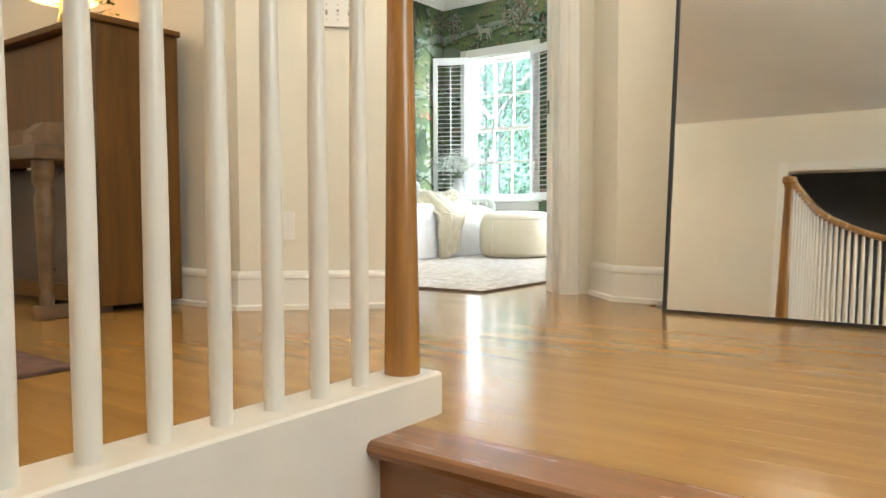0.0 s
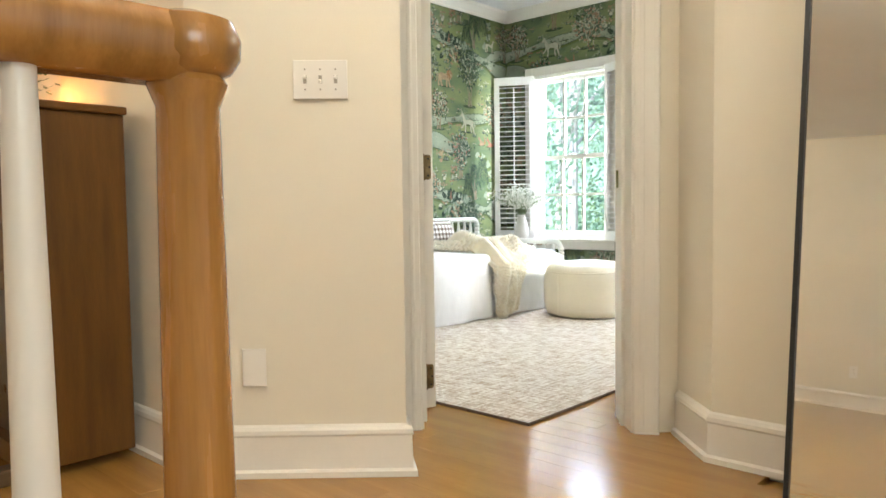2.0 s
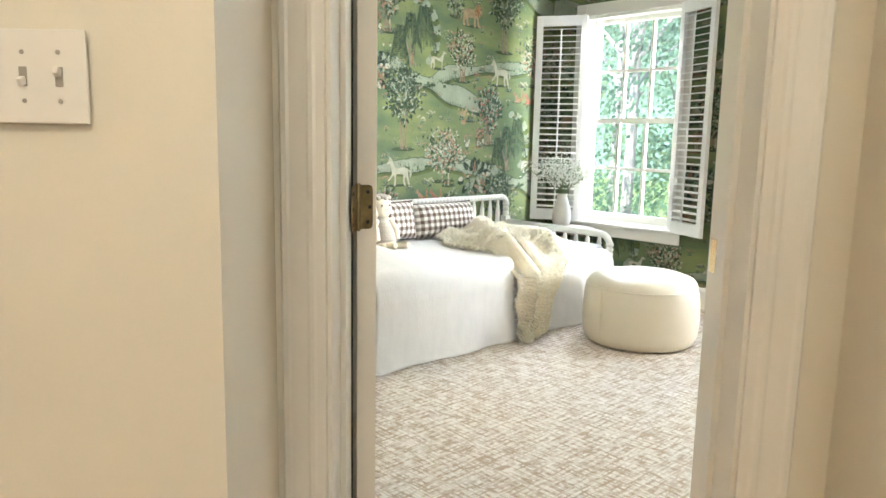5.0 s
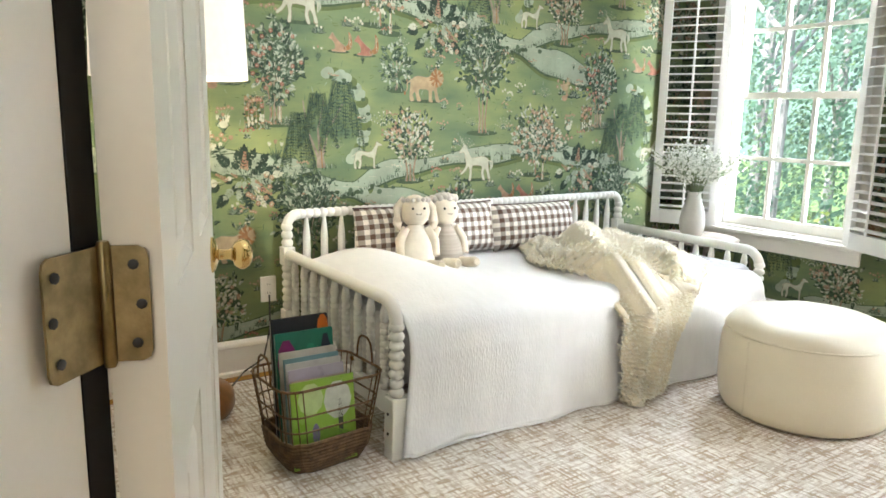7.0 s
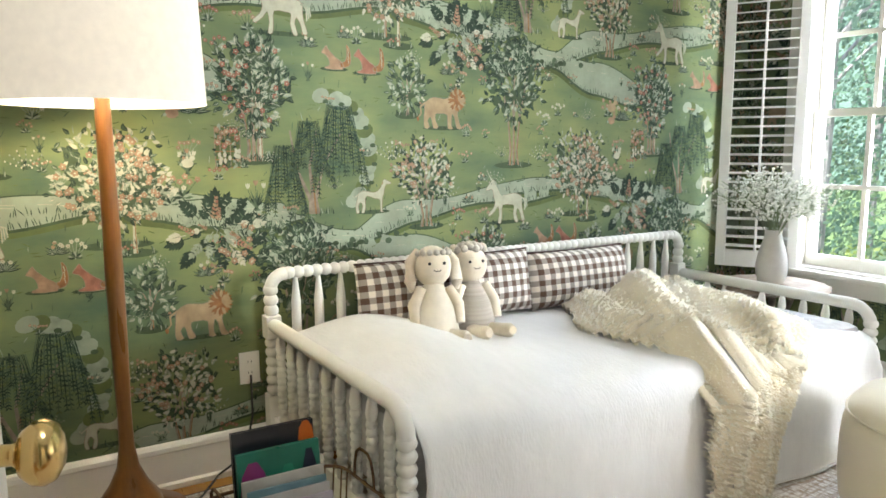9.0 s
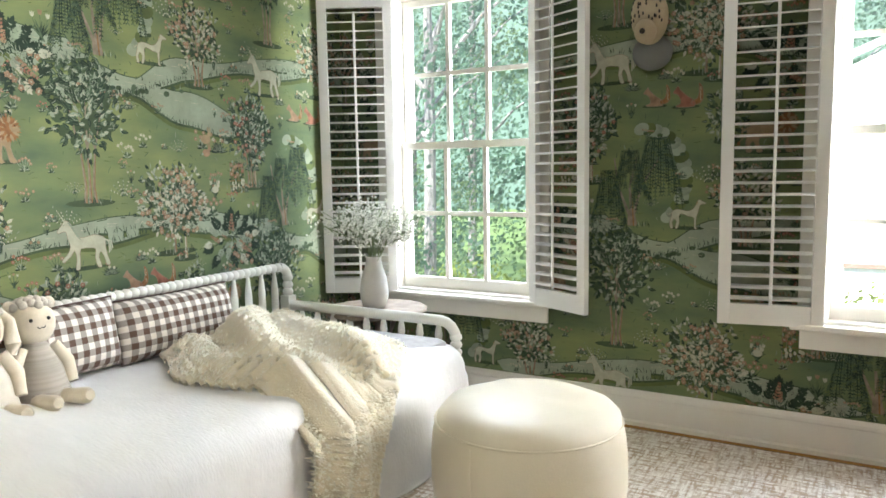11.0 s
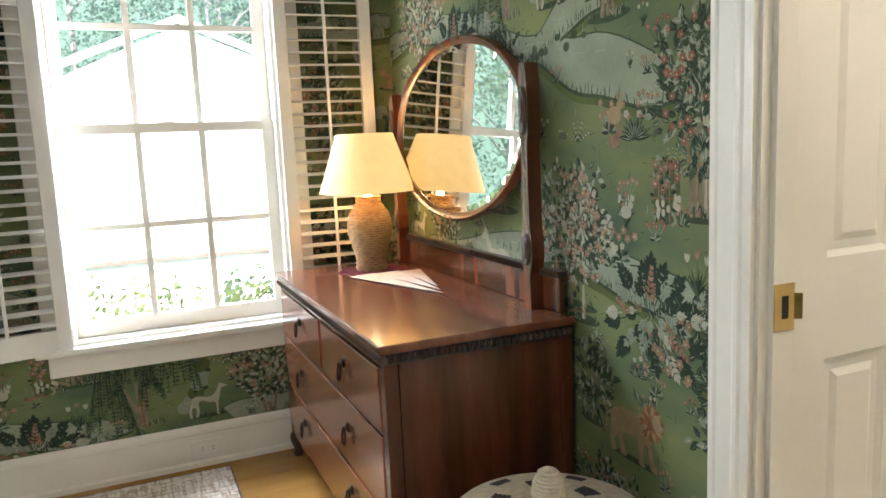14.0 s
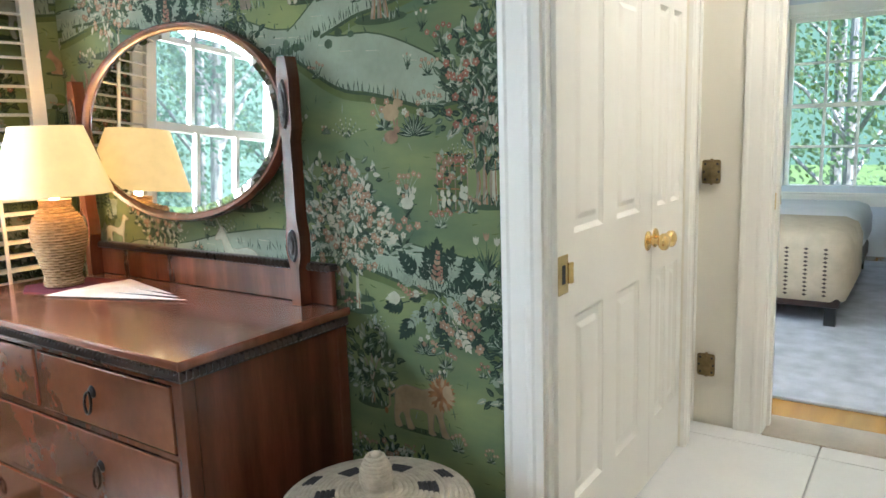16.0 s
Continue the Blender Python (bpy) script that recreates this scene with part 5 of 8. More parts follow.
def rug_mat():
    m = bpy.data.materials.new("woven_rug")
    m.use_nodes = True
    nt = m.node_tree
    b = nt.nodes["Principled BSDF"]
    b.inputs["Roughness"].default_value = 0.95
    geo = nt.nodes.new("ShaderNodeNewGeometry")
    mixes = []
    for sx, sy in ((11, 95), (95, 11)):
        mp = nt.nodes.new("ShaderNodeMapping")
        mp.inputs["Scale"].default_value = (sx, sy, 1)
        nz = nt.nodes.new("ShaderNodeTexNoise")
        nz.inputs["Scale"].default_value, nz.inputs["Detail"].default_value = 1.0, 2.0
        nt.links.new(geo.outputs["Position"], mp.inputs["Vector"])
        nt.links.new(mp.outputs[0], nz.inputs["Vector"])
        mr = nt.nodes.new("ShaderNodeMapRange")
        mr.inputs["From Min"].default_value, mr.inputs["From Max"].default_value = 0.46, 0.60
        nt.links.new(nz.outputs["Fac"], mr.inputs["Value"])
        mixes.append(mr)
    patch = nt.nodes.new("ShaderNodeTexNoise")
    patch.inputs["Scale"].default_value = 16
    nt.links.new(geo.outputs["Position"], patch.inputs["Vector"])
    mul = nt.nodes.new("ShaderNodeMath")
    mul.operation = "MAXIMUM"
    nt.links.new(mixes[0].outputs[0], mul.inputs[0])
    nt.links.new(mixes[1].outputs[0], mul.inputs[1])
    weave = []
    for axis in ("X", "Y"):
        wv = nt.nodes.new("ShaderNodeTexWave")
        wv.bands_direction = axis
        wv.inputs["Scale"].default_value, wv.inputs["Distortion"].default_value, wv.inputs["Detail"].default_value = 9.5, 1.2, 2.0
        wv.inputs["Detail Scale"].default_value = 3.0
        nt.links.new(geo.outputs["Position"], wv.inputs["Vector"])
        weave.append(wv)
    cross = nt.nodes.new("ShaderNodeMath")
    cross.operation = "MULTIPLY"
    nt.links.new(weave[0].outputs["Fac"], cross.inputs[0])
    nt.links.new(weave[1].outputs["Fac"], cross.inputs[1])
    both = nt.nodes.new("ShaderNodeMath")
    both.operation = "MULTIPLY_ADD"
    both.inputs[1].default_value = 0.55
    nt.links.new(cross.outputs[0], both.inputs[0])
    nt.links.new(mul.outputs[0], both.inputs[2])
    m2 = nt.nodes.new("ShaderNodeMath")
    m2.operation = "MULTIPLY"
    nt.links.new(both.outputs[0], m2.inputs[0])
    nt.links.new(patch.outputs["Fac"], m2.inputs[1])
    ramp = nt.nodes.new("ShaderNodeValToRGB")
    e = ramp.color_ramp.elements
    e[0].position, e[0].color = 0.05, (0.82, 0.78, 0.71, 1)
    e[1].position, e[1].color = 0.66, (0.44, 0.34, 0.24, 1)
    nt.links.new(m2.outputs[0], ramp.inputs[0])
    nt.links.new(ramp.outputs[0], b.inputs["Base Color"])
    fine = nt.nodes.new("ShaderNodeTexNoise")
    fine.inputs["Scale"].default_value = 240
    nt.links.new(geo.outputs["Position"], fine.inputs["Vector"])
    ad = nt.nodes.new("ShaderNodeMath")
    nt.links.new(fine.outputs["Fac"], ad.inputs[0])
    nt.links.new(mul.outputs[0], ad.inputs[1])
    bp = nt.nodes.new("ShaderNodeBump")
    bp.inputs["Strength"].default_value, bp.inputs["Distance"].default_value = 0.5, 0.004
    nt.links.new(ad.outputs[0], bp.inputs["Height"])
    nt.links.new(bp.outputs[0], b.inputs["Normal"])
    return m


bm = bmesh.new()
box(bm, -4.74, -1.99, 3.04, 6.535, 0.0, 0.012, 0.004)
tagged(finish("bedroom_rug", bm, rug_mat()), "large cream and tan woven rug under the daybed", "rug")
bm = bmesh.new()
tube(bm, [(-4.742, 3.038, 0.006), (-1.988, 3.038, 0.006), (-1.988, 6.537, 0.006), (-4.742, 6.537, 0.006)], 0.0062, 6, closed=True)
tagged(finish("rug_binding", bm, mat("rug_edge", (0.22, 0.14, 0.09), 0.95, vary=0.2, scale=60)), "brown bound edge of the bedroom rug", "rug edge")

side = thing("side_table", "round carved wooden side table between bed and window", "side table", pose(-4.40, 6.26, 0.0))
WORN = mat("whitewashed_wood", (0.60, 0.49, 0.39), 0.7, vary=0.25, scale=12, bump=0.3, bscale=90)
bm = bmesh.new()
lathe(bm, [(0.19, 0.485), (0.222, 0.488), (0.232, 0.497), (0.226, 0.507), (0.19, 0.510)], 72, Matrix.Diagonal((1.08, 1.08, 1.0, 1)))
for v in bm.verts:
    a = math.atan2(v.co.y, v.co.x)
    r = v.co.xy.length
    if r > 0.20:
        v.co.x *= 1 + 0.02 * math.cos(a * 18)
        v.co.y *= 1 + 0.02 * math.cos(a * 18)
part("tabletop", bm, WORN, side, smooth=50)
for k in range(3):
    a = k * 2.094
    bm = bmesh.new()
    tube(bm, [(0.11 * math.cos(a), 0.11 * math.sin(a), 0.487), (0.05 * math.cos(a), 0.05 * math.sin(a), 0.26), (0.13 * math.cos(a), 0.13 * math.sin(a), 0.0)], [0.02, 0.018, 0.016], 10)
    part("leg", bm, WORN, side, smooth=60)
vase = thing("vase", "pale grey ceramic vase of white baby's breath", "vase", pose(-4.395, 6.245, 0.510))
bm = bmesh.new()
lathe(bm, [(0.040, 0), (0.055, 0.006), (0.068, 0.05), (0.070, 0.09), (0.060, 0.15), (0.044, 0.20), (0.036, 0.235), (0.040, 0.252), (0.034, 0.252), (0.030, 0.22)], 28)
part("vessel", bm, mat("matt_ceramic", (0.66, 0.64, 0.60), 0.6, vary=0.05, scale=14, bump=0.1, bscale=120), vase, smooth=60)
rnd = random.Random(11)
bmS, bmF = bmesh.new(), bmesh.new()
for i in range(64):
    a, lean = rnd.uniform(0, 6.28), rnd.uniform(0.02, 0.29)
    h = rnd.uniform(0.16, 0.30) * (1 - 0.8 * lean)
    tip = Vector((lean * math.cos(a), lean * math.sin(a), 0.24 + h))
    mid = Vector((lean * 0.35 * math.cos(a), lean * 0.35 * math.sin(a), 0.24 + h * 0.55))
    tube(bmS, [(0.01 * math.cos(a), 0.01 * math.sin(a), 0.2), mid, tip], 0.0012, 4)
    for q in range(24):
        p = mid.lerp(tip, rnd.uniform(0.25, 1.05)) + Vector([rnd.gauss(0, 0.024) for _ in range(3)])
        tube(bmS, [mid.lerp(tip, 0.6), p], 0.0006, 3)
        s = rnd.uniform(0.005, 0.009)
        blobv = [bmF.verts.new(p + Vector(d) * s) for d in ((1, 0, 0), (-1, 0, 0), (0, 1, 0), (0, -1, 0), (0, 0, 1), (0, 0, -1))]
        for t3 in ((0, 2, 4), (2, 1, 4), (1, 3, 4), (3, 0, 4), (2, 0, 5), (1, 2, 5), (3, 1, 5), (0, 3, 5)):
            bmF.faces.new([blobv[k] for k in t3])
part("foliage", bmS, mat("flower_stem", (0.30, 0.38, 0.20), 0.7, vary=0.2), vase)["kind"] = "stuff"
part("blossom_cloud", bmF, mat("white_blossom", (0.86, 0.86, 0.78), 0.8, vary=0.03), vase)["kind"] = "stuff"

# ---- floor lamp ----
FL = pose(-4.49, 3.475, 0.012)
fl = thing("floor_lamp", "turned walnut floor lamp with a lit white drum shade", "floor lamp", FL)
TEAK = mat("turned_walnut", (0.38, 0.155, 0.038), 0.3, vary=0.2, scale=5, bump=0.05, bscale=50, stretch=(6, 6, 0.7), coat=0.3)
bm = bmesh.new()
lathe(bm, [(0.13, 0), (0.165, 0.01), (0.178, 0.04), (0.175, 0.08), (0.155, 0.105), (0.10, 0.125), (0.088, 0.135)], 40)
part("base", bm, TEAK, fl, smooth=40)
bm = bmesh.new()
lathe(bm, [(0.088, 0.135), (0.080, 0.16), (0.052, 0.20), (0.030, 0.25), (0.021, 0.31), (0.019, 0.40), (0.022, 0.60), (0.024, 0.8), (0.022, 1.0), (0.020, 1.275)], 24)
part("pole", bm, TEAK, fl, smooth=60)
bm = bmesh.new()
shade(bm, 0.262, 0.25, 1.255, 1.60, 56)
part("shade", bm, SHADEF, fl, "white linen drum shade, lit from inside", smooth=60)
bm = bmesh.new()
lathe(bm, [(0.014, 1.275), (0.03, 1.32), (0.034, 1.36), (0.014, 1.40)], 14)
part("bulb", bm, MATS["bulb_glow"], fl, smooth=True)
lamp("floor_lamp_bulb", "POINT", FL @ pose(0, 0, 1.46), 3.6, (1.0, 0.88, 0.62), 0.05)
bm = bmesh.new()
tube(bm, [(-4.55, 3.62, 0.03), (-4.70, 3.72, 0.02), (-4.82, 3.80, 0.02), (-4.842, 3.90, 0.06), (-4.845, 3.935, 0.20), (-4.845, 3.935, 0.35)], 0.004, 6)
tagged(finish("lamp_cord", bm, BLACK), "black lamp cord plugged in beside the daybed", "cord")

# ---- book basket ----
BK = pose(-3.935, 3.770, 0.012, 0, 0, 4)
basket = thing("wire_basket", "rusty wire basket with a woven bottom full of books", "basket", BK)
RUST = mat("rusted_wire", (0.26, 0.15, 0.07), 0.6, metal=0.6, vary=0.25, scale=60, bump=0.3, bscale=260)
WICK = mat("brown_wicker", (0.26, 0.15, 0.07), 0.75, vary=0.3, scale=40, bump=0.5, bscale=160)


def rrect(w, d, r, n=5):
    out = []
    for cx, cy, a0 in ((w - r, d - r, 0), (-w + r, d - r, 90), (-w + r, -d + r, 180), (w - r, -d + r, 270)):
        for k in range(n):
            a = radians(a0 + 90 * k / (n - 1))
            out.append((cx + r * math.cos(a), cy + r * math.sin(a)))
    return out


def hoop(z):
    f = z / 0.30
    return rrect(0.115 + 0.035 * f, 0.145 + 0.040 * f, 0.06)


for z in (0.10, 0.155, 0.21, 0.30):
    bm = bmesh.new()
    tube(bm, [(x, y, z) for x, y in hoop(z)], 0.0032 if z < 0.29 else 0.0045, 6, closed=True)
    part("hoop", bm, RUST, basket)
h0, h1 = hoop(0.06), hoop(0.30)
for k in range(0, 20, 1):
    bm = bmesh.new()
    tube(bm, [(*h0[k], 0.06), (*h1[k], 0.30)], 0.0022, 5)
    part("wire", bm, RUST, basket)
for z in [0.008 + 0.0125 * k for k in range(9)]:
    bm = bmesh.new()
    hp = hoop(z)
    tube(bm, [(x * (0.86 + 0.14 * min(1, z / 0.05)), y * (0.86 + 0.14 * min(1, z / 0.05)), z + 0.002 * (-1) ** i) for i, (x, y) in enumerate(hp)], 0.0075, 6, closed=True)
    part("weave", bm, WICK, basket)
bm = bmesh.new()
prism(bm, [(x * 0.85, y * 0.85) for x, y in hoop(0.0)], 0.002, 0.012)
part("bottom", bm, WICK, basket)
for s in (-1, 1):
    bm = bmesh.new()
    tube(bm, [(0.05 * a, s * 0.185, 0.30 + 0.085 * math.sqrt(max(0, 1 - a ** 4))) for a in (-1, -0.95, -0.75, -0.4, 0, 0.4, 0.75, 0.95, 1)], 0.004, 6)
    part("handle", bm, RUST, basket)
PAGES = mat("book_pages", (0.74, 0.70, 0.62), 0.85, vary=0.1, scale=60, stretch=(30, 1, 1))


def book(m, w, h, t, colour, label, blocks):
    """A thin picture book: width x, thickness y, height z, cover to -y."""
    ob = thing("picture_book", label, "book", m, "books in the wire basket")
    bm = bmesh.new()
    box(bm, 0.002, w - 0.003, -t + 0.0015, -0.0015, 0.002, h - 0.003)
    part("pages", bm, PAGES, ob)
    key = "cover_%02x%02x%02x" % tuple(int(255 * c) for c in colour)
    cm = mat(key, colour, 0.3, vary=0.08, scale=14)
    for nm, y0 in (("front_cover", -t), ("back_cover", -0.0015)):
        bm = bmesh.new()
        box(bm, 0, w, y0, y0 + 0.0015, 0, h)
        c = part(nm, bm, cm, ob)
        if nm == "front_cover":
            for x0, x1, z0, z1, col in blocks:
                bm = bmesh.new()
                pts = [(x0 + (x1 - x0) * (0.5 + 0.5 * math.cos(a)), z0 + (z1 - z0) * (0.5 + 0.5 * math.sin(a))) for a in [k * 2 * math.pi / 10 for k in range(10)]]
                bm.faces.new([bm.verts.new((w * px, -t - 0.0006, h * pz)) for px, pz in pts])
                part("picture", bm, mat("ink_%02x%02x%02x" % tuple(int(255 * q) for q in col), col, 0.35, vary=0.1, scale=30), c)
    return ob


# the front is the side towards the room
books = [
    (0.115, 0.25, 0.305, 0.006, (0.30, 0.52, 0.06), "bright green picture book in the basket", ((0.05, 0.95, 0.02, 0.42, (0.22, 0.42, 0.05)), (0.10, 0.5, 0.60, 0.97, (0.55, 0.70, 0.30)), (0.50, 0.95, 0.5, 0.95, (0.70, 0.74, 0.66)), (0.30, 0.42, 0.25, 0.50, (0.20, 0.16, 0.30)), (0.72, 0.80, 0.25, 0.75, (0.05, 0.06, 0.04)))),
    (0.085, 0.22, 0.30, 0.010, (0.52, 0.42, 0.34), "tan picture book in the basket", ((0.1, 0.9, 0.55, 0.9, (0.62, 0.55, 0.44)),)),
    (0.060, 0.22, 0.33, 0.006, (0.55, 0.50, 0.62), "lilac picture book in the basket", ()),
    (0.038, 0.22, 0.345, 0.007, (0.60, 0.60, 0.58), "pale grey picture book in the basket", ()),
    (0.018, 0.22, 0.355, 0.006, (0.20, 0.36, 0.42), "blue picture book in the basket", ()),
    (-0.010, 0.23, 0.37, 0.008, (0.65, 0.62, 0.56), "cream picture book in the basket", ()),
    (-0.045, 0.235, 0.425, 0.012, (0.02, 0.20, 0.13), "dark green picture book in the basket", ((0.02, 0.35, 0.55, 0.95, (0.32, 0.04, 0.22)), (0.45, 0.75, 0.35, 0.9, (0.03, 0.32, 0.19)), (0.75, 0.98, 0.3, 0.97, (0.02, 0.03, 0.06)))),
    (-0.085, 0.235, 0.465, 0.014, (0.018, 0.020, 0.028), "black picture book with an orange corner", ((0.80, 1.0, 0.80, 1.0, (0.75, 0.17, 0.02)), (0.2, 0.5, 0.5, 0.8, (0.06, 0.07, 0.10)))),
]
BKB = BK @ pose(0, 0, 0, 0, 0, 86)
for off, w, h, t, col, label, blocks in books:
    book(BKB @ pose(-w / 2, -off * 0.9, 0.016, -6), w * 0.88, h - 0.02, t, col, label, blocks)

# ---- dresser ----
DX0, DX1, DY0, DY1, DT = -1.760, -1.222, 5.318, 6.560, 0.735
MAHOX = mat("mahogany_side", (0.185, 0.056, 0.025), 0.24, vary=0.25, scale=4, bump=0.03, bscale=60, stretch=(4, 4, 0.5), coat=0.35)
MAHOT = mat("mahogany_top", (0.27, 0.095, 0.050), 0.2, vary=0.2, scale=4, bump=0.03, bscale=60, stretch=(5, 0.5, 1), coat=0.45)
dr = thing("dresser", "dark mahogany dresser with an oval tilting mirror", "dresser", pose(DX0, DY0, 0))
DW, DL = DX1 - DX0, DY1 - DY0
bm = bmesh.new()
box(bm, 0, DW, 0, DL, DT - 0.022, DT, 0.005)
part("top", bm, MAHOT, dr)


def beading(bm, a, b, out, z, r=0.0075, pitch=0.017):
    a, b = Vector(a), Vector(b)
    n = max(2, round((b - a).length / pitch))
    for i in range(n):
        p = a.lerp(b, (i + 0.5) / n)
        d = (b - a).normalized() * pitch * 0.38
        o = Vector(out)
        vs = [bm.verts.new(q) for q in (p - d + Vector((0, 0, z - 0.011)), p + d + Vector((0, 0, z - 0.011)), p + d + Vector((0, 0, z + 0.011)), p - d + Vector((0, 0, z + 0.011)), p + o * r + Vector((0, 0, z - 0.005)), p + o * r + Vector((0, 0, z + 0.005)))]
        for f in ((0, 1, 4), (1, 2, 5, 4), (2, 3, 5), (3, 0, 4, 5)):
            bm.faces.new([vs[k] for k in f])


bm = bmesh.new()
box(bm, 0.010, DW - 0.002, 0.010, DL - 0.010, DT - 0.050, DT - 0.0225)
beading(bm, (0.010, 0.012, 0), (0.010, DL - 0.012, 0), (-1, 0, 0), DT - 0.036)
beading(bm, (0.012, 0.010, 0), (DW - 0.004, 0.010, 0), (0, -1, 0), DT - 0.036)
part("carved_edge", bm, MAHOD, dr, "dark beaded carving under the top")
for nm, y0 in (("side_panel", 0.02), ("side_panel", DL - 0.045)):
    bm = bmesh.new()
    box(bm, 0.055, DW - 0.035, y0 + 0.003, y0 + 0.022, 0.13, DT - 0.051)
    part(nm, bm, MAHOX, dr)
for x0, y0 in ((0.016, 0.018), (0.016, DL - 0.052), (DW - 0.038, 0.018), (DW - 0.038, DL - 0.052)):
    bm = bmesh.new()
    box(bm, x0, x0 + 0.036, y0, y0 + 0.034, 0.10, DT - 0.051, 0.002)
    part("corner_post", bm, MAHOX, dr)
    bm = bmesh.new()
    lathe(bm, [(0.016, 0), (0.020, 0.012), (0.014, 0.03), (0.026, 0.06), (0.028, 0.085), (0.020, 0.10)], 14, pose(x0 + 0.018, y0 + 0.017, 0))
    part("foot", bm, MAHOD, dr, smooth=50)
for z0 in (0.10, 0.295, 0.498, 0.672):
    bm = bmesh.new()
    box(bm, 0.018, DW - 0.05, 0.053, DL - 0.053, z0, z0 + 0.013 if z0 > 0.1 else 0.14)
    part("rail", bm, MAHOX, dr)
bm = bmesh.new()
box(bm, 0.06, DW - 0.04, 0.05, DL - 0.05, 0.142, 0.66)
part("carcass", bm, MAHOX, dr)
bm = bmesh.new()
box(bm, 0.018, 0.05, DL / 2 - 0.008, DL / 2 + 0.008, 0.512, 0.671)
part("divider", bm, MAHOX, dr)
IRON = mat("dark_bronze", (0.035, 0.028, 0.024), 0.35, metal=0.8, vary=0.2, scale=50)
for y0, y1, z0, z1 in ((0.054, DL / 2 - 0.01, 0.514, 0.669), (DL / 2 + 0.01, DL - 0.054, 0.514, 0.669), (0.054, DL - 0.054, 0.311, 0.495), (0.054, DL - 0.054, 0.143, 0.292)):
    bm = bmesh.new()
    box(bm, 0.013, 0.058, y0 + 0.002, y1 - 0.002, z0 + 0.001, z1 - 0.002, 0.003)
    drawer = part("drawer", bm, MAHO, dr)
    for yh in ((0.36, 0.935) if y1 - y0 > 0.8 else ((y0 + y1) / 2 + (0.03 if y0 < 0.3 else 0.0),)):
        bm = bmesh.new()
        zc = (z0 + z1) / 2 + 0.012
        lathe(bm, [(0.016, 0), (0.013, 0.004), (0.006, 0.007)], 12, pose(0.013, yh, zc, 0, -90))
        tube(bm, [(0.003 - 0.006 * math.sin(a * 0.5), yh + 0.014 * math.sin(a), zc - 0.024 + 0.026 * math.cos(a)) for a in np.linspace(0, 2 * math.pi, 17)[:-1]], 0.0035, 6, closed=True)
        part("drop_handle", bm, IRON, drawer, "dark bronze drop handle")
# mirror stand
bm = bmesh.new()
box(bm, DW - 0.020, DW - 0.002, 0.045, DL - 0.02, DT + 0.001, DT + 0.095, 0.003)
part("back_rail", bm, MAHOX, dr)
bm = bmesh.new()
box(bm, DW - 0.026, DW + 0.004, 0.045, DL - 0.02, DT + 0.096, DT + 0.112)
beading(bm, (DW - 0.026, 0.047, DT + 0.104), (DW - 0.026, DL - 0.022, DT + 0.104), (-1, 0, 0), 0.0, 0.008)
part("rail_moulding", bm, MAHOD, dr, "dark beaded moulding on the back rail")
for y0 in (0.140, 1.147):
    bm = bmesh.new()
    x0 = DW - 0.060
    outline = [(-0.016, 0), (-0.016, 0.10), (-0.026, 0.14), (-0.026, 0.19), (-0.018, 0.23), (-0.015, 0.44), (-0.022, 0.47), (-0.022, 0.60), (-0.014, 0.655), (0.014, 0.655), (0.022, 0.60), (0.022, 0.47), (0.015, 0.44), (0.018, 0.23), (0.026, 0.19), (0.026, 0.14), (0.016, 0.10), (0.016, 0)]
    lo = [bm.verts.new((x0, y0 + y, DT + 0.001 + z)) for y, z in outline]
    hi = [bm.verts.new((x0 + 0.040, y0 + y, DT + 0.001 + z)) for y, z in outline]
    bm.faces.new(lo)
    bm.faces.new(hi[::-1])
    for i in range(len(outline)):
        bm.faces.new((lo[i], hi[i], hi[(i + 1) % len(outline)], lo[(i + 1) % len(outline)]))
    post = part("mirror_post", bm, MAHOX, dr)
    for zc, rz, ry in ((0.165, 0.045, 0.017), (0.535, 0.065, 0.015)):
        bm = bmesh.new()
        lathe(bm, [(1.0, 0), (0.9, 0.006), (0.6, 0.004), (0.45, 0.009), (0.2, 0.009)], 16, Matrix.Translation((x0, y0, DT + zc)) @ pose(0, 0, 0, 0, -90) @ Matrix.Diagonal((rz, ry, 1, 1)))
        part("carved_boss", bm, mat("silvered_carving", (0.16, 0.13, 0.11), 0.4, metal=0.3, vary=0.3, scale=90, bump=0.6, bscale=260), post, smooth=40)
MYC, MZC, MA, MB = 0.637, 1.237, 0.468, 0.296
TM = Matrix.Translation((DW - 0.032, MYC, MZC)) @ pose(0, 0, 0, 0, 3, 1.5)
bm = bmesh.new()
N = 72
rings = []
for k, x in ((1.0, 0.012), (1.0, -0.006), (0.975, -0.016), (0.925, -0.014), (0.895, -0.003)):
    rings.append([bm.verts.new((x, (MA - 0.262 * (1 - k)) * math.cos(2 * math.pi * i / N) , (MB - 0.262 * (1 - k)) * math.sin(2 * math.pi * i / N))) for i in range(N)])
for a, b in zip(rings, rings[1:]):
    for i in range(N):
        bm.faces.new((a[i], a[(i + 1) % N], b[(i + 1) % N], b[i]))
bm.faces.new(rings[0][::-1])
part("mirror_frame", bm, MAHOX, dr, smooth=50, m=TM)
bm = bmesh.new()
inner = [bm.verts.new((-0.0045, (MA - 0.045) * math.cos(2 * math.pi * i / N), (MB - 0.045) * math.sin(2 * math.pi * i / N))) for i in range(N)]
outer = [bm.verts.new((-0.0020, (MA - 0.026) * math.cos(2 * math.pi * i / N), (MB - 0.026) * math.sin(2 * math.pi * i / N))) for i in range(N)]
bm.faces.new(inner)
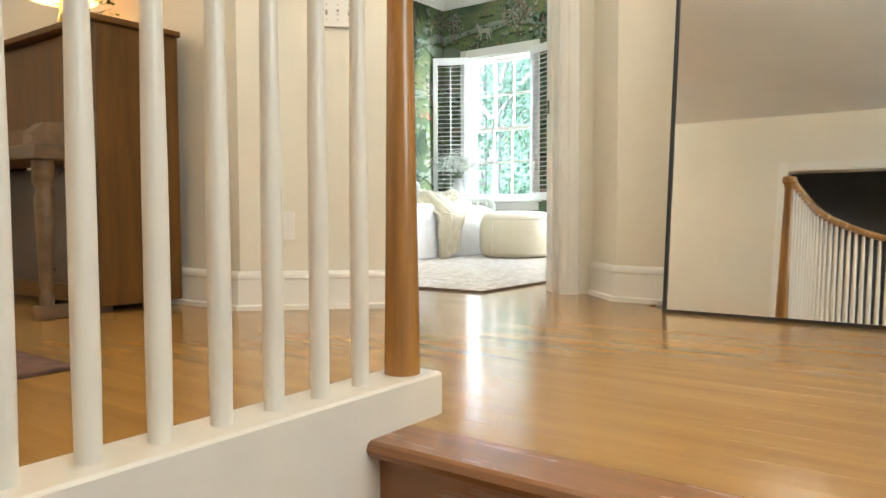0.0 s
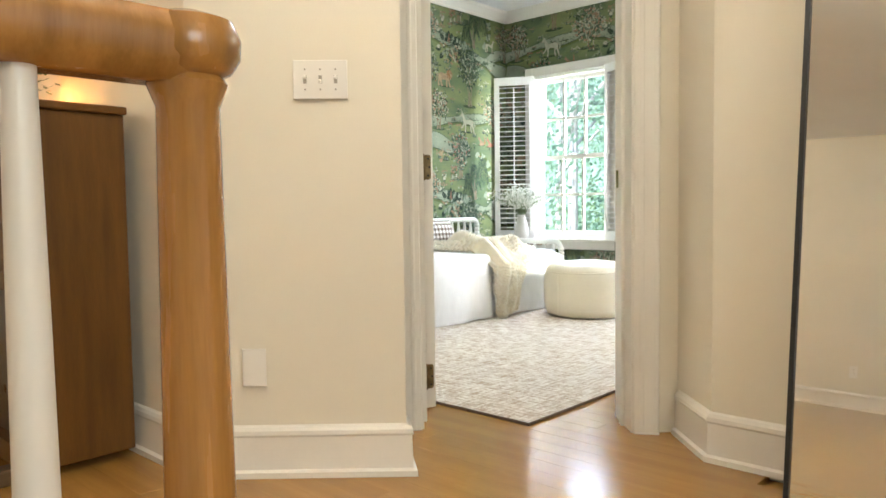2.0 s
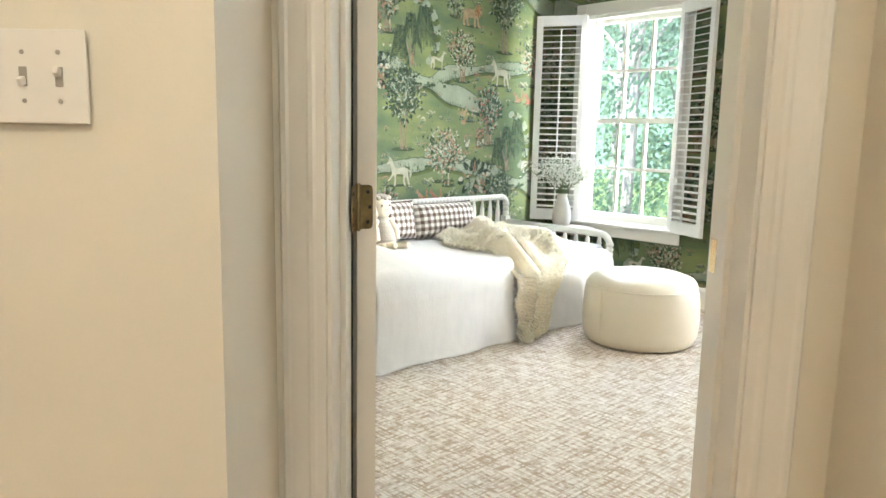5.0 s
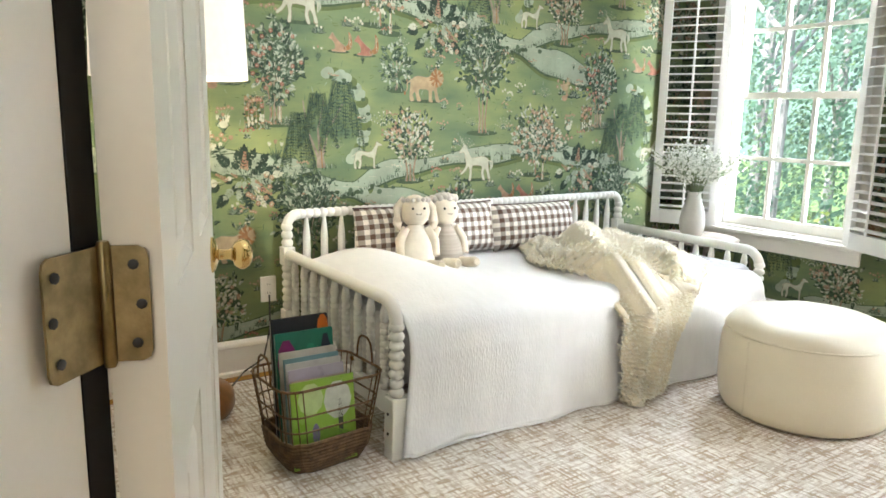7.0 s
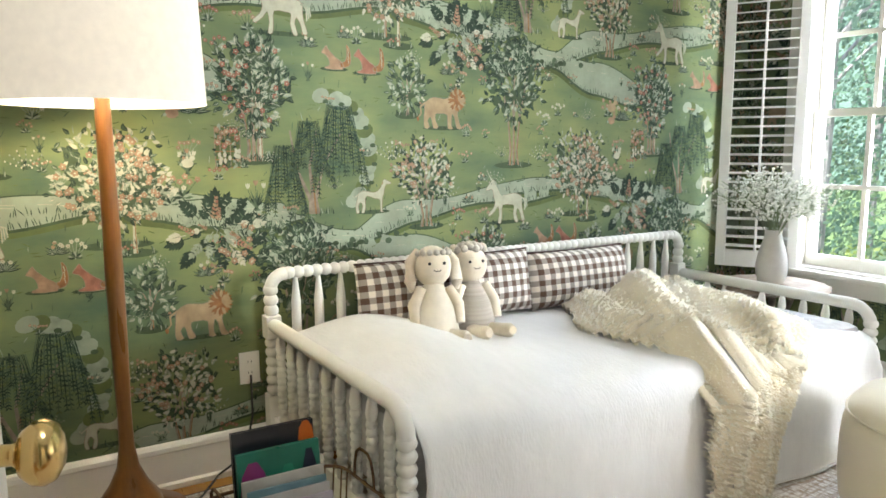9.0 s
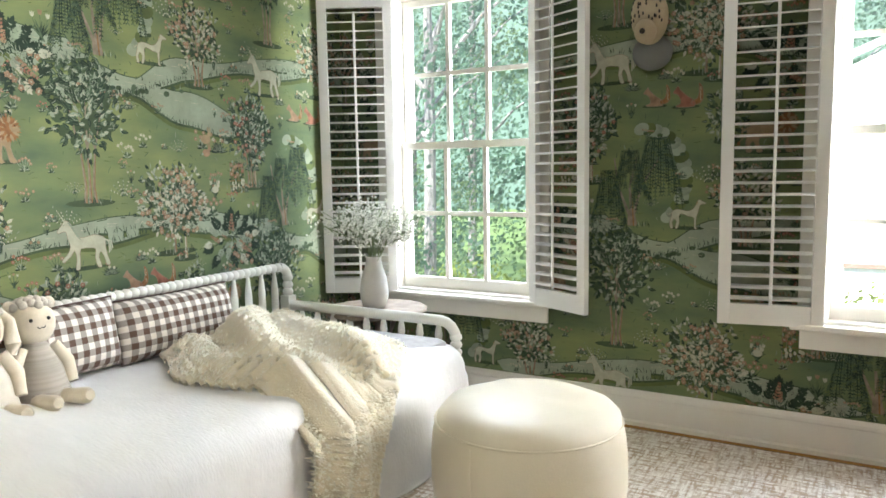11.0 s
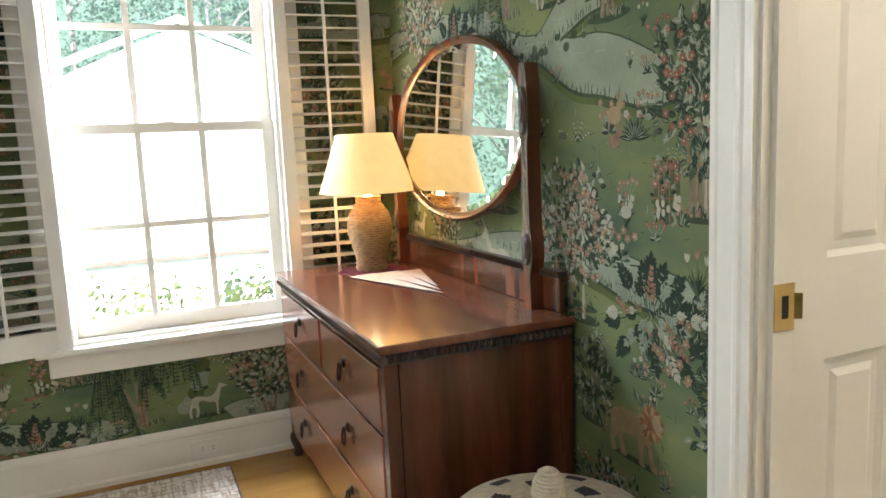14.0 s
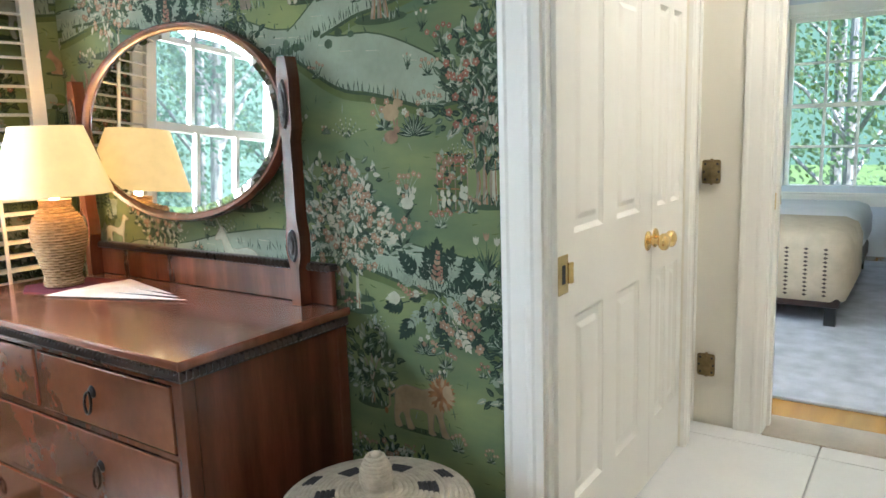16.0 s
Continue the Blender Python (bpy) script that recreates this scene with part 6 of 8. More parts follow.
for i in range(N):
    bm.faces.new((inner[i], inner[(i + 1) % N], outer[(i + 1) % N], outer[i]))
part("mirror_glass", bm, MIRROR, dr, "bevelled oval mirror glass", m=TM)

# wicker lamp on the dresser
LM = pose(-1.43, 6.36, DT + 0.004)
tl = thing("table_lamp", "lit wicker table lamp with a cream shade on the dresser", "table lamp", LM)
WICKL = mat("pale_wicker", (0.55, 0.36, 0.18), 0.7, vary=0.16, scale=50, bump=0.4, bscale=200)
prof = [(0.052, 0.0), (0.056, 0.012), (0.050, 0.03), (0.062, 0.08), (0.078, 0.14), (0.080, 0.175), (0.068, 0.215), (0.046, 0.245), (0.040, 0.262), (0.050, 0.275)]
bm = bmesh.new()
lathe(bm, prof, 24)
part("core", bm, WICKL, tl, smooth=60)
bm = bmesh.new()
for j in range(30):
    z = 0.004 + j * 0.009
    for (r0, z0), (r1, z1) in zip(prof, prof[1:]):
        if z0 <= z <= z1:
            r = r0 + (r1 - r0) * (z - z0) / (z1 - z0)
    tube(bm, [((r + 0.003 * (1 if (i + j) % 2 else -0.4)) * math.cos(2 * math.pi * i / 26), (r + 0.003 * (1 if (i + j) % 2 else -0.4)) * math.sin(2 * math.pi * i / 26), z) for i in range(26)], 0.0042, 4, closed=True)
weave = part("weave", bm, WICKL, tl)
weave["kind"] = "stuff"
bm = bmesh.new()
shade(bm, 0.178, 0.105, 0.292, 0.505, 48)
part("shade", bm, SHADED, tl, "cream paper empire shade, lit", smooth=60)
bm = bmesh.new()
lathe(bm, [(0.014, 0.27), (0.016, 0.30), (0.03, 0.34), (0.032, 0.37), (0.012, 0.40)], 14)
part("bulb", bm, MATS["bulb_glow"], tl, smooth=True)
lamp("table_lamp_bulb", "POINT", LM @ pose(0, 0, 0.43), 0.75, (1.0, 0.60, 0.24), 0.04)
bm = bmesh.new()
prism(bm, [(-1.56, 6.36), (-1.50, 6.47), (-1.33, 6.44), (-1.29, 6.22), (-1.36, 6.10), (-1.50, 6.22)], DT + 0.0005, DT + 0.0035)
tagged(finish("doily", bm, mat("maroon_cloth", (0.16, 0.015, 0.035), 0.9, vary=0.2, scale=40, bump=0.3, bscale=200)), "maroon cloth under the lamp on the dresser", "cloth")
sheet = thing("paper_pennant", "folded cream paper fan lying on the dresser", "paper", pose(0, 0, DT + 0.0042))
base = [Vector((-1.555, 6.245)), Vector((-1.46, 6.24)), Vector((-1.37, 6.23)), Vector((-1.30, 6.20))]
tip = Vector((-1.392, 5.78))
for k in range(3):
    bm = bmesh.new()
    q = tip + Vector((0.012 * k, 0.05 * k))
    z = 0.0012 * k
    vs = [bm.verts.new((*base[k], z)), bm.verts.new((*base[k + 1], z + 0.004)), bm.verts.new((*q, z + 0.0008))]
    top = [bm.verts.new((v.co.x, v.co.y, v.co.z + 0.0008)) for v in vs]
    bm.faces.new(vs[::-1])
    bm.faces.new(top)
    for i in range(3):
        bm.faces.new((vs[i], vs[(i + 1) % 3], top[(i + 1) % 3], top[i]))
    part("fold", bm, mat("cream_paper", (0.78, 0.70, 0.60), 0.8, vary=0.08, scale=20), sheet)

# lidded basket by the bath doorway
LB = thing("lidded_basket", "round coiled grass basket with a knobbed lid", "basket", pose(-1.50, 5.02, 0.0))
COIL = mat("coiled_grass", (0.70, 0.60, 0.45), 0.85, vary=0.12, scale=45, bump=0.5, bscale=170)
COILD = mat("dark_grass", (0.06, 0.05, 0.055), 0.85, vary=0.2, scale=60, bump=0.4, bscale=170)
bm = bmesh.new()
for j in range(20):
    r = 0.19 + 0.035 * math.sin(math.pi * (j + 2) / 24)
    tube(bm, [(r * math.cos(2 * math.pi * i / 40), r * math.sin(2 * math.pi * i / 40), 0.010 + j * 0.0185) for i in range(40)], 0.0105, 6, closed=True)
part("body", bm, COIL, LB, smooth=True)
bm = bmesh.new()
lathe(bm, [(0.18, 0.0), (0.215, 0.19), (0.18, 0.375)], 30)
part("lining", bm, COILD, LB)
bm = bmesh.new()
ridx = []
for j in range(17):
    r = 0.030 + j * 0.0112
    z = 0.418 - 0.028 * (j / 16) ** 2
    n0 = len(bm.faces)
    tube(bm, [(r * math.cos(2 * math.pi * i / 48), r * math.sin(2 * math.pi * i / 48), z) for i in range(48)], 0.0068, 6, closed=True)
    bm.faces.ensure_lookup_table()
    for f in bm.faces[n0:]:
        c = f.calc_center_median()
        a = math.degrees(math.atan2(c.y, c.x)) % 60
        f.material_index = 1 if (6 <= j <= 9 and a < 20) or (12 <= j <= 14 and 28 < a < 46) else 0
part("lid", bm, [COIL, COILD], LB, "coiled lid with dark woven patches", smooth=True)["kind"] = "stuff"
bm = bmesh.new()
for j in range(11):
    z = 0.424 + j * 0.0072
    r = 0.016 + 0.016 * math.sin(math.pi * min(1, (j + 2.5) / 13))
    tube(bm, [(r * math.cos(2 * math.pi * (i + 0.5 * (j % 2)) / 14) * (1 + 0.06 * (i % 2)), r * math.sin(2 * math.pi * (i + 0.5 * (j % 2)) / 14) * (1 + 0.06 * (i % 2)), z) for i in range(14)], 0.0052, 5, closed=True)
lathe(bm, [(0.010, 0.49), (0.012, 0.505), (0.004, 0.509)], 10)
lathe(bm, [(0.02, 0.42), (0.026, 0.45), (0.022, 0.49), (0.008, 0.50)], 12)
part("knob", bm, COIL, LB, "woven grass knob", smooth=True)["kind"] = "stuff"

# mounted cloth owl head, one plain shape
bm = bmesh.new()
blob(bm, (0, -0.10, 0.20), (0.075, 0.085, 0.115), segs=20, rings=14)
blob(bm, (0, -0.165, 0.13), (0.045, 0.05, 0.05), segs=14, rings=10)
nf = len(bm.faces)
blob(bm, (0, -0.05, 0.06), (0.085, 0.05, 0.075), segs=20, rings=12)
bm.faces.ensure_lookup_table()
for f in bm.faces[nf:]:
    f.material_index = 1
nf = len(bm.faces)
blob(bm, (0, -0.212, 0.125), 0.012, segs=8, rings=6)
rnd = random.Random(5)
for i in range(34):
    a, h = rnd.uniform(-2.6, -0.55), rnd.uniform(0.17, 0.29)
    r = math.sqrt(max(0, 1 - ((h - 0.20) / 0.115) ** 2))
    blob(bm, (0.075 * r * math.cos(a), -0.10 + 0.085 * r * math.sin(a), h), (0.004, 0.003, 0.008), segs=6, rings=4)
bm.faces.ensure_lookup_table()
for f in bm.faces[nf:]:
    f.material_index = 2
tagged(finish("animal_head_mount", bm, [mat("tan_felt", (0.55, 0.45, 0.30), 0.95, bump=0.4, bscale=260), mat("grey_felt", (0.20, 0.20, 0.19), 0.95, bump=0.4, bscale=260), DOT], smooth=60, m=pose(-3.155, YN - 0.001, 1.59)), "spotted tan felt animal head mounted on the wallpaper", "wall decoration")

# air vent in the bedroom ceiling
vent = thing("ceiling_vent", "small grey metal air vent in the ceiling", "vent", pose(-3.75, 5.9, CZ))
bm = bmesh.new()
box(bm, -0.16, 0.16, -0.08, 0.08, -0.006, -0.0005, 0.002)
part("vent_frame", bm, mat("vent_metal", (0.5, 0.5, 0.5), 0.4, vary=0.05), vent)
for k in range(7):
    bm = bmesh.new()
    box(bm, -0.14, 0.14, -0.066 + k * 0.020, -0.056 + k * 0.020, -0.009, -0.0062)
    part("slat", bm, DARKGAP, vent)

# far bedroom
fb = thing("far_bed", "bed with a white duvet and an embroidered cream blanket", "bed", pose(1.88, 4.45, 0))
bm = bmesh.new()
box(bm, 0, 2.0, 0, 0.95, 0.12, 0.24, 0.02)
part("frame", bm, MAHOD, fb)
for x, y in ((0.05, 0.05), (0.05, 0.88), (1.93, 0.05), (1.93, 0.88)):
    bm = bmesh.new()
    box(bm, x - 0.03, x + 0.03, y - 0.03, y + 0.03, 0.0, 0.12)
    part("leg", bm, BLACK, fb)
bm = bmesh.new()
box(bm, 0.0, 2.0, -0.02, 0.97, 0.22, 0.55, 0.10)
part("duvet", bm, mat("white_duvet", (0.80, 0.80, 0.80), 0.9, vary=0.04, scale=6, bump=0.6, bscale=12), fb, smooth=60)
bm = bmesh.new()
box(bm, -0.03, 0.75, -0.05, 1.0, 0.13, 0.575, 0.10)
blanket = part("blanket", bm, mat("cream_blanket", (0.55, 0.47, 0.34), 0.95, vary=0.08, scale=14, bump=0.5, bscale=160), fb, "cream blanket with dark stitching", smooth=60)
STITCH = mat("dark_stitch", (0.08, 0.06, 0.05), 0.9)
for r in range(9):
    for c in range(12):
        bm = bmesh.new()
        z, y = 0.20 + c * 0.024, 0.08 + r * 0.10
        bm.faces.new([bm.verts.new(q) for q in ((-0.0325, y - 0.014, z), (-0.0325, y, z + 0.008), (-0.0325, y + 0.014, z), (-0.0325, y, z - 0.008))])
        part("stitch", bm, STITCH, blanket)
bm = bmesh.new()
box(bm, 0.62, 4.2, 3.2, 6.0, 0.0, 0.014, 0.004)
tagged(finish("far_rug", bm, mat("grey_rug", (0.58, 0.60, 0.65), 0.95, vary=0.15, scale=8, bump=0.5, bscale=120)), "soft grey-blue rug in the far bedroom", "rug")
bm = bmesh.new()
box(bm, 0.20, 0.42, 3.76, 4.54, -0.009, 0.006, 0.003)
setting("threshold", bm, mat("stone_threshold", (0.55, 0.48, 0.38), 0.4), "tan stone threshold at the far bedroom door", "threshold")

# canopies added for the assumed fill lamps of hall, bedroom and bath
for nm, x, y, z in (("hall", -0.9, 1.2, CZ), ("bedroom", -2.7, 4.2, CZ), ("bath", -0.5, 4.1, 2.5)):
    cl = thing("added_canopy", "brass ceiling canopy added for an assumed fill light", "ceiling lamp", pose(x, y, z))
    bm = bmesh.new()
    lathe(bm, [(0.13, -0.012), (0.13, 0.0)], 24)
    part("canopy", bm, BRASS, cl)

# ---- outdoors ----
GRASS = mat("lawn", (0.12, 0.20, 0.045), 0.9, vary=0.25, scale=0.6, bump=0.5, bscale=20)
bm = bmesh.new()
box(bm, -400, 400, 7.0, 600, -3.4, -3.2)
box(bm, 4.9, 400, -300, 6.99, -3.4, -3.2)
setting("ground", bm, GRASS, "sunlit lawn outside", "ground")
FOL = [mat("foliage_%d" % i, c, 0.6, vary=0.3, scale=0.8) for i, c in enumerate(((0.17, 0.30, 0.19), (0.15, 0.28, 0.20), (0.22, 0.33, 0.15), (0.30, 0.38, 0.08), (0.32, 0.20, 0.25)))]
for m in FOL:
    # leaves let much of the light through
    nt = m.node_tree
    b, out = nt.nodes["Principled BSDF"], nt.nodes["Material Output"]
    tr, mx = nt.nodes.new("ShaderNodeBsdfTranslucent"), nt.nodes.new("ShaderNodeMixShader")
    nt.links.new(b.inputs["Base Color"].links[0].from_socket, tr.inputs["Color"])
    mx.inputs[0].default_value = 0.68
    nt.links.new(b.outputs[0], mx.inputs[1])
    nt.links.new(tr.outputs[0], mx.inputs[2])
    nt.links.new(mx.outputs[0], out.inputs["Surface"])
BARK = mat("grey_bark", (0.36, 0.34, 0.31), 0.9, vary=0.3, scale=6, bump=0.6, bscale=20, stretch=(4, 4, 0.6))


def tree(x, y, h, r, kind, seed, leaves=1500, low=0.25, name="tree", label="tall leafy green tree in the garden"):
    rnd = random.Random(seed)
    t = thing(name, label, "tree" if name == "tree" else "shrub", pose(x, y, -3.2), "garden trees")
    bm = bmesh.new()
    tr = 0.03 * h ** 0.8 * 0.6
    tube(bm, [(0, 0, 0), (0.1 * r * 0.2, 0.05, h * 0.4), (0, 0.1 * r * 0.3, h * 0.85)], [tr, tr * 0.75, tr * 0.2], 9)
    limbs = []
    for i in range(7):
        a, z = i * 2.4 + rnd.random(), h * rnd.uniform(max(low, 0.2), 0.75)
        e = Vector((r * 0.7 * math.cos(a), r * 0.7 * math.sin(a), z + h * 0.15))
        tube(bm, [(0, 0, z), e * 0.5 + Vector((0, 0, z * 0.5 + h * 0.02)), e], [tr * 0.4, tr * 0.25, tr * 0.06], 6)
        limbs.append(e)
    part("trunk", bm, BARK, t)
    clumps = [(Vector((rnd.gauss(0, 0.42) * r, rnd.gauss(0, 0.42) * r, h * rnd.uniform(low, 1.0))), rnd.uniform(0.22, 0.42) * r) for _ in range(44)] + [(e, 0.35 * r) for e in limbs]
    verts, faces = [], []
    for i in range(leaves):
        c, cr = clumps[i % len(clumps)]
        d = Vector((rnd.gauss(0, 1), rnd.gauss(0, 1), rnd.gauss(0, 0.8))).normalized()
        p = c + d * cr * rnd.uniform(0.55, 1.05)
        if p.z < 0.15:
            continue
        n = (d + Vector((rnd.gauss(0, 0.5), rnd.gauss(0, 0.5), rnd.gauss(0, 0.5)))).normalized()
        s = n.orthogonal().normalized() * rnd.uniform(0.05, 0.10) * (0.42 + r * 0.11)
        u = n.cross(s) * rnd.uniform(0.5, 0.9)
        k = len(verts)
        verts += [p - s, p - u * 0.8 + s * 0.1, p + s, p + u]
        faces.append((k, k + 1, k + 2, k + 3))
    me = bpy.data.meshes.new("crown")
    me.from_pydata([tuple(v) for v in verts], [], faces)
    me.materials.append(FOL[kind])
    ob = new("crown", me)
    ob.parent = t
    return t


for i, (x, y, h, r, k) in enumerate(((-9.5, 15, 13, 3.2, 0), (-12.5, 19, 16, 3.8, 2), (-6.6, 21, 15, 3.4, 1), (-15, 27, 18, 4.5, 0), (-8.5, 29, 19, 4.6, 2), (-3.5, 33, 17, 4.8, 0), (2.0, 36, 18, 5.0, 2), (7.5, 34, 16, 4.6, 0), (-20, 24, 16, 4.4, 1), (-5.2, 17.5, 5.2, 1.5, 4), (13, 32, 17, 4.8, 1), (-11, 36, 21, 5.0, 1), (0.5, 27, 12, 3.0, 1))):
    tree(x, y, h, r, k, 100 + i, 10500, 0.12)
for i, (x, y, h, r, k) in enumerate(((-7.4, 12.2, 3.0, 1.0, 3), (-6.0, 11.6, 2.9, 1.0, 3), (-4.9, 12.4, 3.0, 1.0, 2), (-3.6, 11.8, 2.95, 1.0, 3), (-2.6, 12.3, 2.95, 1.0, 3), (-1.5, 11.7, 3.0, 1.0, 3), (-0.5, 12.2, 2.95, 1.0, 2), (-8.6, 12.8, 3.0, 1.1, 2))):
    tree(x, y, h, r, k, 200 + i, 2600, 0.05, "shrub", "yellow-green leafy shrub below the windows")
for i, (x, y, h, r, k) in enumerate(((11, 5.2, 10, 2.8, 2), (13, 8.0, 12, 3.2, 3), (14, 3.0, 11, 3.0, 0), (17, 6.0, 14, 3.6, 2))):
    tree(x, y, h, r, k, 300 + i, 5000, 0.1)
house = thing("neighbour_house", "white sided house in bright sun beyond the shrubs", "house", pose(-0.6, 19.5, -3.2))
SIDING = mat("white_siding", (0.80, 0.80, 0.78), 0.6, vary=0.03, scale=2, bump=0.2, bscale=8, stretch=(0.3, 0.3, 10))
bm = bmesh.new()
vs = prism(bm, [(-4.2, 0.0), (4.5, 0.0), (4.5, 5.0), (2.2, 6.0), (-0.4, 7.0), (-2.6, 6.0), (-4.2, 5.0)], 0.0, 6.0)
for v in vs:
    v.co = Vector((v.co.x, v.co.z, v.co.y))
part("wall", bm, SIDING, house)
for sx in (-1, 1):
    bm = bmesh.new()
    sweep(bm, [(0, 0), (0.25, 0), (0.25, 0.12), (0, 0.12)], (-0.4, -0.3, 7.02), (-0.4 + sx * 4.9, -0.3, 5.0), (0, -1, 0))
    part("roof_edge", bm, SIDING, house)
bm = bmesh.new()
box(bm, -4.2, 4.5, -0.09, -0.01, 2.35, 2.43)
part("trim_board", bm, mat("brick_band", (0.40, 0.20, 0.15), 0.8, vary=0.2), house)
bm = bmesh.new()
box(bm, 1.1, 1.9, -0.7, -0.02, 0.0, 2.9)
part("chimney", bm, MATS["brick_band"], house)


# dark planes whose emission supplies the brightness and haze of distant woods
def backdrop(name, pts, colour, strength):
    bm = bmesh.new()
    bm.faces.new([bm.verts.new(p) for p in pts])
    setting(name, bm, mat(name + "_haze_glow", tuple(0.06 * c for c in colour), 1.0, vary=0.25, scale=0.05, glow=strength, glow_colour=colour), "flat plane glowing as hazy bright woodland far beyond the garden", "backdrop")


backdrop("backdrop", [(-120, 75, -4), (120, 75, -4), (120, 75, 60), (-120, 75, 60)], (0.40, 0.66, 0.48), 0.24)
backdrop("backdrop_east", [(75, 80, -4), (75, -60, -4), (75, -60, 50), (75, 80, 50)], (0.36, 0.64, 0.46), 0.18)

# ---- printed wallpaper: flat motifs a hair proud of the paper ----
INK = [
    mat("print_dark_leaf", (0.040, 0.070, 0.046), 0.8, vary=0.2, scale=30, spec=0.2),
    mat("print_mid_leaf", (0.110, 0.160, 0.095), 0.8, vary=0.2, scale=30, spec=0.2),
    mat("print_pale_leaf", (0.32, 0.37, 0.27), 0.8, vary=0.15, scale=30, spec=0.2),
    mat("print_cream", (0.50, 0.48, 0.36), 0.8, vary=0.1, scale=30, spec=0.2),
    mat("print_peach", (0.43, 0.27, 0.17), 0.8, vary=0.2, scale=30, spec=0.2),
    mat("print_lion", (0.42, 0.31, 0.18), 0.8, vary=0.15, scale=20, spec=0.2),
    mat("print_mane", (0.36, 0.18, 0.075), 0.8, vary=0.2, scale=60, spec=0.2),
    mat("print_bark", (0.36, 0.29, 0.21), 0.8, vary=0.2, scale=40, spec=0.2),
    mat("print_stream", (0.36, 0.41, 0.30), 0.8, vary=0.15, scale=5, spec=0.2),
    mat("print_bank", (0.085, 0.125, 0.065), 0.8, vary=0.2, scale=10, spec=0.2),
    mat("print_hill", (0.150, 0.195, 0.070), 0.8, vary=0.2, scale=4, spec=0.2),
    mat("print_red", (0.40, 0.18, 0.12), 0.8, vary=0.2, scale=30, spec=0.2),
]
DARK, MID, PALE, CREAM, PEACH, LION, MANE, BARKI, STREAM, BANK, HILL, RED = range(12)


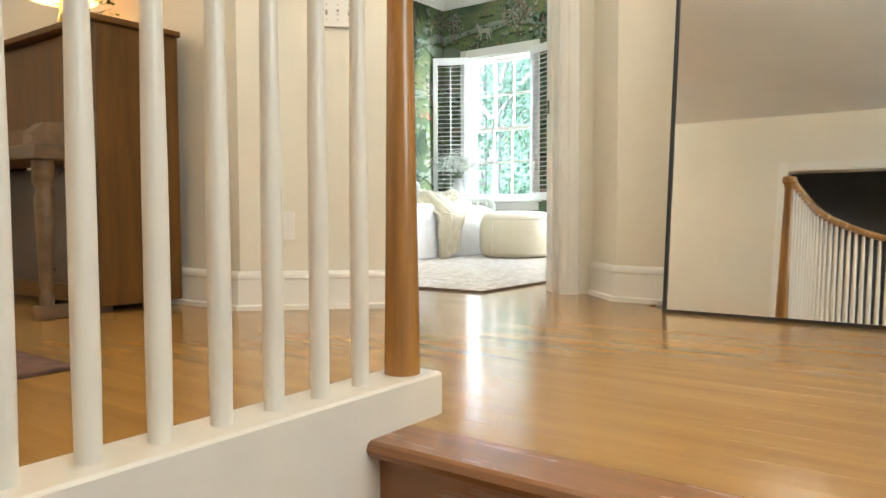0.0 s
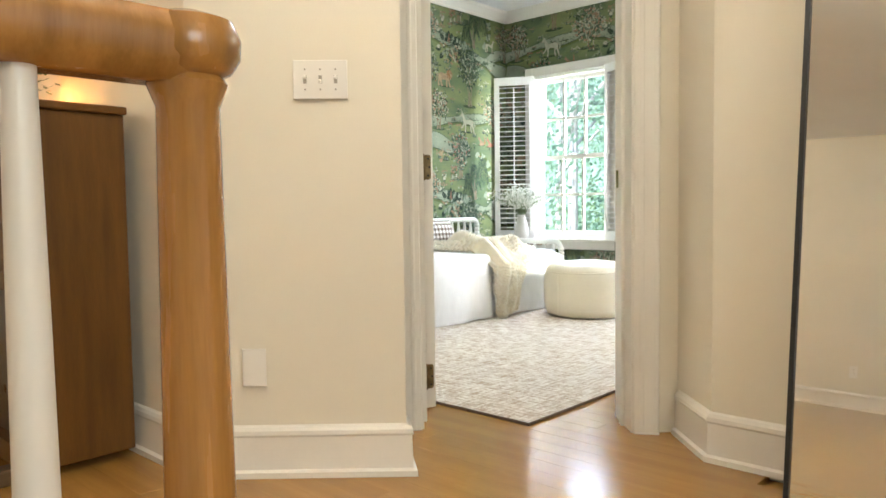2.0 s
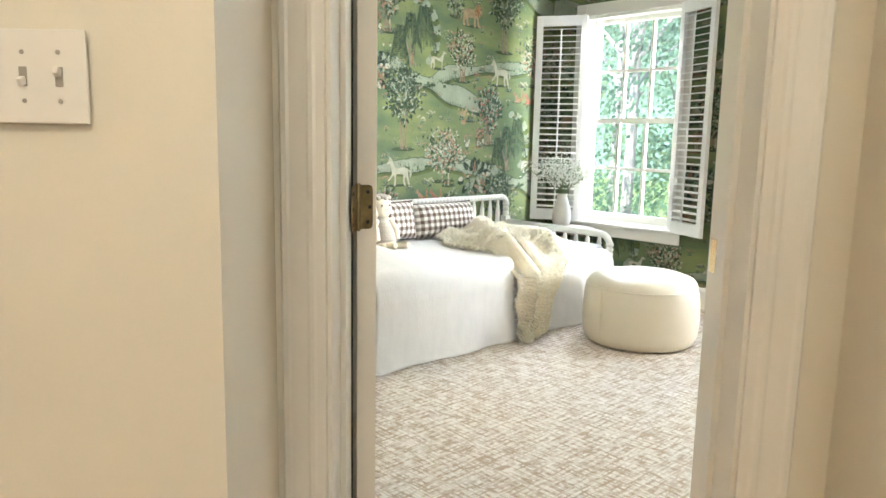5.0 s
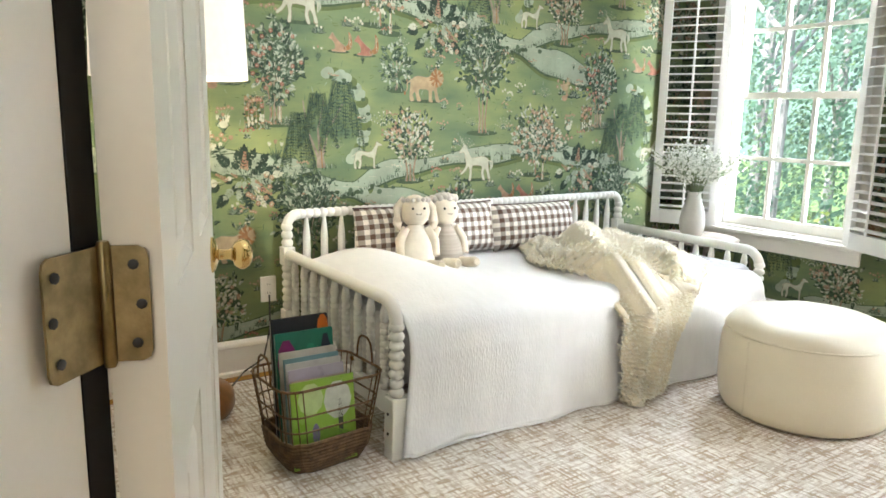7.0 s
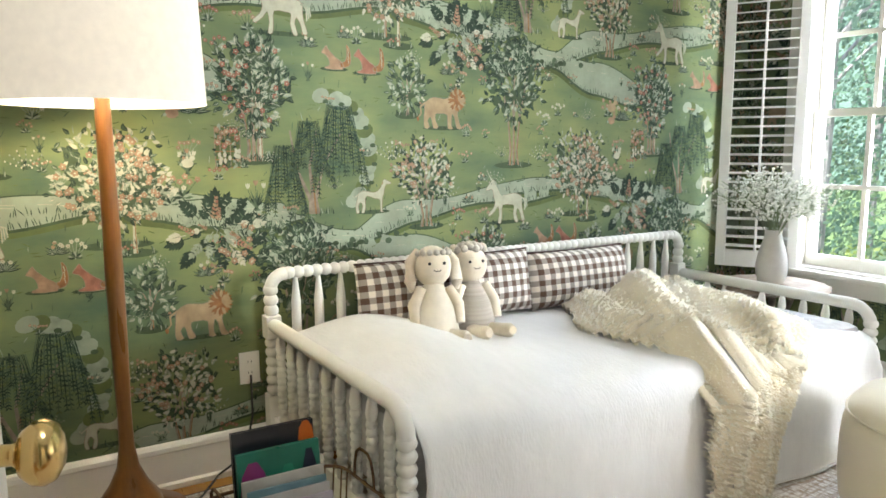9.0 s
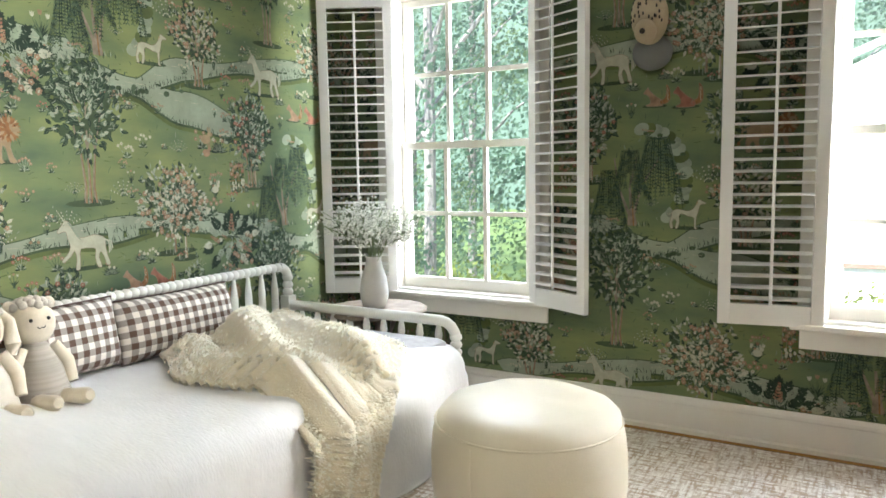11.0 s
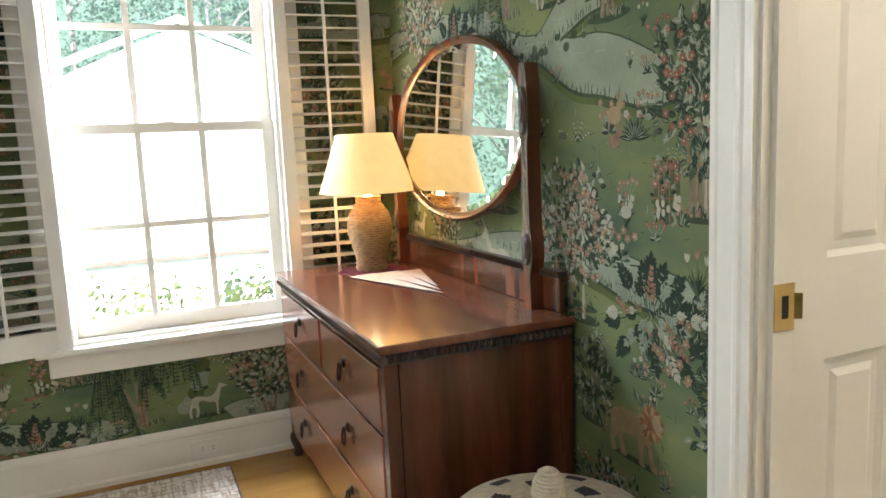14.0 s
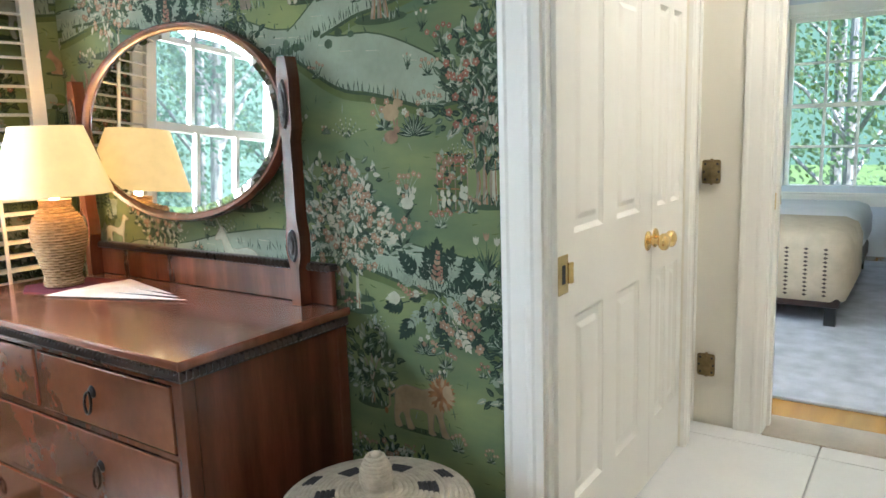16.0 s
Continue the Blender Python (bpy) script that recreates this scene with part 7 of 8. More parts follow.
class Sheet:
    """Collects flat shapes (outline, ink, layer) in wall coordinates, metres."""

    def __init__(self, seed):
        self.shapes, self.rnd = [], random.Random(seed)

    def add(self, pts, ink, layer):
        self.shapes.append((pts, ink, layer))

    def oval(self, x, z, rx, rz, ink, layer, turn=0.0, n=12):
        c, s = math.cos(turn), math.sin(turn)
        self.add([(x + c * rx * math.cos(a) - s * rz * math.sin(a), z + s * rx * math.cos(a) + c * rz * math.sin(a)) for a in [2 * math.pi * k / n for k in range(n)]], ink, layer)

    def leaf(self, x, z, a, l, w, ink, layer):
        c, s = math.cos(a), math.sin(a)
        out = [(0, 0), (0.28, 0.8), (0.62, 0.75), (1, 0), (0.62, -0.75), (0.28, -0.8)]
        self.add([(x + c * l * f - s * w * g, z + s * l * f + c * w * g) for f, g in out], ink, layer + self.rnd.random() * 0.8)

    def veined(self, x, z, a, l, w, ink, lit, layer):
        """A leaf with a lighter half, as in an engraving."""
        self.leaf(x, z, a, l, w, ink, layer)
        c, s = math.cos(a), math.sin(a)
        self.add([(x + c * l * 0.1, z + s * l * 0.1), (x + c * l * 0.4 - s * w * 0.45, z + s * l * 0.4 + c * w * 0.45), (x + c * l * 0.9, z + s * l * 0.9)], lit, layer + 0.9)

    def line(self, pts, w0, w1, ink, layer):
        n = len(pts)
        lft, rgt = [], []
        for i, (x, z) in enumerate(pts):
            ax, az = pts[max(0, i - 1)]
            bx, bz = pts[min(n - 1, i + 1)]
            d = math.hypot(bx - ax, bz - az) or 1
            w = w0 + (w1 - w0) * i / max(1, n - 1)
            nx, nz = -(bz - az) / d * w, (bx - ax) / d * w
            lft.append((x + nx, z + nz))
            rgt.append((x - nx, z - nz))
        for i in range(n - 1):
            self.add([lft[i], lft[i + 1], rgt[i + 1], rgt[i]], ink, layer)

    def bloom(self, x, z, r, ink, heart, layer=4.2):
        """A five-petalled flower."""
        a0 = self.rnd.uniform(0, 1.2)
        for q in range(5):
            a = a0 + q * 1.257
            self.oval(x + r * 0.55 * math.cos(a), z + r * 0.55 * math.sin(a), r * 0.5, r * 0.42, ink, layer + q * 0.08, a, 7)
        self.oval(x, z, r * 0.26, r * 0.26, heart, layer + 0.6, n=6)

    def grass(self, x, z, n, h, spread, inks):
        r = self.rnd
        for k in range(n):
            self.leaf(x + r.uniform(-1, 1) * spread, z + r.gauss(0, 0.003), 1.57 + r.gauss(0, 0.28), h * r.uniform(0.6, 1.15), 0.0022, inks[k % len(inks)], 2.0)

    def tree(self, x, z, h, rx, rz, inks, fruit=None, n=120, trunk=BARKI, leaf=0.024, stems=3, fruit_r=0.011):
        """Stems that fork into a crown of separate leaves with gaps between."""
        r = self.rnd
        cz = z + h - rz
        self.oval(x, z, rx * 0.7, 0.014, BANK, 1.4)
        self.grass(x, z - 0.004, 16, 0.030, rx * 0.6, (MID, DARK, PALE))
        for k in range(stems):
            o = (k - (stems - 1) / 2)
            top = (x + o * rx * 0.55, cz + rz * (0.35 - 0.15 * abs(o)))
            mid = (x + o * 0.030, z + (cz - z) * 0.55)
            self.line([(x + o * 0.022, z), (x + o * 0.016, z + h * 0.12), mid, top], 0.0075, 0.0022, trunk, 2)
            self.line([(x + o * 0.022 + 0.004, z), (x + o * 0.016 + 0.003, z + h * 0.12), (mid[0] + 0.003, mid[1])], 0.0018, 0.001, MANE, 2.3)
            for d in (-1, 1):
                self.line([mid, (mid[0] + d * rx * 0.25, cz), (mid[0] + d * rx * 0.6, cz + rz * 0.25)], 0.003, 0.001, trunk, 2.1)
        for k in range(26):
            a, q = r.uniform(0, 6.283), math.sqrt(r.random())
            self.oval(x + rx * 0.85 * q * math.cos(a), cz + rz * 0.85 * q * math.sin(a), rx * 0.17, rz * 0.14, BANK, 1.9 + k * 0.01, r.uniform(0, 3.1), 8)
        placed = []
        tries = 0
        n = int(n * 1.5)
        while len(placed) < n and tries < n * 9:
            tries += 1
            a, q = r.uniform(0, 6.283), math.sqrt(r.random())
            edge = 1 + 0.13 * math.sin(a * 5 + x * 40) + 0.07 * math.sin(a * 11)
            px, pz = x + rx * q * edge * math.cos(a), cz + rz * q * edge * math.sin(a)
            if any((px - u) ** 2 + (pz - v) ** 2 < (leaf * 0.36) ** 2 for u, v in placed):
                continue
            placed.append((px, pz))
            out = math.atan2(pz - cz + rz * 0.5, px - x) + r.gauss(0, 0.8)
            ink = inks[r.randrange(len(inks))]
            self.veined(px, pz, out, leaf * r.uniform(0.8, 1.25), leaf * 0.30, ink, MID if ink == DARK else (PALE if ink == MID else CREAM), 3)
        if fruit is not None:
            for px, pz in placed[::8]:
                self.bloom(px, pz, fruit_r, fruit, CREAM if fruit != CREAM else PEACH)

    def willow(self, x, z):
        r = self.rnd
        for k in (-1, 0, 1):
            self.line([(x - 0.015 + k * 0.014, z), (x - 0.02 + k * 0.010, z + 0.05), (x - 0.03 + k * 0.05, z + 0.17), (x + k * 0.10, z + 0.30)], 0.009, 0.003, BARKI, 2)
        self.line([(x - 0.010, z), (x - 0.014, z + 0.06), (x - 0.02, z + 0.14)], 0.003, 0.002, MANE, 2.3)
        self.grass(x, z - 0.004, 14, 0.03, 0.06, (MID, DARK, PALE))
        # lobes of hanging strands: centre, half width, crest, fall
        for cx, hw, crest, fall in ((-0.125, 0.070, 0.245, 0.21), (-0.03, 0.075, 0.33, 0.15), (0.09, 0.095, 0.385, 0.27)):
            m = int(hw * 220)
            for i in range(m):
                a = 2 * i / (m - 1) - 1
                sx = x + cx + a * hw * 0.85
                top = z + crest - 0.15 * a * a + r.gauss(0, 0.008)
                ln = fall * (0.95 - 0.30 * a * a) * r.uniform(0.72, 1.12)
                body = DARK if i % 3 else MID
                pts = [(sx + a * 0.030 * math.sin(1.57 * f), top - ln * f) for f in (0, 0.3, 0.65, 1.0)]
                self.line([(x + cx + a * 0.01, z + crest - 0.01), (x + cx + a * hw * 0.5, z + crest + 0.004), pts[0]], 0.0016, 0.0012, body, 3)
                self.line(pts, 0.0026, 0.0014, body, 3 + r.random() * 0.5)
                for f in range(1, 15):
                    t = f / 14
                    lx, lz = sx + a * 0.030 * math.sin(1.57 * t), top - ln * t
                    for d in (-1, 1):
                        self.leaf(lx, lz, -1.57 + d * 0.75, 0.0135, 0.0026, (DARK, MID, HILL, MID, DARK)[(i + f) % 5], 3.3)

    def sprig(self, x, z, a, ln, ink, leaf, layer):
        """A compound leaf: paired leaflets on a stalk."""
        self.line([(x, z), (x + math.cos(a) * ln, z + math.sin(a) * ln)], 0.0016, 0.0008, ink, layer)
        for f in range(1, 5):
            t = 0.18 + 0.2 * f
            for d in (-1, 1):
                self.leaf(x + math.cos(a) * ln * t, z + math.sin(a) * ln * t, a + d * 0.75, leaf * (1.1 - 0.12 * f), leaf * 0.21, ink, layer + 0.2)
        self.leaf(x + math.cos(a) * ln, z + math.sin(a) * ln, a, leaf * 0.8, leaf * 0.24, ink, layer + 0.2)

    def candle(self, x, z, a, ln):
        for f in range(6):
            t = f / 5
            for d in (-1, 1):
                self.leaf(x + math.cos(a) * ln * t, z + math.sin(a) * ln * t, a + d * (0.9 - 0.5 * t), ln * 0.30 * (1.1 - 0.5 * t), ln * 0.085, PEACH if (f + d) % 3 else RED, 4.6)

    def spray(self, x, z, s):
        """The large nosegay of dark and cream compound leaves with coral flower heads."""
        k = s / 0.15
        for a, d, ln in ((1.75, 0.02, 0.070), (1.15, 0.03, 0.075), (0.75, 0.055, 0.065), (2.35, 0.05, 0.065), (0.25, 0.075, 0.055), (-0.75, 0.085, 0.075), (-1.35, 0.035, 0.075), (3.45, 0.075, 0.055), (4.0, 0.075, 0.060), (1.5, 0.055, 0.060), (0.5, 0.02, 0.07), (-0.3, 0.10, 0.05)):
            self.sprig(x + k * d * math.cos(a), z + k * d * 0.85 * math.sin(a), a, k * ln, DARK, k * 0.036, 3.0)
        for a, d, ln in ((2.75, 0.045, 0.055), (-2.3, 0.040, 0.06), (-0.15, 0.040, 0.065), (-0.95, 0.075, 0.065), (0.9, 0.050, 0.05), (-1.8, 0.020, 0.055), (3.3, 0.085, 0.04), (0.1, 0.105, 0.045), (-0.6, 0.02, 0.05)):
            self.sprig(x + k * d * math.cos(a), z + k * d * 0.85 * math.sin(a), a, k * ln, CREAM if d > 0.07 else PALE, k * 0.026, 3.7)
        self.candle(x + k * 0.004, z + k * 0.035, 1.45, k * 0.060)
        self.candle(x - k * 0.060, z - k * 0.008, 2.6, k * 0.045)
        self.candle(x + k * 0.062, z - k * 0.035, -0.55, k * 0.055)

    def shrub(self, x, z, w, h, n, fruit=None):
        """A low bush of dark veined leaves with pale edges."""
        r = self.rnd
        for i in range(n):
            a, q = r.uniform(0, math.pi), math.sqrt(r.random())
            self.veined(x + w * q * math.cos(a), z + h * q * math.sin(a), math.atan2(q * math.sin(a) + 0.2, q * math.cos(a)) + r.gauss(0, 0.5), 0.030 * r.uniform(0.8, 1.2), 0.0085, (DARK, DARK, MID)[i % 3], (MID, PALE, PALE)[i % 3], 3)
        for i in range(n // 7 if fruit is not None else 0):
            a, q = r.uniform(0.2, 2.9), math.sqrt(r.random())
            self.bloom(x + w * q * math.cos(a), z + h * q * math.sin(a), 0.012, fruit, CREAM)

    def tuft(self, x, z, s, kind=None):
        """A flowering plant: tulips, daisies, bells or a leaf rosette."""
        r = self.rnd
        kind = r.randrange(6) if kind is None else kind
        if kind == 0:
            for k in range(8):
                a = 1.57 + (k - 3.5) * 0.22
                self.leaf(x + (k - 3.5) * s * 0.05, z, a, s * r.uniform(0.6, 0.95), s * 0.055, (DARK, MID)[k % 2], 2.4)
            for k in (-1, 0, 1):
                fx, fz = x + k * s * 0.33, z + s * (1.05 - 0.12 * abs(k))
                self.line([(x, z), (fx, fz)], 0.0012, 0.0009, MID, 2.3)
                for d in (-0.35, 0, 0.35):
                    self.leaf(fx, fz, 1.57 + d, s * 0.26, s * 0.055, CREAM if k else PEACH, 3.3)
        elif kind in (1, 2):
            for k in range(9):
                self.leaf(x, z + s * 0.05, math.pi * k / 8, s * 0.42, s * 0.07, (MID, PALE, DARK)[k % 3], 2.4)
            ink = (PEACH, RED, CREAM, PEACH)[r.randrange(4)]
            for k in range(6):
                a = 1.57 + (k - 2.5) * 0.27
                ln = s * r.uniform(0.65, 1.1)
                fx, fz = x + math.cos(a) * ln, z + math.sin(a) * ln
                self.line([(x, z), (fx, fz)], 0.0011, 0.0008, PALE if kind == 1 else MID, 2.3)
                self.bloom(fx, fz, s * 0.125, ink, CREAM if ink != CREAM else LION, 3.3)
        elif kind == 3:
            for k in range(7):
                a = 1.57 + (k - 3) * 0.38
                for f in range(4):
                    t = (f + 1) / 4
                    fx, fz = x + math.cos(a) * s * t, z + math.sin(a) * s * t
                    self.oval(fx, fz, s * 0.045, s * 0.06, (CREAM, PALE)[k % 2], 3.2, n=6)
                self.line([(x, z), (x + math.cos(a) * s, z + math.sin(a) * s)], 0.001, 0.0007, MID, 2.3)
            self.grass(x, z, 8, s * 0.5, s * 0.2, (DARK, MID))
        elif kind == 4:
            for k in range(11):
                a = math.pi * (k + 0.5) / 11
                self.veined(x, z, a, s * r.uniform(0.55, 0.8), s * 0.08, (DARK, MID)[k % 2], PALE, 2.4)
            for k in range(4):
                self.bloom(x + r.gauss(0, s * 0.22), z + s * r.uniform(0.35, 0.75), s * 0.11, (PEACH, CREAM)[k % 2], LION, 3.6)
        else:
            self.grass(x, z, 11, s * 0.7, s * 0.25, (DARK, MID, DARK, PALE))

    def figure(self, pts, x, z, s, face, ink, layer):
        """A closed outline, rounded, with a thin dark edge. pts in units of the length, feet at 0."""
        fine = []
        n = len(pts)
        for i in range(n):
            p0, p1, p2, p3 = pts[i - 1], pts[i], pts[(i + 1) % n], pts[(i + 2) % n]
            for t in (0.0, 0.5):
                fine.append(tuple(0.5 * (2 * b + (c - a) * t + (2 * a - 5 * b + 4 * c - d) * t * t + (3 * b - a - 3 * c + d) * t ** 3) for a, b, c, d in zip(p0, p1, p2, p3)))
        out = [(x + face * a * s, z + b * s) for a, b in fine]
        self.add(out, ink, layer)
        self.line(out + out[:1], 0.0011, 0.0011, BARKI, layer + 0.4)

    def beast(self, x, z, s, ink, kind, face=1):
        """A stepping animal; s is its length, face 1 looks right, z at its feet."""
        f = face
        o = lambda a, b, rx, rz, i=ink, l=5.2, t=0.0, n=14: self.oval(x + f * a * s, z + b * s, rx * s, rz * s, i, l, t * f, n)
        bar = lambda pts, w0, w1, i=ink, l=5.0: self.line([(x + f * a * s, z + b * s) for a, b in pts], w0 * s, w1 * s, i, l)
        self.oval(x, z, s * 0.5, 0.008, BANK, 1.5)
        self.grass(x, z - 0.006, 9, 0.022, s * 0.4, (MID, DARK))
        if kind == "lion":
            bar([(-0.42, 0.50), (-0.54, 0.42), (-0.53, 0.28), (-0.60, 0.20)], 0.020, 0.012)
            o(-0.60, 0.18, 0.030, 0.045, MANE)
            self.figure([(-0.43, 0.50), (-0.25, 0.60), (0.0, 0.57), (0.18, 0.62), (0.30, 0.60), (0.33, 0.40), (0.31, 0.26), (0.37, 0.06), (0.42, 0.0), (0.29, 0.0), (0.24, 0.22), (0.18, 0.28), (0.16, 0.06), (0.20, 0.0), (0.08, 0.0), (0.07, 0.26), (-0.10, 0.29), (-0.21, 0.27), (-0.20, 0.14), (-0.14, 0.02), (-0.25, 0.0), (-0.29, 0.15), (-0.33, 0.22), (-0.39, 0.14), (-0.34, 0.02), (-0.45, 0.0), (-0.47, 0.17), (-0.45, 0.34)], x, z, s, f, ink, 4.8)
            for k in range(26):
                a = k * 0.2417
                self.leaf(x + f * 0.30 * s + math.cos(a) * 0.07 * s, z + 0.56 * s + math.sin(a) * 0.09 * s, a, 0.15 * s, 0.035 * s, MANE if k % 3 else LION, 5.5)
            o(0.31, 0.57, 0.12, 0.15, MANE, 5.7)
            o(0.39, 0.60, 0.075, 0.095, ink, 6.4)
            o(0.45, 0.555, 0.045, 0.042, ink, 6.5)
            o(0.41, 0.62, 0.012, 0.012, DARK, 6.7, n=6)
        elif kind == "unicorn":
            for k in range(5):
                bar([(-0.40, 0.52), (-0.50 - 0.015 * k, 0.46), (-0.50 - 0.02 * k, 0.24 + 0.02 * k)], 0.014, 0.008, PALE if k % 2 else ink, 5.0)
            self.figure([(-0.38, 0.57), (-0.20, 0.62), (0.0, 0.58), (0.12, 0.61), (0.21, 0.74), (0.29, 0.89), (0.36, 0.91), (0.41, 0.85), (0.51, 0.73), (0.49, 0.69), (0.41, 0.71), (0.35, 0.70), (0.32, 0.57), (0.28, 0.43), (0.34, 0.30), (0.45, 0.20), (0.42, 0.15), (0.28, 0.25), (0.20, 0.35), (0.17, 0.17), (0.20, 0.0), (0.12, 0.0), (0.10, 0.18), (0.08, 0.37), (-0.12, 0.37), (-0.22, 0.34), (-0.20, 0.18), (-0.25, 0.0), (-0.33, 0.0), (-0.28, 0.18), (-0.32, 0.29), (-0.39, 0.17), (-0.43, 0.02), (-0.51, 0.03), (-0.46, 0.20), (-0.43, 0.36), (-0.43, 0.50)], x, z, s, f, ink, 4.8)
            bar([(0.36, 0.89), (0.50, 1.12)], 0.012, 0.003, ink, 5.4)
            for k in range(6):
                bar([(0.30 - 0.03 * k, 0.88 - 0.05 * k), (0.22 - 0.03 * k, 0.80 - 0.05 * k)], 0.014, 0.006, PALE, 5.6)
            o(0.38, 0.83, 0.010, 0.010, DARK, 6.0, n=6)
        elif kind == "fox":
            self.figure([(-0.30, 0.0), (0.28, 0.0), (0.30, 0.06), (0.16, 0.12), (0.20, 0.34), (0.32, 0.46), (0.44, 0.50), (0.36, 0.62), (0.26, 0.74), (0.20, 0.62), (0.08, 0.50), (-0.10, 0.34), (-0.28, 0.22)], x, z, s, f, ink, 4.8)
            self.figure([(-0.24, 0.06), (-0.50, 0.10), (-0.60, 0.30), (-0.56, 0.66), (-0.44, 0.80), (-0.46, 0.48), (-0.38, 0.26), (-0.22, 0.20)], x, z, s, f, MANE if ink != MANE else ink, 4.7)
            for k in range(9):
                o(-0.52 + 0.012 * (k % 3), 0.22 + 0.055 * k, 0.020, 0.020, CREAM, 5.4, n=6)
        else:
            bar([(-0.42, 0.48), (-0.54, 0.38), (-0.58, 0.44)], 0.014, 0.007)
            self.figure([(-0.42, 0.50), (-0.25, 0.56), (0.0, 0.51), (0.14, 0.55), (0.24, 0.67), (0.29, 0.80), (0.35, 0.85), (0.40, 0.82), (0.52, 0.76), (0.51, 0.72), (0.39, 0.71), (0.34, 0.60), (0.31, 0.45), (0.27, 0.34), (0.26, 0.02), (0.30, 0.0), (0.21, 0.0), (0.20, 0.31), (0.05, 0.35), (-0.17, 0.43), (-0.23, 0.33), (-0.22, 0.18), (-0.26, 0.0), (-0.34, 0.0), (-0.30, 0.18), (-0.37, 0.27), (-0.43, 0.16), (-0.40, 0.0), (-0.48, 0.0), (-0.50, 0.18), (-0.45, 0.36)], x, z, s, f, ink, 4.8)
            bar([(0.30, 0.79), (0.26, 0.70)], 0.022, 0.014, LION, 5.6)

    def rabbit(self, x, z, s, ink=CREAM):
        self.oval(x, z + s * 0.30, s * 0.36, s * 0.28, ink, 4.8)
        self.oval(x + s * 0.30, z + s * 0.60, s * 0.17, s * 0.15, ink, 5.0)
        for d in (0.0, 0.10):
            self.leaf(x + s * (0.22 + d), z + s * 0.70, 1.75 - d * 3, s * 0.38, s * 0.06, ink, 5.1)
        self.oval(x - s * 0.36, z + s * 0.22, s * 0.10, s * 0.10, PALE, 5.2, n=8)

    def hedge(self, x, z, w, h):
        """A square rose trellis."""
        r = self.rnd
        self.add([(x - w / 2, z), (x + w / 2, z), (x + w / 2, z + h), (x - w / 2, z + h)], HILL, 1.8)
        for k in range(6):
            t = k / 5
            self.line([(x - w / 2 + w * t, z), (x - w / 2 + w * t, z + h)], 0.0013, 0.0013, BARKI, 2.4)
            self.line([(x - w / 2, z + h * t), (x + w / 2, z + h * t)], 0.0013, 0.0013, MANE, 2.5)
        for k in range(46):
            self.leaf(x + r.uniform(-0.5, 0.5) * w, z + r.uniform(0, 1) * h, r.uniform(0, 6.28), 0.017, 0.005, (DARK, PALE, MID)[k % 3], 3.0)
        for k in range(11):
            self.bloom(x + r.uniform(-0.45, 0.45) * w, z + h * r.uniform(0.5, 1.0), 0.010, RED if k % 2 else PEACH, CREAM)
        for k in range(12):
            self.oval(x + r.uniform(-0.35, 0.45) * w, z + h * r.uniform(0.12, 0.5), 0.006, 0.009, CREAM, 4.0, n=7)
        self.grass(x, z, 22, 0.045, w * 0.55, (DARK, MID, PALE))

    def stream(self, pts, w):
        fine = []
        for i in range(len(pts) - 1):
            for k in range(10):
                t = k / 10
                a, b = pts[i], pts[i + 1]
                t2 = t * t * (3 - 2 * t)
                fine.append((a[0] + (b[0] - a[0]) * t, a[1] + (b[1] - a[1]) * t2))
        fine.append(pts[-1])
        n = len(fine)
        r = self.rnd
        prev = None
        for i, (x, z) in enumerate(fine):
            ax, az = fine[max(0, i - 1)]
            bx, bz = fine[min(n - 1, i + 1)]
            d = math.hypot(bx - ax, bz - az) or 1
            nx, nz = -(bz - az) / d, (bx - ax) / d
            if nz < 0 and abs(bx - ax) > abs(bz - az):
                nx, nz = -nx, -nz
            ww = w * (0.78 + 0.28 * math.sin(i * 0.35 + z * 9)) * min(1, i / 4 + 0.1, (n - 1 - i) / 4 + 0.1)
            at = lambda k, x=x, z=z, nx=nx, nz=nz: (x + nx * k, z + nz * k)
            if prev:
                pat, pw = prev
                self.add([pat(-pw), at(-ww), at(ww), pat(pw)], STREAM, 1.0 + 0.002 * i)
                for lo, hi, ink, lay in ((0.0, 0.009, BANK, 0.7), (0.009, 0.026, HILL, 0.5)):
                    self.add([pat(-pw - hi), at(-ww - hi), at(-ww - lo), pat(-pw - lo)], ink, lay)
                self.add([pat(pw), at(ww), at(ww + 0.004), pat(pw + 0.004)], BANK, 0.7)
                for k in range(3):
                    gx, gz = at(-ww - 0.004)
                    self.leaf(gx - 0.008 * k, gz, 1.57 + r.gauss(0, 0.3), r.uniform(0.018, 0.038), 0.0018, (DARK, MID, DARK)[k], 2)
                if i % 3 == 0:
                    self.leaf(*at(ww), 1.57 + r.gauss(0, 0.4), 0.020, 0.003, MID, 2)
                    self.line([at(0.4 * ww), (at(0.4 * ww)[0] + 0.04, at(0.4 * ww)[1] - 0.002)], 0.0010, 0.0006, CREAM, 1.4)
            prev = (at, ww)

    def pads(self, x, z, n, w):
        r = self.rnd
        for k in range(n):
            self.oval(x + w * (k / (n - 1) - 0.5) + r.gauss(0, 0.008), z + r.uniform(-0.022, 0.022), r.uniform(0.011, 0.017), r.uniform(0.008, 0.012), (MID, BANK)[k % 2], 1.5 + 0.02 * k)


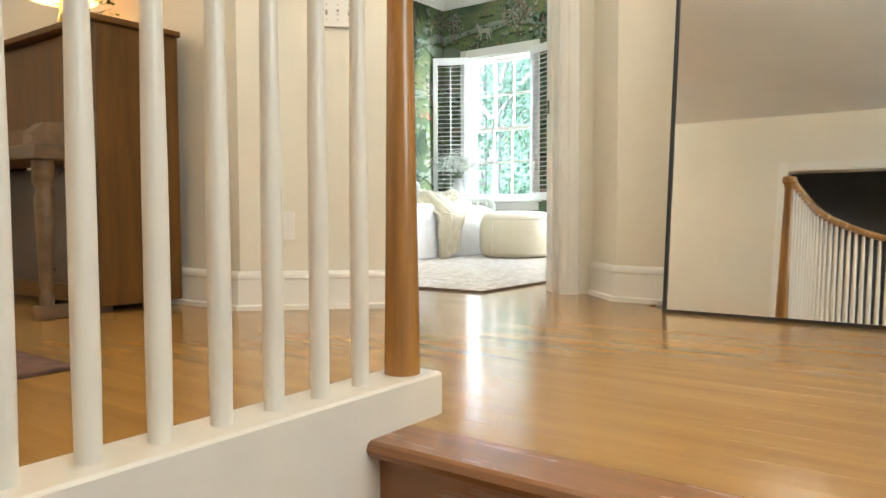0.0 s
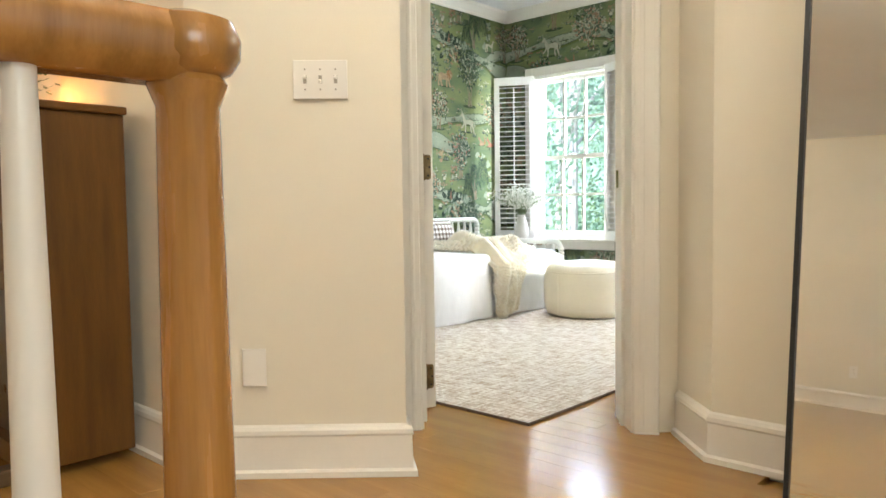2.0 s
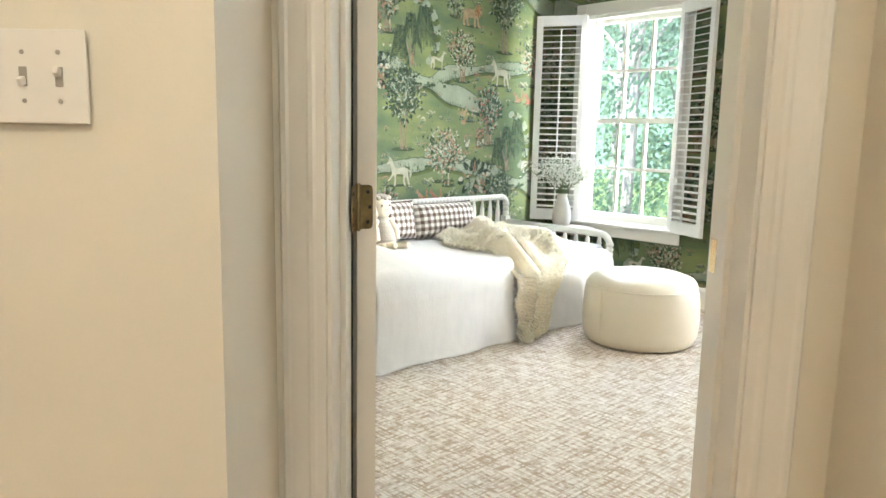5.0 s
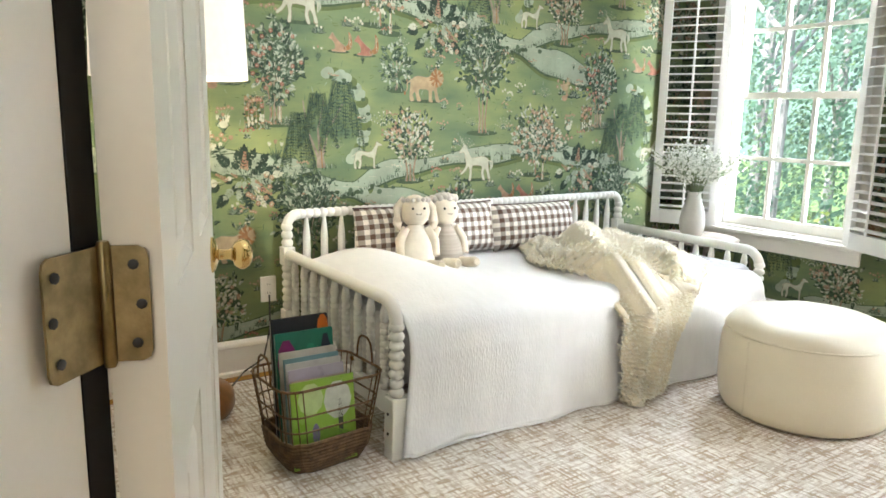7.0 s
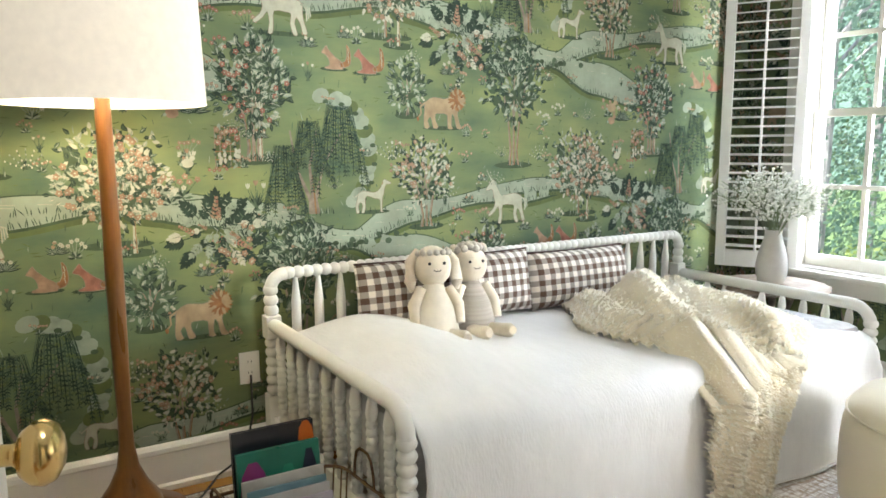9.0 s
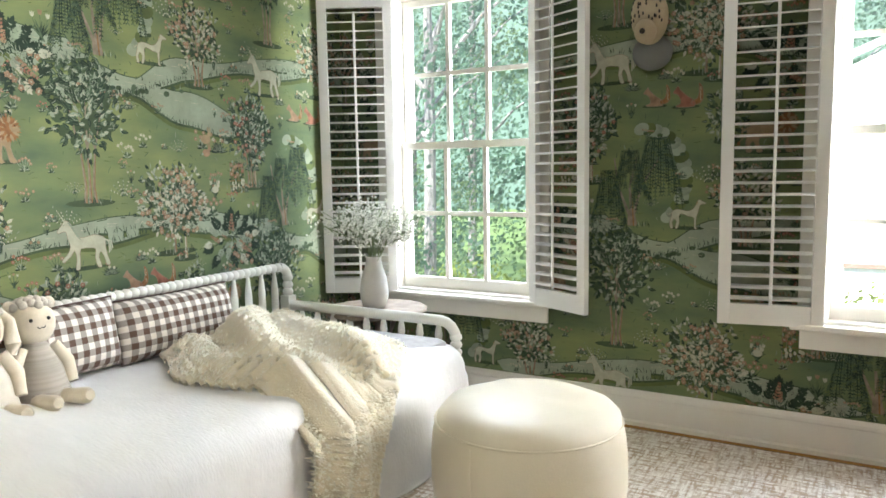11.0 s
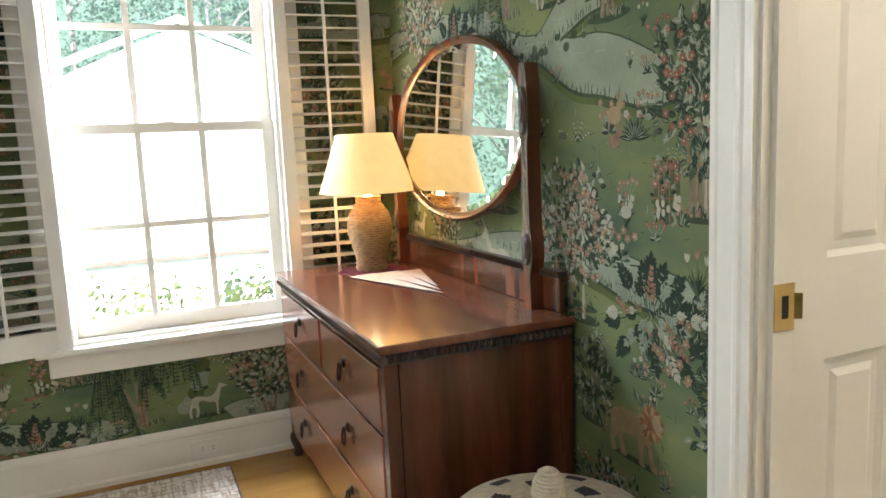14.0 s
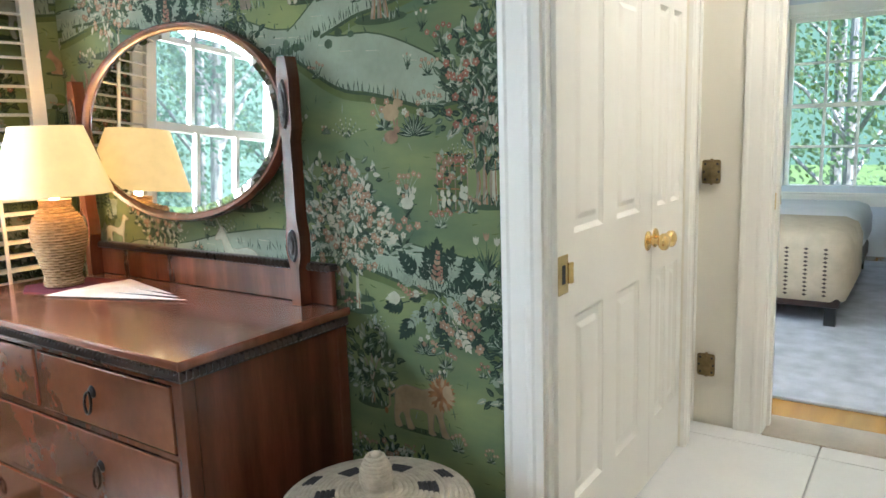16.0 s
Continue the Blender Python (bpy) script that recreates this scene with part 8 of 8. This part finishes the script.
def repeat_unit():
    s = Sheet(21)
    s.stream([(3.10, 0.975), (3.50, 0.985), (3.80, 0.955), (4.00, 0.915), (4.12, 0.90)], 0.046)
    for k in range(16):
        a = -0.9 + 2.5 * k / 15
        s.oval(4.24 + 0.185 * math.cos(a), 1.12 + 0.215 * math.sin(a), 0.034, 0.026, (STREAM, PALE, HILL)[k % 3], 1.0 + 0.01 * k, 0.4)
        if k % 2:
            s.oval(4.26 + 0.185 * math.cos(a), 1.10 + 0.215 * math.sin(a), 0.012, 0.008, BANK, 1.4)
    s.stream([(3.98, 0.77), (4.30, 0.80), (4.60, 0.90), (5.05, 0.955), (5.40, 0.975), (5.75, 0.935), (6.10, 0.90)], 0.046)
    s.stream([(5.05, 1.54), (5.30, 1.52), (5.55, 1.45), (5.92, 1.36)], 0.066)
    s.pads(4.24, 0.79, 8, 0.30)
    s.pads(5.38, 1.51, 9, 0.32)
    s.tree(5.10, 1.07, 0.53, 0.145, 0.17, (DARK, DARK, PALE, MID), n=150, leaf=0.030)
    s.tree(4.67, 0.835, 0.335, 0.118, 0.118, (DARK, CREAM, PALE, DARK), PEACH, n=150, leaf=0.023, fruit_r=0.009)
    s.tree(5.525, 0.815, 0.34, 0.098, 0.115, (PALE, DARK, MID, CREAM), PEACH, n=135, leaf=0.020, trunk=CREAM, stems=1, fruit_r=0.010)
    s.tree(5.95, 1.115, 0.40, 0.085, 0.15, (DARK, MID, PALE), n=90, leaf=0.026, trunk=CREAM, stems=1)
    s.tree(3.985, 1.105, 0.42, 0.125, 0.15, (DARK, DARK, MID, PALE), RED, n=130, leaf=0.030, fruit_r=0.010)
    s.tree(3.53, 0.845, 0.37, 0.165, 0.155, (PALE, MID, CREAM, DARK), PEACH, n=190, leaf=0.025, stems=1, fruit_r=0.011)
    s.hedge(3.895, 1.085, 0.085, 0.135)
    s.tree(4.59, 1.27, 0.21, 0.080, 0.09, (DARK, MID, PALE), n=60, leaf=0.026, stems=1)
    s.shrub(4.13, 0.70, 0.125, 0.165, 70)
    s.shrub(5.88, 0.74, 0.125, 0.18, 70, PEACH)
    s.willow(4.215, 0.91)
    s.spray(3.835, 0.875, 0.165)
    s.spray(5.79, 0.885, 0.095)
    s.beast(4.755, 1.222, 0.20, LION, "lion")
    s.beast(5.06, 0.828, 0.20, CREAM, "unicorn", -1)
    s.beast(4.435, 0.905, 0.145, CREAM, "hound")
    s.beast(4.29, 1.43, 0.11, PEACH, "fox", -1)
    s.beast(4.42, 1.42, 0.12, RED, "fox", -1)
    s.rabbit(3.76, 1.085, 0.055)
    s.rabbit(5.66, 1.245, 0.06, PEACH)
    s.rabbit(3.72, 1.30, 0.075, LION)
    for x, z, h, k in ((3.70, 1.28, 0.075, 1), (3.79, 1.265, 0.085, 4), (3.76, 1.06, 0.07, 0), (3.74, 0.985, 0.085, 2), (3.70, 0.965, 0.07, 1), (3.985, 0.93, 0.085, 0), (3.80, 0.72, 0.065, 4), (3.86, 0.69, 0.06, 2), (4.86, 1.19, 0.05, 1), (4.95, 0.83, 0.065, 2), (5.24, 1.09, 0.06, 3), (5.30, 0.83, 0.055, 4), (4.82, 0.85, 0.055, 1), (5.16, 0.79, 0.06, 4), (4.52, 1.10, 0.07, 3), (4.57, 1.02, 0.06, 1), (5.34, 1.28, 0.055, 2), (5.70, 1.12, 0.06, 1)):
        s.tuft(x, z, h, k)
    r = s.rnd
    for i in range(70):
        s.tuft(3.9 + 1.94 * r.random(), 0.72 + 0.712 * r.random(), r.uniform(0.030, 0.058))
    for i in range(420):
        # fine grass strokes
        x, z = 3.9 + 1.94 * r.random(), 0.72 + 0.712 * r.random()
        q = r.random()
        s.leaf(x, z, r.gauss(0, 0.2) if q < 0.6 else 1.57 + r.gauss(0, 0.4), r.uniform(0.012, 0.035), r.uniform(0.0010, 0.0022), HILL if q < 0.6 else (MID if q < 0.88 else PALE), 0.2)
    return s.shapes


UNIT = repeat_unit()
STEP_S, STEP_Z = 0.97, 0.712


def print_on(wall, place, s0, s1, z1, allowed, shift_z, name):
    """Lays the repeat over a wall. place(s, z, off) gives the point; allowed(s, z) leaves openings free."""
    verts, faces, inks = [], [], []
    for i in range(-4, 5):
        for j in range(-4, 5):
            ds, dz = (i + j) * STEP_S, (j - i) * STEP_Z
            for pts, ink, layer in UNIT:
                cs = sum(p[0] for p in pts) / len(pts) + ds
                cz = sum(p[1] for p in pts) / len(pts) + dz + shift_z
                if not (s0 < cs < s1 and 0.165 < cz < z1 and allowed(cs, cz)):
                    continue
                k = len(verts)
                off = 0.0008 + layer * 0.0005 + 0.00006 * ((3 * i + 7 * j) % 7) + 0.00002 * (len(faces) % 19)
                verts += [place(min(max(p[0] + ds, s0), s1), min(max(p[1] + dz + shift_z, 0.163), z1), off) for p in pts]
                faces.append(tuple(range(k, k + len(pts))))
                inks.append(ink)
    me = bpy.data.meshes.new(name)
    me.from_pydata(verts, [], faces)
    for m in INK:
        me.materials.append(m)
    me.polygons.foreach_set("material_index", inks)
    ob = new(name, me)
    ob.parent = wall
    ob["kind"] = "stuff"
    ob["label"] = "printed trees, streams, flowers and animals"
    return ob


print_on(wall_west, lambda s, z, o: (XW + o, s, z), YS, YN, CZ - 0.09, lambda s, z: True, 0.0, "wallpaper_print")
NOFF = 7.445


def north_ok(s, z):
    x = s - NOFF
    for a, b in (W1, W2):
        if a - 0.09 < x < b + 0.09 and WZ0 - 0.11 < z < WZ1 + 0.10:
            return False
    return True


print_on(wall_north, lambda s, z, o: (s - NOFF, YN - o, z), XW + NOFF, XE + NOFF, CZ - 0.09, north_ok, 0.0, "wallpaper_print")
EOFF = 8.885
print_on(wall_east, lambda s, z, o: (XE - o, EOFF - s, z), EOFF - YN, EOFF - 4.855, CZ - 0.09, lambda s, z: True, -0.085, "wallpaper_print")

# ---- floor boards and tiles ----
rnd = random.Random(8)
floor_ob = bpy.data.objects["floor"]
PW = 0.083
BOARDS = {}


def board_mesh(length):
    key = round(length, 1)
    if key not in BOARDS:
        bm = bmesh.new()
        w, l, c = PW / 2 - 0.0002, key / 2 - 0.0002, 0.0003
        lo = [bm.verts.new((x, y, -0.019)) for x, y in ((-l, -w), (l, -w), (l, w), (-l, w))]
        mid = [bm.verts.new((x, y, -c)) for x, y in ((-l, -w), (l, -w), (l, w), (-l, w))]
        hi = [bm.verts.new((x, y, 0.0)) for x, y in ((-l + c, -w + c), (l - c, -w + c), (l - c, w - c), (-l + c, w - c))]
        for a, b in ((lo, mid), (mid, hi)):
            for i in range(4):
                bm.faces.new((a[i], a[(i + 1) % 4], b[(i + 1) % 4], b[i]))
        bm.faces.new(hi)
        me = bpy.data.meshes.new("floor_board")
        bm.to_mesh(me)
        bm.free()
        me.materials.append(OAK)
        BOARDS[key] = me
    return BOARDS[key]


count = 0
rest_v, rest_f = [], []
row = 0
y = STEP_Y + 0.0695 - 50 * PW
while y < 6.62:
    spans = [(-6.1, -0.98)] if y < STEP_Y + 0.06 else ([(-6.1, 2.6)] if y < 3.0 else [(-4.87, -1.14)])
    for a, b in spans:
        x = a - rnd.uniform(0, 1.2)
        while x < b:
            ln = round(rnd.uniform(0.7, 1.7), 1)
            x0, x1 = max(x, a), min(x + ln, b)
            l = round(x1 - x0, 1)
            if x1 - x0 > 0.02:
                l = max(l, 0.1)
                cx = (x0 + x1) / 2
                near = (STEP_Y + 0.05 < y < 3.0 and -2.9 < cx < 1.6) or (0.2 < y <= 1.1 and -3.0 < cx < -0.9) or (3.0 <= y < 3.9 and -2.4 < cx)
                if near and count < 290:
                    o = bpy.data.objects.new("floor_board", board_mesh(l))
                    scene.collection.objects.link(o)
                    o.parent = floor_ob
                    o.location = (cx, y + PW / 2, 0.0)
                    o.scale = ((x1 - x0) / l, 1, 1)
                    count += 1
                else:
                    k = len(rest_v)
                    g = 0.0003
                    rest_v += [(x0 + g, y + g, 0.0), (x1 - g, y + g, 0.0), (x1 - g, y + PW - g, 0.0), (x0 + g, y + PW - g, 0.0), (x0 + g, y + g, -0.01), (x1 - g, y + g, -0.01), (x1 - g, y + PW - g, -0.01), (x0 + g, y + PW - g, -0.01)]
                    rest_f += [(k, k + 1, k + 2, k + 3), (k, k + 4, k + 5, k + 1), (k + 1, k + 5, k + 6, k + 2), (k + 2, k + 6, k + 7, k + 3), (k + 3, k + 7, k + 4, k)]
            x += ln
    y += PW
me = bpy.data.meshes.new("far_boards")
me.from_pydata(rest_v, [], rest_f)
me.materials.append(OAK)
ob = new("far_boards", me)
ob.parent = floor_ob
ob["kind"] = "stuff"
bm = bmesh.new()
box(bm, -0.302, 0.302, -0.302, 0.302, -0.010, 0.0, 0.0015)
bmesh.ops.recalc_face_normals(bm, faces=bm.faces)
me = bpy.data.meshes.new("tile")
bm.to_mesh(me)
bm.free()
me.materials.append(TILE)
for i in range(3):
    for j in range(4):
        o = bpy.data.objects.new("tile", me)
        scene.collection.objects.link(o)
        o.parent = bath_floor
        o.location = ((-0.815, -0.205, 0.156)[i], 3.42 + 0.61 * j, 0.0)
        o.scale = (1, 1, 1) if i < 2 else (0.18, 1, 1)
